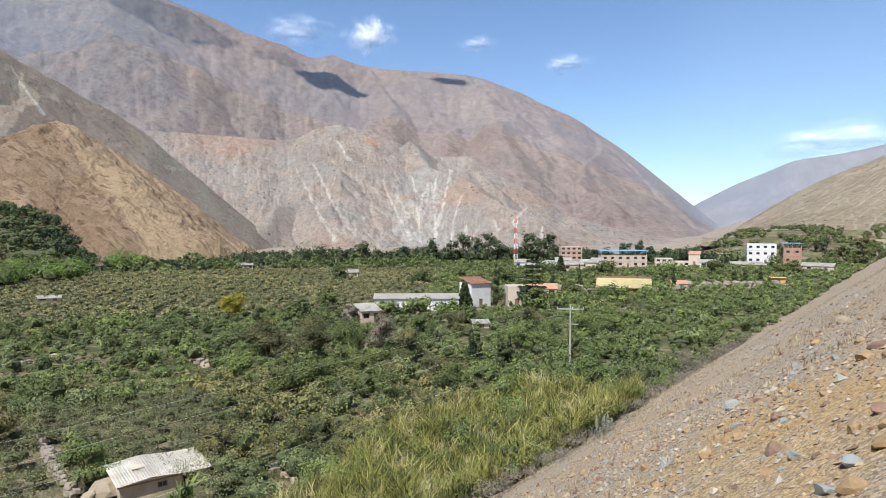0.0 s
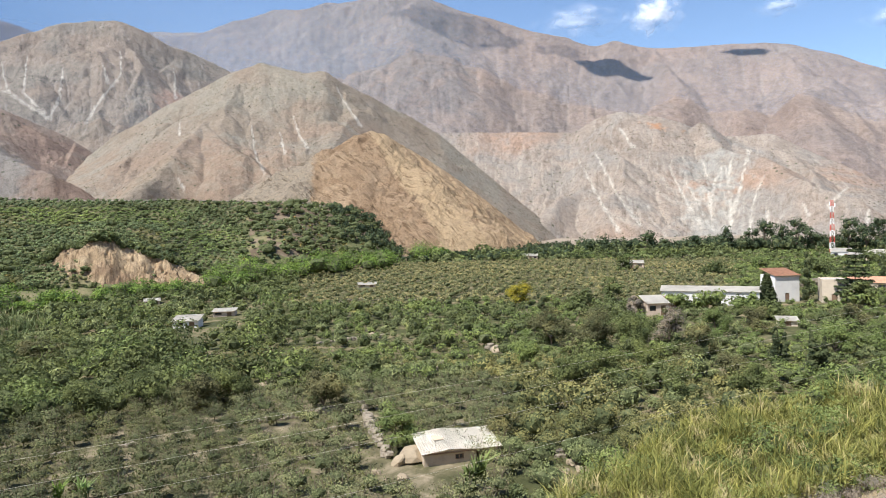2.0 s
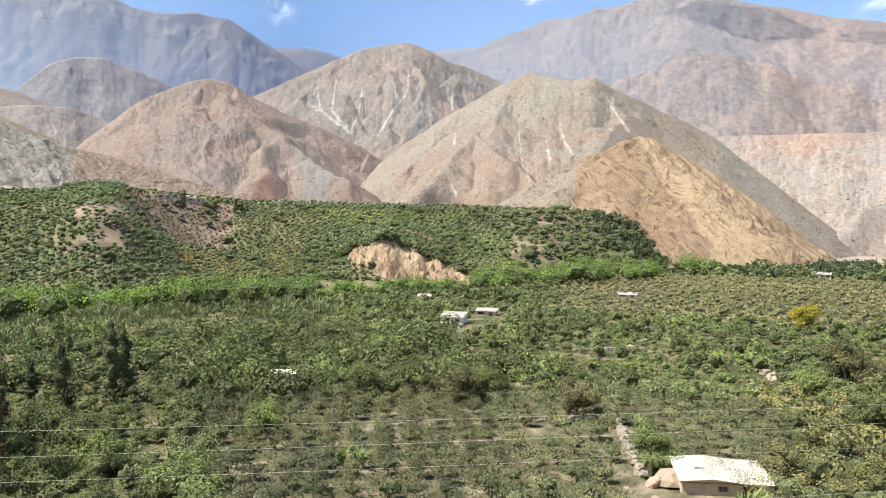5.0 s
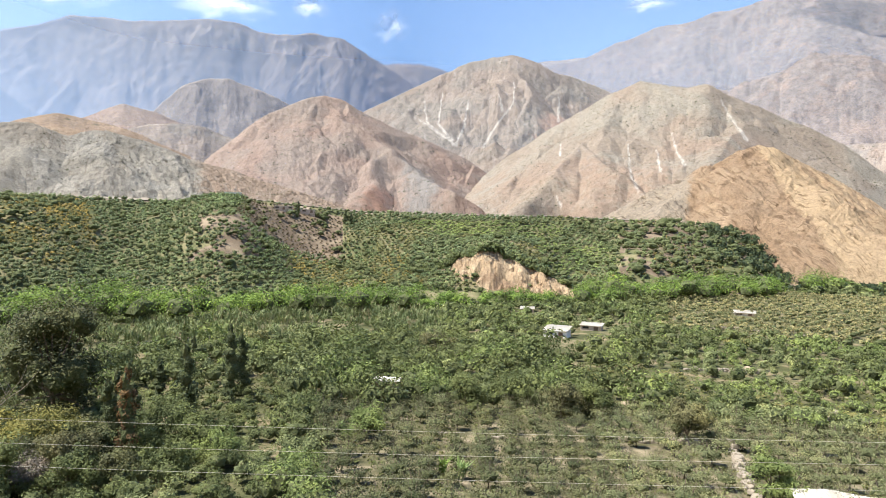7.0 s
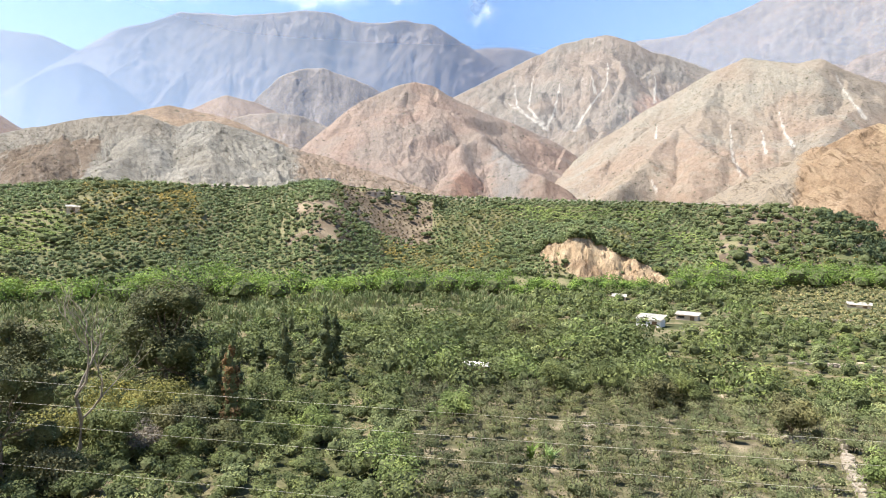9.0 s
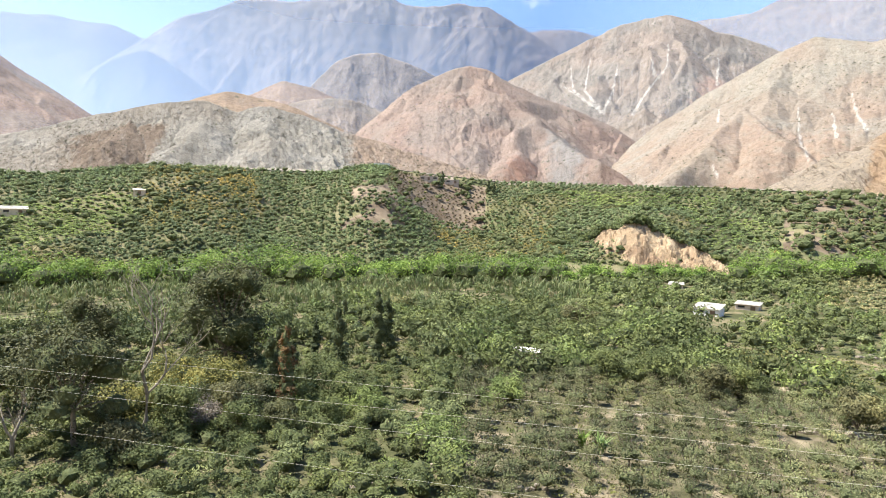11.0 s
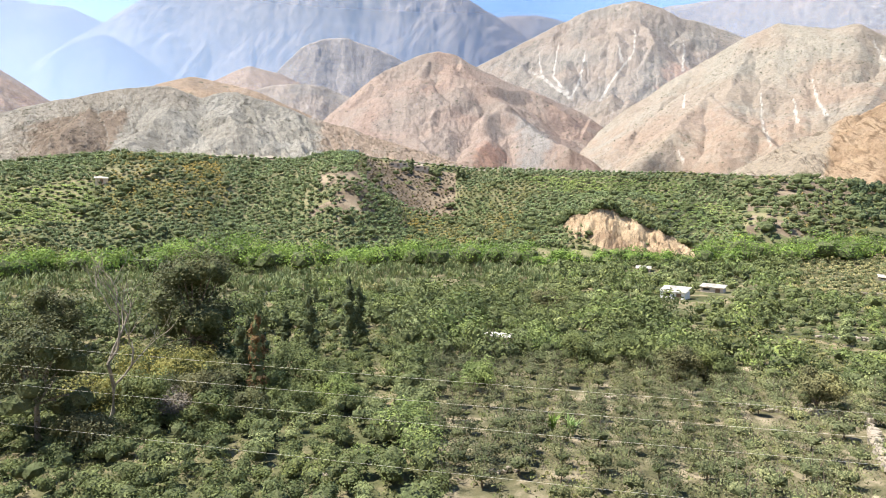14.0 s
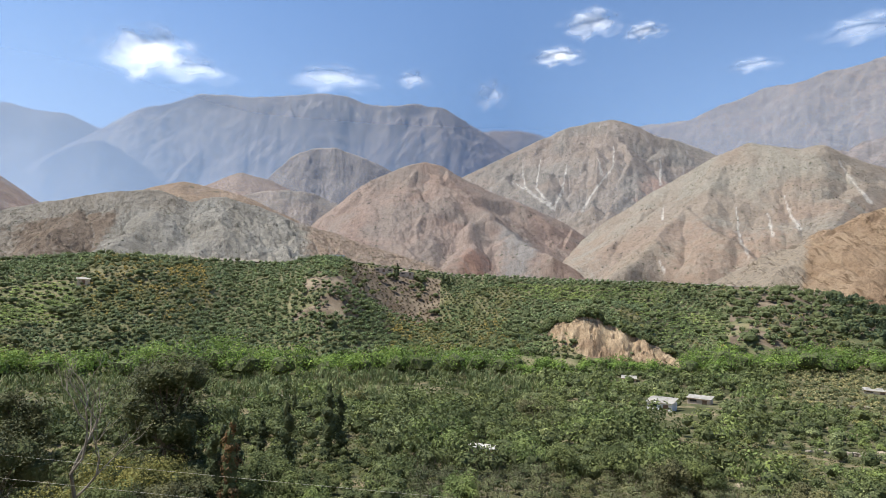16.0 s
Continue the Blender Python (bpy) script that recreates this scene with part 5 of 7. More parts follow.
    thicket(name, label, "trees", np.vstack(groves[key]), mat)

x, y, a, r = scatter(-24, 34, 340, 440, 6.0, 160, 0.45)
ok = free(x, y) & ((r > 392) | (a > 13)) & (grain(x / 12, y / 12, 161) > 0.3)
x, y, a, r = x[ok], y[ok], a[ok], r[ok]
h = np.random.default_rng(162).uniform(4.0, 8.5, len(x)) * (0.8 + 0.7 * grain(x / 18, y / 18, 163)) * np.where(a > 13, 0.72, 1.0)
thicket("village_grove", "dark green belt of trees behind the village", "trees", crowns(x, y, ground_z(x, y), h * 0.46, h, 84, 0.72, 164, lobes=6), leaf_euca)
x, y, a, r = scatter(-45, -19, 425, 590, 5.0, 170, 0.45)
ok = grain(x / 14, y / 14, 171) > 0.42
x, y = x[ok], y[ok]
h = np.random.default_rng(172).uniform(2.2, 5.0, len(x))
thicket("hill_bushes", "green bushes covering the foot of a dry hill", "bushes", crowns(x, y, ground_z(x, y), h * 0.7, h, 36, 0.75, 173), leaf_dark)

# dark bushes hanging over the lip of the earth cliff and crowding its foot
rim = np.random.default_rng(175)
cliff_v = FACES["earth_cliff"]
share = np.where(rim.random(230) < 0.62, rim.uniform(0, 3.5, 230), rim.uniform(66, 81, 230)).astype(int)
p = cliff_v[share, rim.integers(4, 256, 230)]
x, y = p[:, 0], p[:, 1]
h = rim.uniform(1.2, 3.8, 230) * np.where(share > 10, 0.6, 1.0)
thicket("cliff_bushes", "dark green bushes round a bare earth cliff", "bushes", crowns(x, y, np.maximum(p[:, 2], ground_z(x, y)) - 0.5, h * 0.7, h, 90, 0.4, 176), leaf_dark)

# sparse shrubs on the bare hills
dots = []
for key, count, seed in (("hill_grey", 3600, 181), ("hill_tan", 3600, 182), ("hill_red", 1200, 183), ("mountain_gullied", 1400, 184), ("mountain_slide", 2200, 185), ("hill_right", 400, 186), ("hill_orange", 120, 187)):
    q = np.random.default_rng(seed)
    gridv = FACES[key]
    i, j = q.integers(6, gridv.shape[0] - 3, count), q.integers(2, gridv.shape[1] - 2, count)
    p = gridv[i, j] + (gridv[i + 1, j + 1] - gridv[i, j]) * q.random((count, 1))
    p = p[grain(p[:, 0] / 60, p[:, 1] / 60, seed) > 0.4]
    far = np.clip(np.hypot(p[:, 0], p[:, 1]) / 600, 0.8, 2.2)
    h = (0.5 + 2.0 * q.random(len(p)) ** 3.2) * far
    dots.append(leaf_cloud(p[:, 0], p[:, 1], p[:, 2] - 0.4, h * 0.62, h, 10, 0.36 * far, seed + 20))
thicket("desert_shrubs", "scattered dark shrubs on bare desert hills", "shrubs", np.vstack(dots), leaf_olive_dark)


def thing(name, label, category, at, turn=0.0, group=""):
    """An Empty at the base of a thing; its parts hang under it."""
    ob = new(name)
    ob.matrix_world = pose(at[0], at[1], at[2], 0, 0, turn)
    return tagged(ob, label, category, group)


def mesh_part(name, me, parent, label=""):
    ob = new(name, me)
    ob.parent = parent
    if label:
        ob["label"] = label
    return ob


def spot(bearing, dist, sink=0.0):
    x, y = place(bearing, dist)
    return float(x), float(y), float(ground_z(x, y)) - sink


ONE = np.zeros(1)


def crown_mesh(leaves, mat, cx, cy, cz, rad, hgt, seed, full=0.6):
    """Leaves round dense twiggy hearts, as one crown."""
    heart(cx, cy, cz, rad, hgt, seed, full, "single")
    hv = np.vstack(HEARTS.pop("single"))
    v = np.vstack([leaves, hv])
    return raw_mesh("crown", v, np.arange(len(v)).reshape(-1, 3), False, (mat, shaded_twig_mass), np.repeat([0, 1], [len(leaves) // 3, len(hv) // 3]))


# ---------- tended orchard: single trees ----------
rng = random.Random(5)
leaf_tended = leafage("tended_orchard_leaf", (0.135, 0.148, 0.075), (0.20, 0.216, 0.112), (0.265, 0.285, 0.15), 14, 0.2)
# the same leaf a third darker, with shade put into the colour
leaf_tended_dark = leafage("shaded_orchard_leaf", (0.085, 0.095, 0.05), (0.13, 0.142, 0.076), (0.18, 0.19, 0.105), 14, 0.2)
leaf_cypress = leafage("cypress_leaf", (0.038, 0.052, 0.026), (0.062, 0.082, 0.04), (0.095, 0.12, 0.06), 14, 0.15)
orchard_models = []
for k in range(6):
    h = (2.0, 2.3, 2.5, 1.8, 2.2, 2.5)[k]
    tree = thing("orchard_tree", "small grey-green fruit tree in a planted row", "tree", (0, 0, -50 - k), 0, "orchard trees")
    bm = bmesh.new()
    tube(bm, [(0, 0, -0.3), (0.03, 0.02, h * 0.25), (0.0, 0.05, h * 0.45)], (0.07, 0.06, 0.04), 6)
    for j in range(5):
        a = j * 1.26 + k
        tube(bm, [(0, 0.03, h * 0.3), (math.cos(a) * h * 0.2, math.sin(a) * h * 0.2, h * 0.6), (math.cos(a) * h * 0.3, math.sin(a) * h * 0.3, h * 0.85)], (0.04, 0.025, 0.012), 5)
    part("trunk", bm, bark, tree)
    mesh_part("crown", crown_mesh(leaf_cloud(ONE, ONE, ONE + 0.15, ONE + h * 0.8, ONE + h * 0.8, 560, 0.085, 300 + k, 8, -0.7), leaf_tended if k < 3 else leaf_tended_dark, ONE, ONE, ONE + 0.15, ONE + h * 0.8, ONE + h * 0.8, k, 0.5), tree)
    orchard_models.append(tree)
x, y, a, r = scatter(18.5, 66.5, 46, 89, 2.75, 210, 0.2, 52)
ok = free(x, y) & (slope_run(x, y) > 29) & (grain(x / 5, y / 5, 211) > 0.14)
x, y = x[ok], y[ok]
z = ground_z(x, y)
# rows past this bearing take the shaded leaf colour
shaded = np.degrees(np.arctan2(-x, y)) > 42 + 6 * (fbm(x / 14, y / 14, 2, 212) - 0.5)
for k in range(len(x)):
    if k < 420:
        m = pose(x[k], y[k], z[k], rng.uniform(-4, 4), rng.uniform(-4, 4), rng.uniform(0, 360)) @ Matrix.Scale(rng.uniform(0.85, 1.2), 4)
        if k < 6:
            orchard_models[k].matrix_world = m
        else:
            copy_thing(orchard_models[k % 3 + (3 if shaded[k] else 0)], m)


# ---------- single trees ----------
def cypress(bearing, dist, h, rad, mat, label, low=0.0, leaves=3000):
    t = thing("cypress", label, "tree", spot(bearing, dist), rng.uniform(0, 360), "cypresses")
    bm = bmesh.new()
    tube(bm, [(0, 0, -0.4), (0.02, 0, h * 0.4), (0, 0, h * 0.9)], (0.16, 0.1, 0.03), 7)
    part("trunk", bm, bark, t)
    h, rad = h * 1.2, rad * 1.3
    n = 9
    zs = np.linspace(low, h * 0.86, n)
    rr = rad * np.array([0.75, 0.95, 1.0, 1.0, 0.95, 0.85, 0.72, 0.52, 0.3])
    off = np.random.default_rng(int(bearing * 10) + 5000).normal(0, rad * 0.16, (n, 2))
    mesh_part("crown", crown_mesh(leaf_cloud(off[:, 0], off[:, 1], zs, rr, np.full(n, h * 0.22), leaves // n, 0.14, int(bearing * 7) + 1900, 4, -0.8), mat, off[:, 0], off[:, 1], zs, rr, np.full(n, h * 0.3), 7, 0.72), t)
    return t


def big_tree(name, label, bearing, dist, h, rad, mat, trunk_mat, seed, lobes=9, leaves=1600, leaf=0.34, stem=0.35, lean=0.0, group="", low=0.28):
    """A trunk that forks into limbs, with leaf masses at the limb ends and gaps between."""
    t = thing(name, label, "tree", spot(bearing, dist), 0, group)
    g = random.Random(seed)
    bm = bmesh.new()
    fork = Vector((lean * h * 0.2, 0, h * stem))
    tube(bm, [(0, 0, -0.5), fork * 0.5 + Vector((0.1, 0, 0)), fork], (h * 0.028, h * 0.023, h * 0.017), 8)
    ends = []
    for j in range(lobes):
        a, lift = j * 2.4 + g.uniform(-0.4, 0.4), g.uniform(0.0, 1.0)
        reach = rad * g.uniform(0.35, 0.8) * (1 - 0.5 * lift)
        e = Vector((lean * h * 0.4 + math.cos(a) * reach, math.sin(a) * reach, h * (low + (0.88 - low) * lift)))
        mid = fork.lerp(e, 0.5) + Vector((g.uniform(-0.3, 0.3), g.uniform(-0.3, 0.3), h * 0.03))
        if leaves > 2000:
            limb = bmesh.new()
            tube(limb, [fork, mid, e], (h * 0.013, h * 0.008, h * 0.003), 6)
            part("limb", limb, trunk_mat, t)
        else:
            tube(bm, [fork, mid, e], (h * 0.013, h * 0.008, h * 0.003), 5)
        ends.append(e)
    part("trunk", bm, trunk_mat, t)
    c = np.array([list(e) for e in ends])
    size = np.array([rad * g.uniform(0.42, 0.62) for e in ends])
    tall = size * np.array([g.uniform(1.3, 2.1) for e in ends])
    mesh_part("crown", crown_mesh(leaf_cloud(c[:, 0], c[:, 1], c[:, 2] - tall * 0.5, size, tall, int(leaves * 1.9) // lobes, leaf * 0.66, seed + 60, 5, -0.9), mat, c[:, 0], c[:, 1], c[:, 2] - tall * 0.5, size, tall, seed, 0.42), t)
    return t


leaf_rust = leafage("rust_leaf", (0.055, 0.034, 0.017), (0.110, 0.071, 0.035), (0.165, 0.118, 0.063), 30, 0.15)
leaf_vine = leafage("vine_leaf", (0.10, 0.11, 0.03), (0.19, 0.19, 0.06), (0.29, 0.26, 0.10), 8, 0.25)
leaf_olive = leafage("olive_leaf", (0.075, 0.078, 0.038), (0.135, 0.135, 0.068), (0.20, 0.20, 0.105), 10, 0.2)
leaf_feather = leafage("feathery_leaf", (0.05, 0.057, 0.028), (0.088, 0.098, 0.049), (0.135, 0.142, 0.075), 10, 0.2)
leaf_grey = leafage("grey_twig", (0.11, 0.095, 0.08), (0.19, 0.17, 0.145), (0.30, 0.27, 0.23), 10, 0.1)
for b, d, h, rad, mat, label in ((82.8, 71, 7.0, 1.0, leaf_grove, "slim green cypress among bushes"), (81.6, 70, 7.6, 0.95, leaf_rust, "slim rust-brown half-dead cypress"),
                                 (80.9, 78, 5.0, 0.7, leaf_dark, "slim dark green cypress beside a brown one"), (76.9, 82, 8.2, 0.95, leaf_grove, "tall slim green cypress"),
                                 (73.8, 93, 8.2, 1.15, leaf_dark, "tall dark green column-shaped cypress"), (72.8, 96, 6.8, 1.0, leaf_dark, "tall dark green column-shaped cypress"), (79.2, 96, 4.2, 0.7, leaf_grove, "slim green cypress with bare foot"),
                                 (15.9, 132, 5.6, 0.95, leaf_dark, "dark green cypress in the orchard"), (-2.5, 100, 4.6, 0.7, leaf_dark, "dark cypress standing in a thicket"), (-3.1, 101, 3.9, 0.6, leaf_grove, "dark cypress standing in a thicket"),
                                 (-5.0, 98, 4.4, 0.8, leaf_dark, "dark cypress standing in a thicket"), (-5.8, 99, 4.0, 0.65, leaf_grove, "dark cypress standing in a thicket"), (-4.7, 181, 9.5, 1.3, leaf_dark, "tall cypress beside the white house"),
                                 (-18.6, 236, 5.5, 0.9, leaf_dark, "slim cypress by the yard wall"), (-19.4, 238, 6.2, 0.9, leaf_dark, "slim cypress by the yard wall"), (-24.0, 262, 5.6, 1.0, leaf_dark, "dark cypress near the village"),
                                 (-24.8, 262, 6.0, 1.0, leaf_dark, "dark cypress near the village"), (-25.9, 263, 6.4, 0.9, leaf_dark, "dark cypress near the village"), (8.9, 345, 9, 1.2, leaf_dark, "far dark cypress in a row"),
                                 (9.6, 345, 8, 1.2, leaf_dark, "far dark cypress in a row"), (17.0, 345, 8, 1.0, leaf_dark, "far dark cypress in a row"), (-9.5, 232, 7, 0.8, leaf_grove, "slim palm-like cypress by a wall"), (-11.8, 232, 6.6, 0.7, leaf_grove, "slim palm-like cypress by a wall"),
                                 (68.4, 318, 6.5, 0.9, leaf_dark, "cypress on the terrace edge"), (64.4, 320, 5.6, 0.8, leaf_dark, "cypress on the terrace edge"), (63.9, 320, 4.6, 0.8, leaf_dark, "cypress on the terrace edge")):
    cypress(b, d, h, rad, mat if mat is leaf_rust else leaf_cypress, label)

big_tree("casuarina", "tall dark feathery tree standing over thickets", 86.6, 91, 14.4, 7.8, leaf_feather, bark, 401, 34, 9000, 0.26, 0.2, low=0.04)
big_tree("casuarina", "tall brownish-green feathery tree", 96.7, 101, 11.5, 4.4, leaf_feather, bark, 402, 18, 4500, 0.26, 0.2, low=0.06)
big_tree("casuarina", "leaning dark tree with a pale forked trunk", 97.8, 66, 11.0, 6.0, leaf_feather, pale_bark, 403, 20, 4200, 0.2, 0.3, 0.25, low=0.22)
big_tree("casuarina", "tall brownish-green feathery tree", 101.5, 80, 10.5, 5.0, leaf_feather, bark, 404, 14, 3600, 0.26, 0.3)
big_tree("round_tree", "round yellow-flowering tree in the orchard", 17.9, 160, 5.6, 4.0, leaf_yellow, bark, 405, 9, 3000, 0.22, 0.25)
big_tree("fig_tree", "dark spreading tree alone in an orchard", 35.2, 77, 4.6, 3.1, leaf_olive, bark, 406, 10, 3600, 0.19, 0.2)
big_tree("pepper_tree", "drooping olive-green tree at the field edge", 15.2, 112, 7.0, 4.6, leaf_olive, bark, 407, 11, 4000, 0.2, 0.22)
big_tree("pepper_tree", "dark drooping tree in a clump", 11.5, 110, 6.6, 4.8, leaf_olive, bark, 408, 11, 4000, 0.2, 0.2)
big_tree("pepper_tree", "dark drooping tree in a clump", 8.3, 106, 6.4, 4.2, leaf_dark, bark, 409, 11, 3600, 0.2, 0.2)
for k, (b, d, h, rad, mat) in enumerate(((3.2, 104, 5.0, 3.2, leaf_olive), (0.6, 88, 4.6, 3.0, leaf_olive), (-0.8, 84, 4.0, 2.6, leaf_dark), (-6.5, 112, 5.2, 3.6, leaf_bright), (-9.5, 118, 5.2, 3.8, leaf_bright), (-12, 128, 5.0, 3.8, leaf_bright),
                                         (7.0, 92, 4.8, 3.4, leaf_dark), (10.5, 88, 4.6, 3.4, leaf_dark), (12.8, 100, 5.0, 3.6, leaf_olive), (5.0, 80, 4.0, 2.8, leaf_dark), (-14.5, 140, 4.6, 3.6, leaf_bright),
                                         (1.8, 122, 5.6, 3.4, leaf_bright), (-1.2, 132, 5.2, 3.2, leaf_olive), (14.0, 84, 4.0, 3.0, leaf_dark), (9.0, 124, 5.0, 3.4, leaf_dark), (-7.6, 140, 5.0, 3.4, leaf_olive), (17.5, 96, 4.4, 3.0, leaf_bright))):
    big_tree("thicket_tree", {leaf_olive: "olive-brown twiggy tree in a dense thicket", leaf_dark: "dark green rounded tree in a dense thicket", leaf_bright: "fresh green spreading tree in a dense thicket"}[mat], b, d, h, rad, mat, bark, 520 + k, 9, 2300, 0.2, 0.2, 0.0, "thicket trees", low=0.18)
big_tree("bare_shrub", "grey leafless bushy tree", 5.5, 112, 6.6, 3.6, leaf_grey, bark, 410, 9, 2200, 0.2, 0.2)
big_tree("dark_tree", "dark bush tree in the thicket", 56.5, 118, 5.6, 4.0, leaf_olive, bark, 411, 10, 3000, 0.22, 0.2)
big_tree("dark_tree", "dark bush tree in the thicket", 53.5, 84, 4.6, 3.4, leaf_dark, bark, 412, 10, 3000, 0.2, 0.2)
big_tree("dark_tree", "brownish bush tree above an orchard plot", 45.5, 84, 4.4, 3.6, leaf_olive, bark, 413, 10, 3000, 0.2, 0.2)
big_tree("dark_tree", "dark bush tree above an orchard plot", 42.8, 86, 4.0, 3.2, leaf_dark, bark, 414, 10, 3000, 0.2, 0.2)
big_tree("dark_tree", "dense green tree in the thicket", 49.0, 88, 4.4, 3.8, leaf_dark, bark, 415, 10, 3000, 0.2, 0.2)
big_tree("bright_tree", "fresh green tree beside the stone hut", 28.9, 63, 4.6, 2.5, leaf_bright, bark, 416, 9, 3000, 0.17, 0.2)
big_tree("dark_tree", "dark shrub behind the stone hut", 20.0, 64, 3.2, 2.4, leaf_olive, bark, 417, 8, 2200, 0.16, 0.2)
big_tree("dark_tree", "shaded dark tree below the power lines", 90.5, 66, 4.6, 3.8, leaf_dark, bark, 418, 10, 3400, 0.2, 0.2)
big_tree("dark_tree", "shaded dark tree below the cypresses", 78.5, 75, 4.4, 4.2, leaf_dark, bark, 419, 10, 3400, 0.2, 0.2)
big_tree("dark_tree", "olive shrub below the power lines", 85.5, 68, 3.8, 3.4, leaf_olive, bark, 420, 10, 3000, 0.19, 0.2)
# dark bushes added here; the trees' shade is put into their leaf colour
for k, (b, d, h, rad) in enumerate(((83.6, 72, 3.6, 3.0), (80.8, 70, 3.0, 2.8), (76.2, 71, 3.4, 3.0), (82.0, 64, 2.6, 2.4), (78.4, 64, 2.8, 2.6), (74.6, 74, 3.0, 2.8), (87.6, 72, 3.0, 2.8))):
    big_tree("dark_tree", "shaded dark green bush in a dense thicket", b, d, h, rad, leaf_feather if k % 3 == 0 else leaf_dark, bark, 560 + k, 9, 2600, 0.18, 0.2)
big_tree("vine_bush", "sprawling yellow-brown vine-covered bush", 90.0, 78, 3.4, 4.6, leaf_vine, bark, 422, 12, 3600, 0.2, 0.2)
big_tree("vine_bush", "sprawling yellow-brown vine-covered bush", 86.6, 80, 3.2, 4.4, leaf_vine, bark, 423, 12, 2600, 0.2, 0.2)
big_tree("vine_bush", "yellowish bush under a bare tree", 93.8, 71, 3.0, 4.2, leaf_vine, bark, 424, 12, 3200, 0.2, 0.2)
big_tree("grey_shrub", "tangled grey-brown shrub below the wires", 88.2, 66, 2.6, 2.6, leaf_grey, bark, 425, 9, 2200, 0.16, 0.2)
big_tree("dark_tree", "dark shaded bush beneath a leaning tree", 94.8, 61, 3.2, 3.2, leaf_olive, bark, 426, 10, 3000, 0.18, 0.2)
big_tree("dark_tree", "round dark green bush below the wires", 85.4, 63, 3.4, 2.6, leaf_dark, bark, 427, 10, 3000, 0.17, 0.2)
big_tree("bright_tree", "fresh green bush in the thicket", 74.5, 67, 3.0, 2.8, leaf_bright, bark, 428, 10, 3000, 0.17, 0.2)
big_tree("bright_tree", "fresh green bush in the thicket", 62.5, 72, 3.4, 3.0, leaf_bright, bark, 421, 10, 3000, 0.19, 0.2)
for k, (b, d, h) in enumerate(((1.0, 402, 14), (-0.8, 398, 13), (-1.8, 405, 19), (-3.0, 400, 17), (-4.0, 408, 19), (-5.0, 401, 17), (-7.4, 405, 19), (-8.5, 398, 16), (-9.4, 410, 17), (7.2, 370, 18), (8.4, 375, 9),
                               (10.4, 380, 9), (11.8, 385, 8), (5.5, 392, 8), (3.4, 396, 10), (2.2, 398, 8), (-15.6, 400, 12), (-16.6, 402, 13), (-17.6, 402, 10), (-18.8, 405, 9), (-13.0, 405, 8), (-20.2, 392, 9), (-21.2, 400, 10))):
    big_tree("eucalyptus", "dark tall eucalyptus in the village grove", b, d, h, h * 0.42, leaf_euca, bark, 440 + k, 8, 480, 0.85, 0.2, 0.0, "village eucalyptus trees")
big_tree("eucalyptus", "tall sparse tree on the dry hillside", -32.7, 420, 17, 5.5, leaf_olive, bark, 470, 10, 700, 0.8, 0.3)
for k, (b, d, h, rad, mat) in enumerate(((-26.9, 330, 8, 5, leaf_dark), (-28.2, 335, 7, 5, leaf_dark), (-23.2, 420, 7, 5, leaf_euca), (-25.5, 470, 7, 6, leaf_dark), (-28, 480, 8, 7, leaf_dark), (-30, 470, 7, 7, leaf_euca), (-31.5, 460, 7, 6, leaf_dark),
                                         (-34, 455, 8, 7, leaf_dark), (-22, 430, 6, 5, leaf_dark), (-8.0, 174, 6, 3.2, leaf_dark), (-11.0, 215, 4, 4, leaf_dark), (-14.5, 205, 4, 5, leaf_bright), (-18, 210, 4, 6, leaf_bright),
                                         (2.5, 158, 3.6, 4.6, leaf_bright), (-0.5, 157, 3.8, 4.4, leaf_bright), (4.8, 156, 3.5, 4.0, leaf_bright), (-2.0, 150, 3.0, 4.0, leaf_dark), (8.2, 148, 3.4, 2.6, leaf_grey), (10, 178, 6, 3.4, leaf_dark), (2.0, 250, 5, 5, leaf_dark), (12.5, 150, 4, 4, leaf_dark),
                                         (-1.5, 262, 5, 5, leaf_bright), (9.0, 262, 6, 5, leaf_dark), (-5.5, 250, 5, 6, leaf_dark), (-9, 300, 6, 6, leaf_dark), (-14, 300, 6, 7, leaf_dark), (-19, 300, 6, 7, leaf_bright), (-22.5, 320, 6, 6, leaf_dark))):
    big_tree("shade_tree", "broad green tree near the village houses", b, d, h, rad, mat, bark, 480 + k, 8, 520, 0.6, 0.2, 0.0, "village shade trees")


def bare_tree(bearing, dist, h, seed):
    t = thing("dead_tree", "bare pale leafless tree with crooked branches", "tree", spot(bearing, dist))
    g = random.Random(seed)
    bm = bmesh.new()

    def grow(p, way, length, rad, level):
        pts, rads = [p], [rad]
        for k in range(3):
            way = (way + Vector((g.uniform(-0.4, 0.4), g.uniform(-0.4, 0.4), g.uniform(0.0, 0.3)))).normalized()
            pts.append(pts[-1] + way * length / 3)
            rads.append(rad * (1 - 0.12 * (k + 1)))
        tube(bm, pts, rads, 6 if level < 2 else 4, level == 0)
        if level < 4:
            for k in range(3):
                a = g.uniform(0, 6.28)
                d2 = (way * 0.75 + Vector((math.cos(a), math.sin(a), 0.35)) * 0.7).normalized()
                grow(pts[g.choice((2, 3, 3))], d2, length * g.uniform(0.55, 0.75), rads[-1] * 0.8, level + 1)

    grow(Vector((0, 0, -0.4)), Vector((0.05, 0.05, 1)), h * 0.42, 0.24, 0)
    part("branch", bm, dead_wood, t)


bare_tree(93.5, 65, 17.5, 8)
bare_tree(102.0, 62, 7.5, 14)


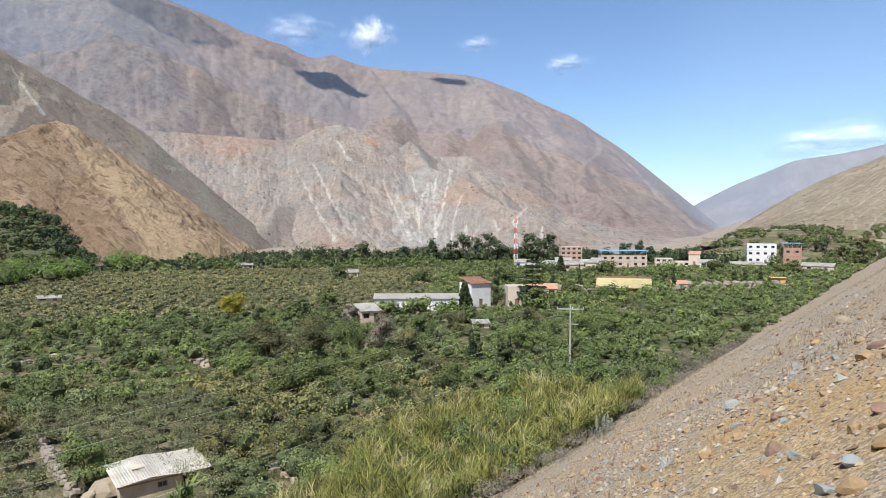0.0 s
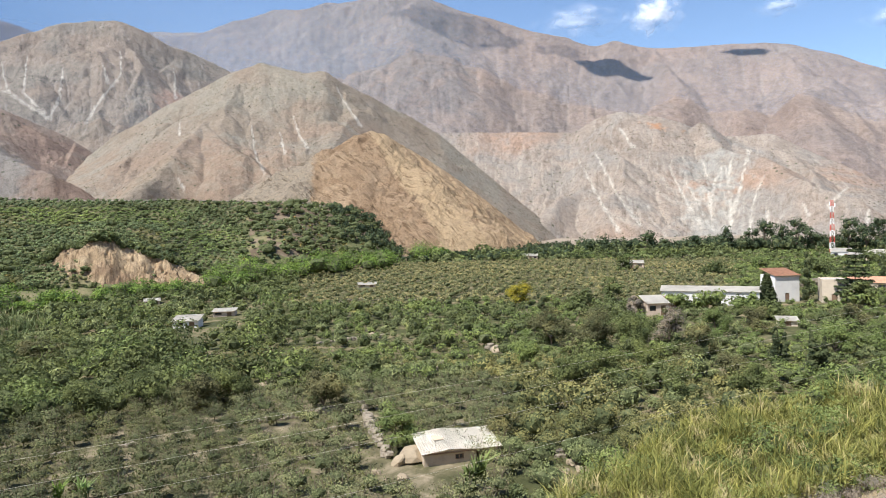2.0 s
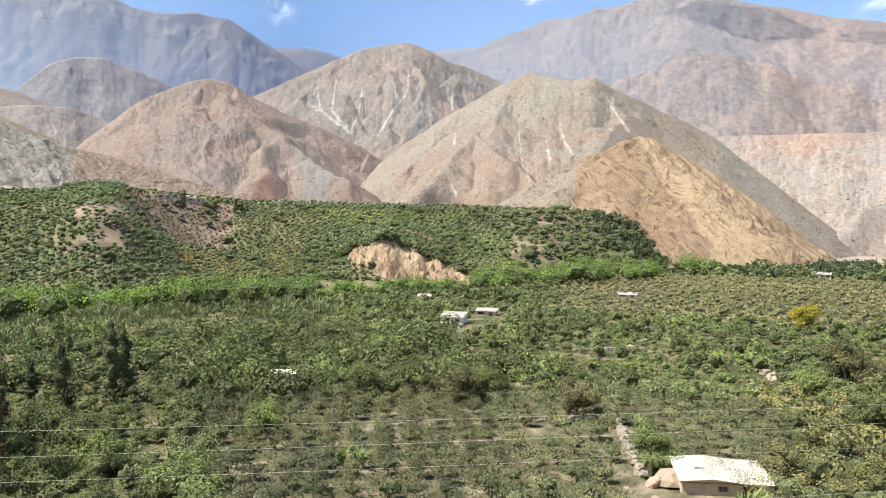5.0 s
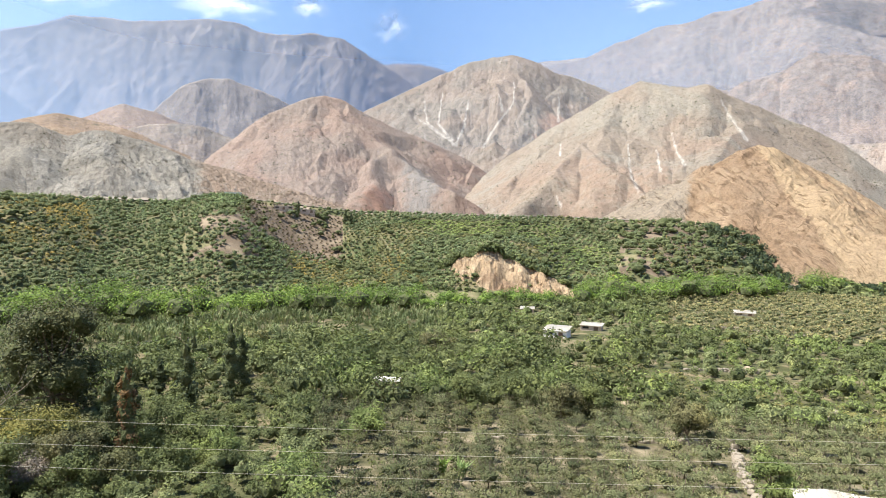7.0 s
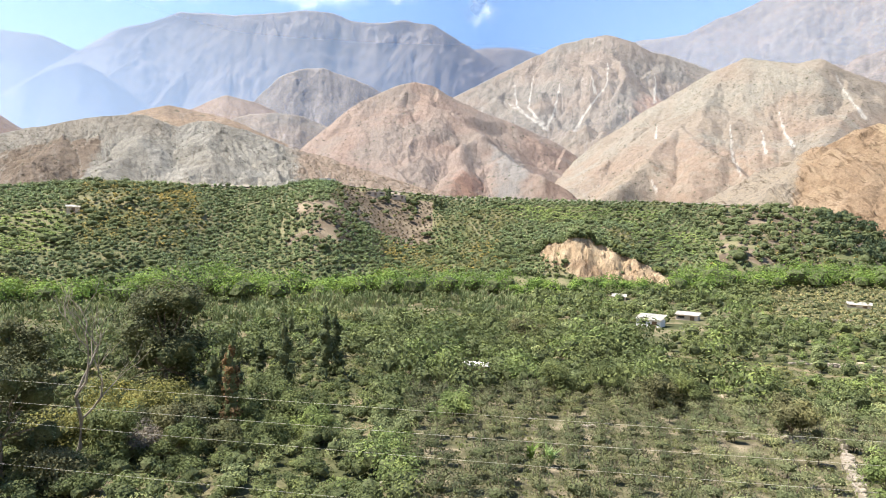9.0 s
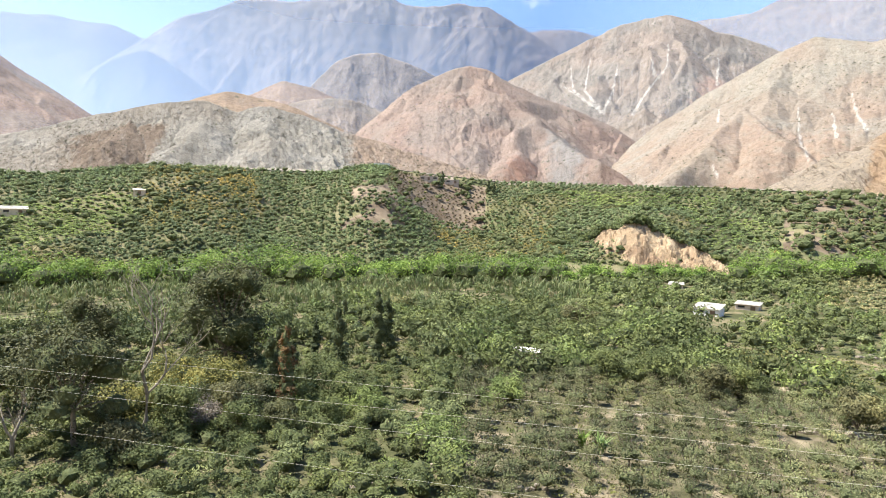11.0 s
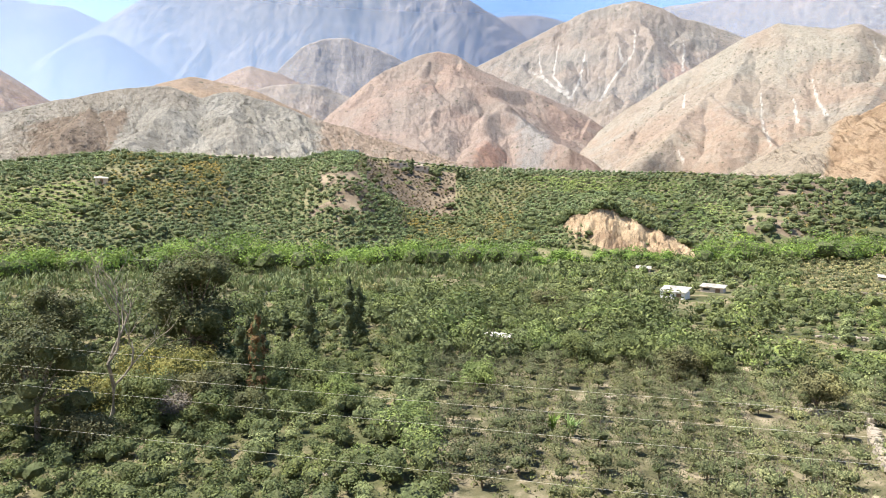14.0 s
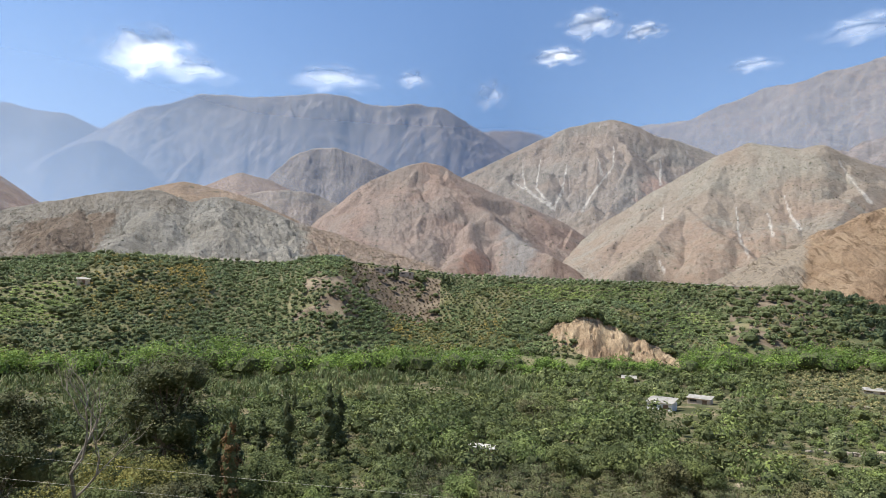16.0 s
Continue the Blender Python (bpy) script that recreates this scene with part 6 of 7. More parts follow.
def araucaria(bearing, dist, h):
    t = thing("araucaria", "tiered dark green araucaria pine beside a house", "tree", spot(bearing, dist))
    bm = bmesh.new()
    tube(bm, [(0, 0, -0.3), (0, 0, h * 0.5), (0, 0, h)], (0.16, 0.1, 0.02), 7)
    part("trunk", bm, bark, t)
    v = []
    for k in range(9):
        z, reach = h * (0.14 + 0.09 * k), h * 0.26 * (1 - k / 10.5)
        n = 7
        aa = np.arange(n) * 2 * np.pi / n + k
        for q in (0.35, 0.7, 1.0):
            v.append(leaf_cloud(np.cos(aa) * reach * q, np.sin(aa) * reach * q, np.full(n, z + 0.1 * q), np.full(n, reach * 0.27), np.full(n, 0.7), 60, 0.34, 600 + k, 3, -0.6))
    mesh_part("crown", leaf_mesh("crown", np.vstack(v), leaf_cypress), t)


araucaria(-1.9, 172, 7.6)
araucaria(-7.8, 180, 16.0)
araucaria(-10.2, 300, 9.0)

# ---------- reeds, shrubs and single plants by the scree slope ----------
x, y, a, r = scatter(-17, 16, 34, 84, 1.05, 220, 0.45)
s = slope_run(x, y)
edge = 43 - 7 * ease(a, 2, 15) + 4 * (grain(x / 6, y / 6, 221) - 0.5) + 6 * ease(-a, 2, 10)
ok = (s > 27.2) & (s < edge) & free(x, y) & (grain(x / 4, y / 4, 223) > 0.1)
x, y = x[ok], y[ok]
h = np.random.default_rng(222).uniform(1.7, 3.0, len(x)) * (0.75 + 0.5 * grain(x / 7, y / 7, 224))
thicket("reed_bed", "tall yellow-green reeds at the foot of the scree", "reeds", blade_cloud(x, y, ground_z(x, y), np.full(len(x), 0.6), h, 52, 0.036, 225, 0.95, 0.6), leaf_reed, 4)
pick = grain(x / 5, y / 5, 226) > 0.5
thicket("reed_shrubs", "yellow-green leafy shrubs growing through the reeds", "shrubs", crowns(x[pick], y[pick], ground_z(x[pick], y[pick]), h[pick] * 0.5, h[pick] * 1.0, 90, 0.13, 227, full=0.45), leafage("reed_shrub_leaf", (0.10, 0.13, 0.04), (0.185, 0.21, 0.07), (0.29, 0.31, 0.12), 5, 0.25))
x, y, a, r = scatter(-33, 14, 24, 120, 1.3, 230, 0.45)
s = slope_run(x, y)
ok = (s > 23.0) & (s < 34.0) & (grain(x / 4, y / 4, 231) > 0.3)
x, y = x[ok], y[ok]
h = np.random.default_rng(232).uniform(0.8, 2.3, len(x))
thicket("dry_shrubs", "grey dry shrubs along the scree edge", "shrubs", leaf_cloud(x, y, ground_z(x, y), h * 0.65, h, 120, 0.13, 233, 5, -0.4, 0.2), leaf_grey)
x, y, a, r = scatter(-50, 2, 5, 95, 0.75, 240, 0.45)
s = slope_run(x, y)
ok = (s > 1) & (s < 27) & (grain(x / 3.5, y / 3.5, 241) > 0.6 - 0.16 * ease(s, 10, 24)) & (r > 9)
x, y = x[ok], y[ok]
h = np.random.default_rng(242).uniform(0.18, 0.45, len(x))
dry_grass = leafage("dry_grass", (0.26, 0.21, 0.13), (0.38, 0.32, 0.21), (0.48, 0.42, 0.30), 5, 0.2)
thicket("dry_grass", "pale dry grass tufts on the scree", "grass", blade_cloud(x, y, ground_z(x, y) - 0.03, np.full(len(x), 0.16), h, 9, 0.010, 243, 0.9), dry_grass, 4)


def rosette(name, label, bearing, dist, h, n, mat, seed, width=0.09):
    t = thing(name, label, "plant", spot(bearing, dist))
    mesh_part("leaves", leaf_mesh("leaves", blade_cloud(ONE, ONE, ONE - 0.1, ONE + h * 0.2, ONE + h, n, width, seed, 0.8), mat, 4), t)


rosette("banana_plant", "bright green banana-like plant before the hut", 21.7, 53.5, 2.6, 70, leaf_bright, 701, 0.13)
rosette("banana_plant", "bright green banana-like plant before the hut", 22.5, 52.6, 2.2, 60, leaf_bright, 702, 0.13)
rosette("agave", "pale green agave with upright leaves", 54.0, 60, 1.9, 60, leafage("agave_leaf", (0.12, 0.2, 0.06), (0.22, 0.33, 0.12), (0.36, 0.45, 0.22), 9, 0.2), 703, 0.09)
rosette("agave", "pale green agave below the cypresses", 80.6, 72, 2.4, 50, leaf_lime, 704, 0.1)
rosette("agave", "yellow-green leafy plant in the thicket", 55.6, 61, 1.6, 50, leaf_lime, 705, 0.1)

cactus_skin = plain("cactus_skin", (0.24, 0.27, 0.19), 0.8, 6, 0.25, bump=0.4)


def cactus(bearing, dist):
    t = thing("column_cactus", "clump of grey-green column cactus on the slope edge", "cactus", spot(bearing, dist))
    g = random.Random(3)
    for k in range(11):
        bm = bmesh.new()
        a, q, h = g.uniform(0, 6.28), g.uniform(0.1, 0.9), g.uniform(1.0, 2.1)
        p = Vector((math.cos(a) * q, math.sin(a) * q, -0.2))
        tube(bm, [p, p * 1.1 + Vector((0, 0, h * 0.6)), p * 1.15 + Vector((0, 0, h)), p * 1.15 + Vector((0, 0, h + 0.08))], (0.1, 0.12, 0.1, 0.03), 8)
        part("stem", bm, cactus_skin, t)


cactus(-14.0, 63)

# ---------- stones of the scree ----------
stone_tints = [plain("ochre_stone", (0.35, 0.23, 0.11), 0.9, 5, 0.35, bump=0.5), plain("brown_stone", (0.24, 0.15, 0.10), 0.9, 5, 0.35, bump=0.5),
               plain("grey_stone", (0.29, 0.295, 0.265), 0.9, 5, 0.3, bump=0.5), plain("tan_stone", (0.34, 0.27, 0.18), 0.9, 5, 0.3, bump=0.5)]


def loose_stones(name, label, count, seed, small, large, mat, near, far, lo=0.5, hi=26.5):
    """Angular eight-sided chips strewn over the slope."""
    g = np.random.default_rng(seed)
    u = near + (far - near) * g.random(count) ** 1.9
    s = lo + (hi - lo) * g.random(count) ** 0.9
    s = np.minimum(s, 0.6 + u * 0.95)
    x, y = 0.6 * u - 0.8 * s, 0.8 * u + 0.6 * s
    size = small + (large - small) * g.random(count) ** 3
    size = size * np.interp(np.hypot(x, y), [3, 30], [0.75, 1.3])
    corner = np.array([[1, 0, 0], [-1, 0, 0], [0, 1, 0], [0, -1, 0], [0, 0, 1], [0, 0, -1]], float)
    v = corner[None] * g.uniform(0.5, 1.2, (count, 6, 1)) + g.normal(0, 0.2, (count, 6, 3))
    v[:, :, 2] *= 0.8
    a = g.uniform(0, 2 * np.pi, count)
    ca, sa = np.cos(a)[:, None], np.sin(a)[:, None]
    px = v[:, :, 0] * ca - v[:, :, 1] * sa
    py = v[:, :, 0] * sa + v[:, :, 1] * ca
    # lie in the fall of the slope
    pz = v[:, :, 2] - 0.35 * (-0.8 * px + 0.6 * py)
    p = np.stack([px, py, pz], -1) * size[:, None, None] * 0.5
    p += np.stack([x, y, ground_z(x, y) + size * 0.12], -1)[:, None, :]
    tri = np.array([[0, 2, 4], [2, 1, 4], [1, 3, 4], [3, 0, 4], [2, 0, 5], [1, 2, 5], [3, 1, 5], [0, 3, 5]])
    f = (tri[None] + (np.arange(count) * 6)[:, None, None]).reshape(-1, 3)
    return tagged(new(name, raw_mesh(name, p.reshape(-1, 3), f, False, (mat,))), label, "stones", kind="stuff")


def chip_mat(name, cols):
    m, nd, lk, bsdf = nodes_of(name)
    geo = nd.new("ShaderNodeNewGeometry")
    r = ramp(nd, [((k + 0.5) / len(cols), c) for k, c in enumerate(cols)])
    lk.new(geo.outputs["Random Per Island"], r.inputs[0])
    fine = noise_tex(nd, lk, geo.outputs["Position"], 9.0, 4.0)
    fr = ramp(nd, [(0.3, (0.65, 0.64, 0.62)), (0.65, (1.1, 1.1, 1.1))])
    lk.new(fine, fr.inputs[0])
    lk.new(mixer(nd, lk, "MULTIPLY", 1.0, r.outputs[0], fr.outputs[0]), bsdf.inputs["Base Color"])
    bsdf.inputs["Roughness"].default_value = 0.9
    return m


chips = chip_mat("stone_chips", [(0.15, 0.10, 0.07), (0.28, 0.205, 0.125), (0.31, 0.245, 0.17), (0.25, 0.205, 0.155), (0.36, 0.31, 0.245), (0.21, 0.20, 0.175)])
loose_stones("scree_chips", "angular ochre and grey stone chips on a slope", 14000, 800, 0.04, 0.13, chips, 6.0, 95)
loose_stones("scree_gravel", "fine angular tan and grey stones on a slope", 17000, 803, 0.02, 0.07, chips, 1.6, 28, 0.2, 17)
ochre_chips = chip_mat("ochre_chips", [(0.19, 0.115, 0.07), (0.37, 0.26, 0.14), (0.42, 0.32, 0.19), (0.29, 0.20, 0.13), (0.42, 0.36, 0.27), (0.27, 0.275, 0.245)])
loose_stones("scree_spoil", "angular ochre stones heaped on the upper slope", 11000, 802, 0.03, 0.13, ochre_chips, 2.2, 24, 0.2, 9)
loose_stones("scree_cobbles", "broken ochre and brown cobbles on a slope", 2600, 801, 0.08, 0.25, ochre_chips, 2.5, 60, 0.3, 16)

stone_shapes = []
for k in range(7):
    g = random.Random(820 + k)
    bm = bmesh.new()
    bmesh.ops.create_icosphere(bm, subdivisions=2, radius=0.5)
    cuts = [(Vector((g.gauss(0, 1), g.gauss(0, 1), g.gauss(0, 1))).normalized(), g.uniform(0.22, 0.4)) for q in range(9)]
    for v in bm.verts:
        for nrm, lim in cuts:
            over = v.co.dot(nrm) - lim
            if over > 0:
                v.co -= nrm * over
        v.co.z *= 0.62
        v.co += Vector((g.uniform(-1, 1), g.uniform(-1, 1), g.uniform(-1, 1))) * 0.012
    me = bpy.data.meshes.new("scree_rock")
    bm.to_mesh(me)
    bm.free()
    stone_shapes.append(me)
shape_sets = []
for mat in stone_tints:
    for me in stone_shapes:
        c = me.copy()
        c.materials.append(mat)
        shape_sets.append(c)
ROCK_LABELS = ("angular ochre rock lying on the scree", "dark brown angular rock lying on the scree", "grey-green angular rock lying on the scree", "pale tan rock lying on the scree")


def rock_at(x, y, size, tint, g, name="rock", label="", flat=1.0):
    ob = new(name, shape_sets[tint * 7 + g.randrange(7)])
    ob.matrix_world = pose(x, y, float(ground_z(x, y)) + size * 0.02, g.uniform(-35, 35), g.uniform(-35, 35), g.uniform(0, 360)) @ Matrix.Diagonal((size * g.uniform(0.8, 1.3), size, size * flat, 1))
    return tagged(ob, label or ROCK_LABELS[tint], "rock", "rocks on the scree slope")


g = random.Random(830)
for k in range(300):
    u = 3.0 + 30 * g.random() ** 1.7
    s = min(0.3 + 12 * g.random() ** 1.3, 0.5 + u * 0.6)
    rock_at(0.6 * u - 0.8 * s, 0.8 * u + 0.6 * s, g.uniform(0.09, 0.27) * (1.3 if u < 8 else 0.85 + u * 0.014), g.choice((0, 0, 0, 0, 1, 1, 2, 3)), g, flat=1.3)
for b, d, size, tint in ((-24.2, 17.5, 0.7, 2), (-19.0, 12.5, 0.5, 2), (-28.8, 19.0, 0.55, 2), (-31.5, 27, 0.8, 3), (-34.2, 9.5, 0.35, 3), (-30.6, 5.6, 0.3, 2), (-32.5, 6.0, 0.28, 2), (-34.5, 6.2, 0.38, 0), (-29.0, 4.9, 0.4, 1), (-34.0, 14, 0.6, 1), (-33, 12.6, 0.5, 0)):
    x, y = place(b, d)
    rock_at(float(x), float(y), size * 0.8, tint, g, "boulder", "large grey-green boulder half sunk in the scree" if tint == 2 else "")
# boulders and old walls in the orchards
for b, d, size in ((20.0, 110, 2.6), (19.2, 108, 2.2), (40.1, 92, 1.9), (12.6, 57, 2.0), (13.4, 58.5, 1.8), (14.2, 56.5, 1.5), (30.9, 57, 1.3), (28.4, 55.4, 1.4), (27.6, 60.2, 3.4), (26.2, 61.4, 3.0), (28.9, 59.0, 2.0), (31.0, 126, 2.4), (23.8, 112, 1.6)):
    x, y = place(b, d)
    rock_at(float(x), float(y), size, 3, g, "field_boulder", "pale boulder among the orchard trees")

# ---------- dry-stone walls and paths of the plots ----------
wall_stone = plain("wall_stone", (0.29, 0.245, 0.185), 0.92, 3, 0.3, bump=0.5)
block_shapes = []
for k in range(5):
    q = random.Random(850 + k)
    bm = bmesh.new()
    box(bm, (-0.5, -0.5, -0.5), (0.5, 0.5, 0.5), 0.14)
    for v in bm.verts:
        v.co += Vector((q.uniform(-1, 1), q.uniform(-1, 1), q.uniform(-1, 1))) * 0.07
    me = bpy.data.meshes.new("stone")
    bm.to_mesh(me)
    bm.free()
    me.materials.append(wall_stone)
    block_shapes.append(me)


def stone_wall(b0, d0, b1, d1, size, label="low pale dry-stone wall between the plots"):
    p, q = Vector(spot(b0, d0)), Vector(spot(b1, d1))
    t = thing("stone_wall", label, "wall", p, 0, "field walls")
    gg = random.Random(int(b0 * 10 + d0))
    n = max(3, int((q - p).length / (size * 0.75)))
    for k in range(n):
        for lift in (0, 1):
            if lift and gg.random() < 0.5:
                continue
            c = p.lerp(q, (k + 0.5 * lift + gg.uniform(-0.2, 0.2)) / n)
            x, y = c.x + gg.uniform(-0.2, 0.2), c.y + gg.uniform(-0.2, 0.2)
            ob = new("stone", gg.choice(block_shapes))
            ob.parent = t
            ob.matrix_parent_inverse = t.matrix_world.inverted()
            ob.matrix_world = pose(x, y, float(ground_z(x, y)) + size * (0.2 + 0.5 * lift), gg.uniform(-15, 15), gg.uniform(-15, 15), gg.uniform(0, 90)) @ Matrix.Diagonal((size * gg.uniform(0.8, 1.4), size * gg.uniform(0.6, 1), size * gg.uniform(0.5, 0.8), 1))


for b0, d0, b1, d1, size in ((31.9, 80, 31.2, 70, 0.7), (31.2, 70, 29.6, 60, 0.7), (40.7, 75.5, 34.0, 77, 0.6), (34.4, 184, 31.2, 184, 0.9), (27.0, 179, 25.0, 179, 0.9), (33, 187, 28, 183, 0.5), (52, 73, 49.5, 73.5, 0.6), (56, 74, 54.5, 74, 0.5),
                             (14.8, 60, 12.0, 63, 0.6), (20.6, 112, 18.6, 107, 1.0), (25.5, 95, 24.2, 103, 0.6), (35.5, 122, 29.5, 126, 0.6), (72, 52, 68, 54, 0.45), (76, 50, 74, 50.5, 0.45), (62, 50, 58.5, 51, 0.45), (98.5, 177, 94, 179, 0.7), (81, 148, 77, 152, 0.7), (79, 156, 74, 150, 0.6)):
    stone_wall(b0, d0, b1, d1, size)
stone_wall(-4.0, 215, -20, 232, 2.4, "long pale stone wall bounding the village yards")
stone_wall(-20, 245, -28, 268, 2.4, "long pale stone wall bounding the village yards")

# ---------- the stone hut ----------
adobe = plain("adobe_wall", (0.46, 0.37, 0.27), 0.95, 3, 0.25, bump=0.6)
sheet_mat = plain("pale_roof_sheet", (0.74, 0.68, 0.58), 0.7, 2, 0.2, bump=0.1, spread=(0.85, 0.8, 0.72))
rust_sheet = plain("rust_stained_sheet", (0.58, 0.46, 0.33), 0.8, 2, 0.3)
old_wood = plain("old_wood", (0.22, 0.14, 0.09), 0.85, 5, 0.35, bump=0.4)
dark_pane = plain("dark_pane", (0.03, 0.035, 0.04), 0.15, 2, 0.2)


def wall_slab(bm, x0, x1, y0, y1, z0, z1, holes=()):
    """A straight wall along x with openings (x0, x1, z0, z1) cut through."""
    xs = sorted({x0, x1, *[v for h in holes for v in h[:2]]})
    zs = sorted({z0, z1, *[v for h in holes for v in h[2:]]})
    for a, b in zip(xs, xs[1:]):
        for c, d in zip(zs, zs[1:]):
            mx, mz = (a + b) / 2, (c + d) / 2
            if not any(h[0] < mx < h[1] and h[2] < mz < h[3] for h in holes):
                box(bm, (a, y0, c), (b, y1, d))
    bmesh.ops.remove_doubles(bm, verts=bm.verts, dist=0.0005)


def stone_hut():
    x, y = -25.9, 51.8
    t = thing("stone_hut", "low adobe hut with pale sheet roof in an orchard", "hut", (x, y, float(ground_z(-23, 54)) - 0.45), 39)
    W, D, H = 7.0, 3.9, 1.6
    bm = bmesh.new()
    wall_slab(bm, 0, W, 0, 0.3, -0.8, H, [(2.9, 3.7, 0.75, 1.25), (4.9, 6.2, -0.4, 1.35)])
    part("front_wall", bm, adobe, t)
    bm = bmesh.new()
    wall_slab(bm, 0, W, D - 0.3, D, -0.8, H + 0.35)
    part("back_wall", bm, adobe, t)
    for xx in (0, W - 0.3):
        bm = bmesh.new()
        box(bm, (xx, 0.302, -0.8), (xx + 0.3, D - 0.302, H + 0.15))
        part("side_wall", bm, adobe, t)
    bm = bmesh.new()
    box(bm, (0.3, 0.3, -0.1), (W - 0.3, D - 0.3, 0.02))
    part("floor_slab", bm, adobe, t)
    w = thing("window", "small brown wooden window", "", (0, 0, 0))
    w.parent = t
    w.matrix_world = t.matrix_world
    bm = bmesh.new()
    for lo, hi in (((2.9, 0.08, 0.75), (2.98, 0.2, 1.25)), ((3.62, 0.08, 0.75), (3.7, 0.2, 1.25)), ((2.98, 0.08, 0.75), (3.62, 0.2, 0.82)), ((2.98, 0.08, 1.18), (3.62, 0.2, 1.25)), ((3.26, 0.09, 0.82), (3.34, 0.19, 1.18))):
        box(bm, lo, hi)
    part("frame", bm, old_wood, w)
    bm = bmesh.new()
    box(bm, (2.98, 0.13, 0.82), (3.26, 0.15, 1.18))
    box(bm, (3.34, 0.13, 0.82), (3.62, 0.15, 1.18))
    part("pane", bm, dark_pane, w)
    for xx in (4.84, 6.2):
        bm = bmesh.new()
        box(bm, (xx, -0.02, -0.5), (xx + 0.07, 0.1, 1.36), 0.01)
        part("door_post", bm, old_wood, t)
    bm = bmesh.new()
    box(bm, (4.7, -0.04, 1.36), (6.4, 0.12, 1.46), 0.01)
    part("lintel", bm, old_wood, t)
    # roof: two bays of sheets, the left one pitched a little
    q = random.Random(9)
    n = 7
    for k in range(n):
        x0, x1 = -0.3 + k * (W + 0.6) / n, -0.3 + (k + 1) * (W + 0.6) / n + 0.06
        bm = bmesh.new()
        cols = 10
        rows_ = []
        for yy in (-0.35, D + 0.3):
            line = []
            for j in range(cols + 1):
                xx = x0 + (x1 - x0) * j / cols
                ridge = 0.28 * max(0, 1 - abs(xx - 2.4) / 2.8)
                zz = H + 0.06 + 0.45 * (yy / D) + ridge + 0.02 * math.sin(j * math.pi) + (0.02 if j % 2 else -0.02) + 0.004 * k
                line.append(bm.verts.new((xx, yy + q.uniform(-0.04, 0.04), zz)))
            rows_.append(line)
        for j in range(cols):
            bm.faces.new((rows_[0][j], rows_[0][j + 1], rows_[1][j + 1], rows_[1][j]))
        bmesh.ops.solidify(bm, geom=list(bm.faces), thickness=0.02)
        part("roof_sheet", bm, sheet_mat, t)
    bm = bmesh.new()
    box(bm, (1.3, 1.6, H + 0.56), (2.3, 2.9, H + 0.6), 0.01)
    part("roof_patch", bm, rust_sheet, t, "rust-stained patch sheet on the roof")
    for yy in (-0.2, D * 0.5, D + 0.1):
        bm = bmesh.new()
        tube(bm, [(-0.25, yy, H - 0.04 + 0.115 * yy), (W + 0.25, yy, H - 0.04 + 0.115 * yy)], (0.06, 0.06), 7)
        part("roof_beam", bm, old_wood, t)


stone_hut()


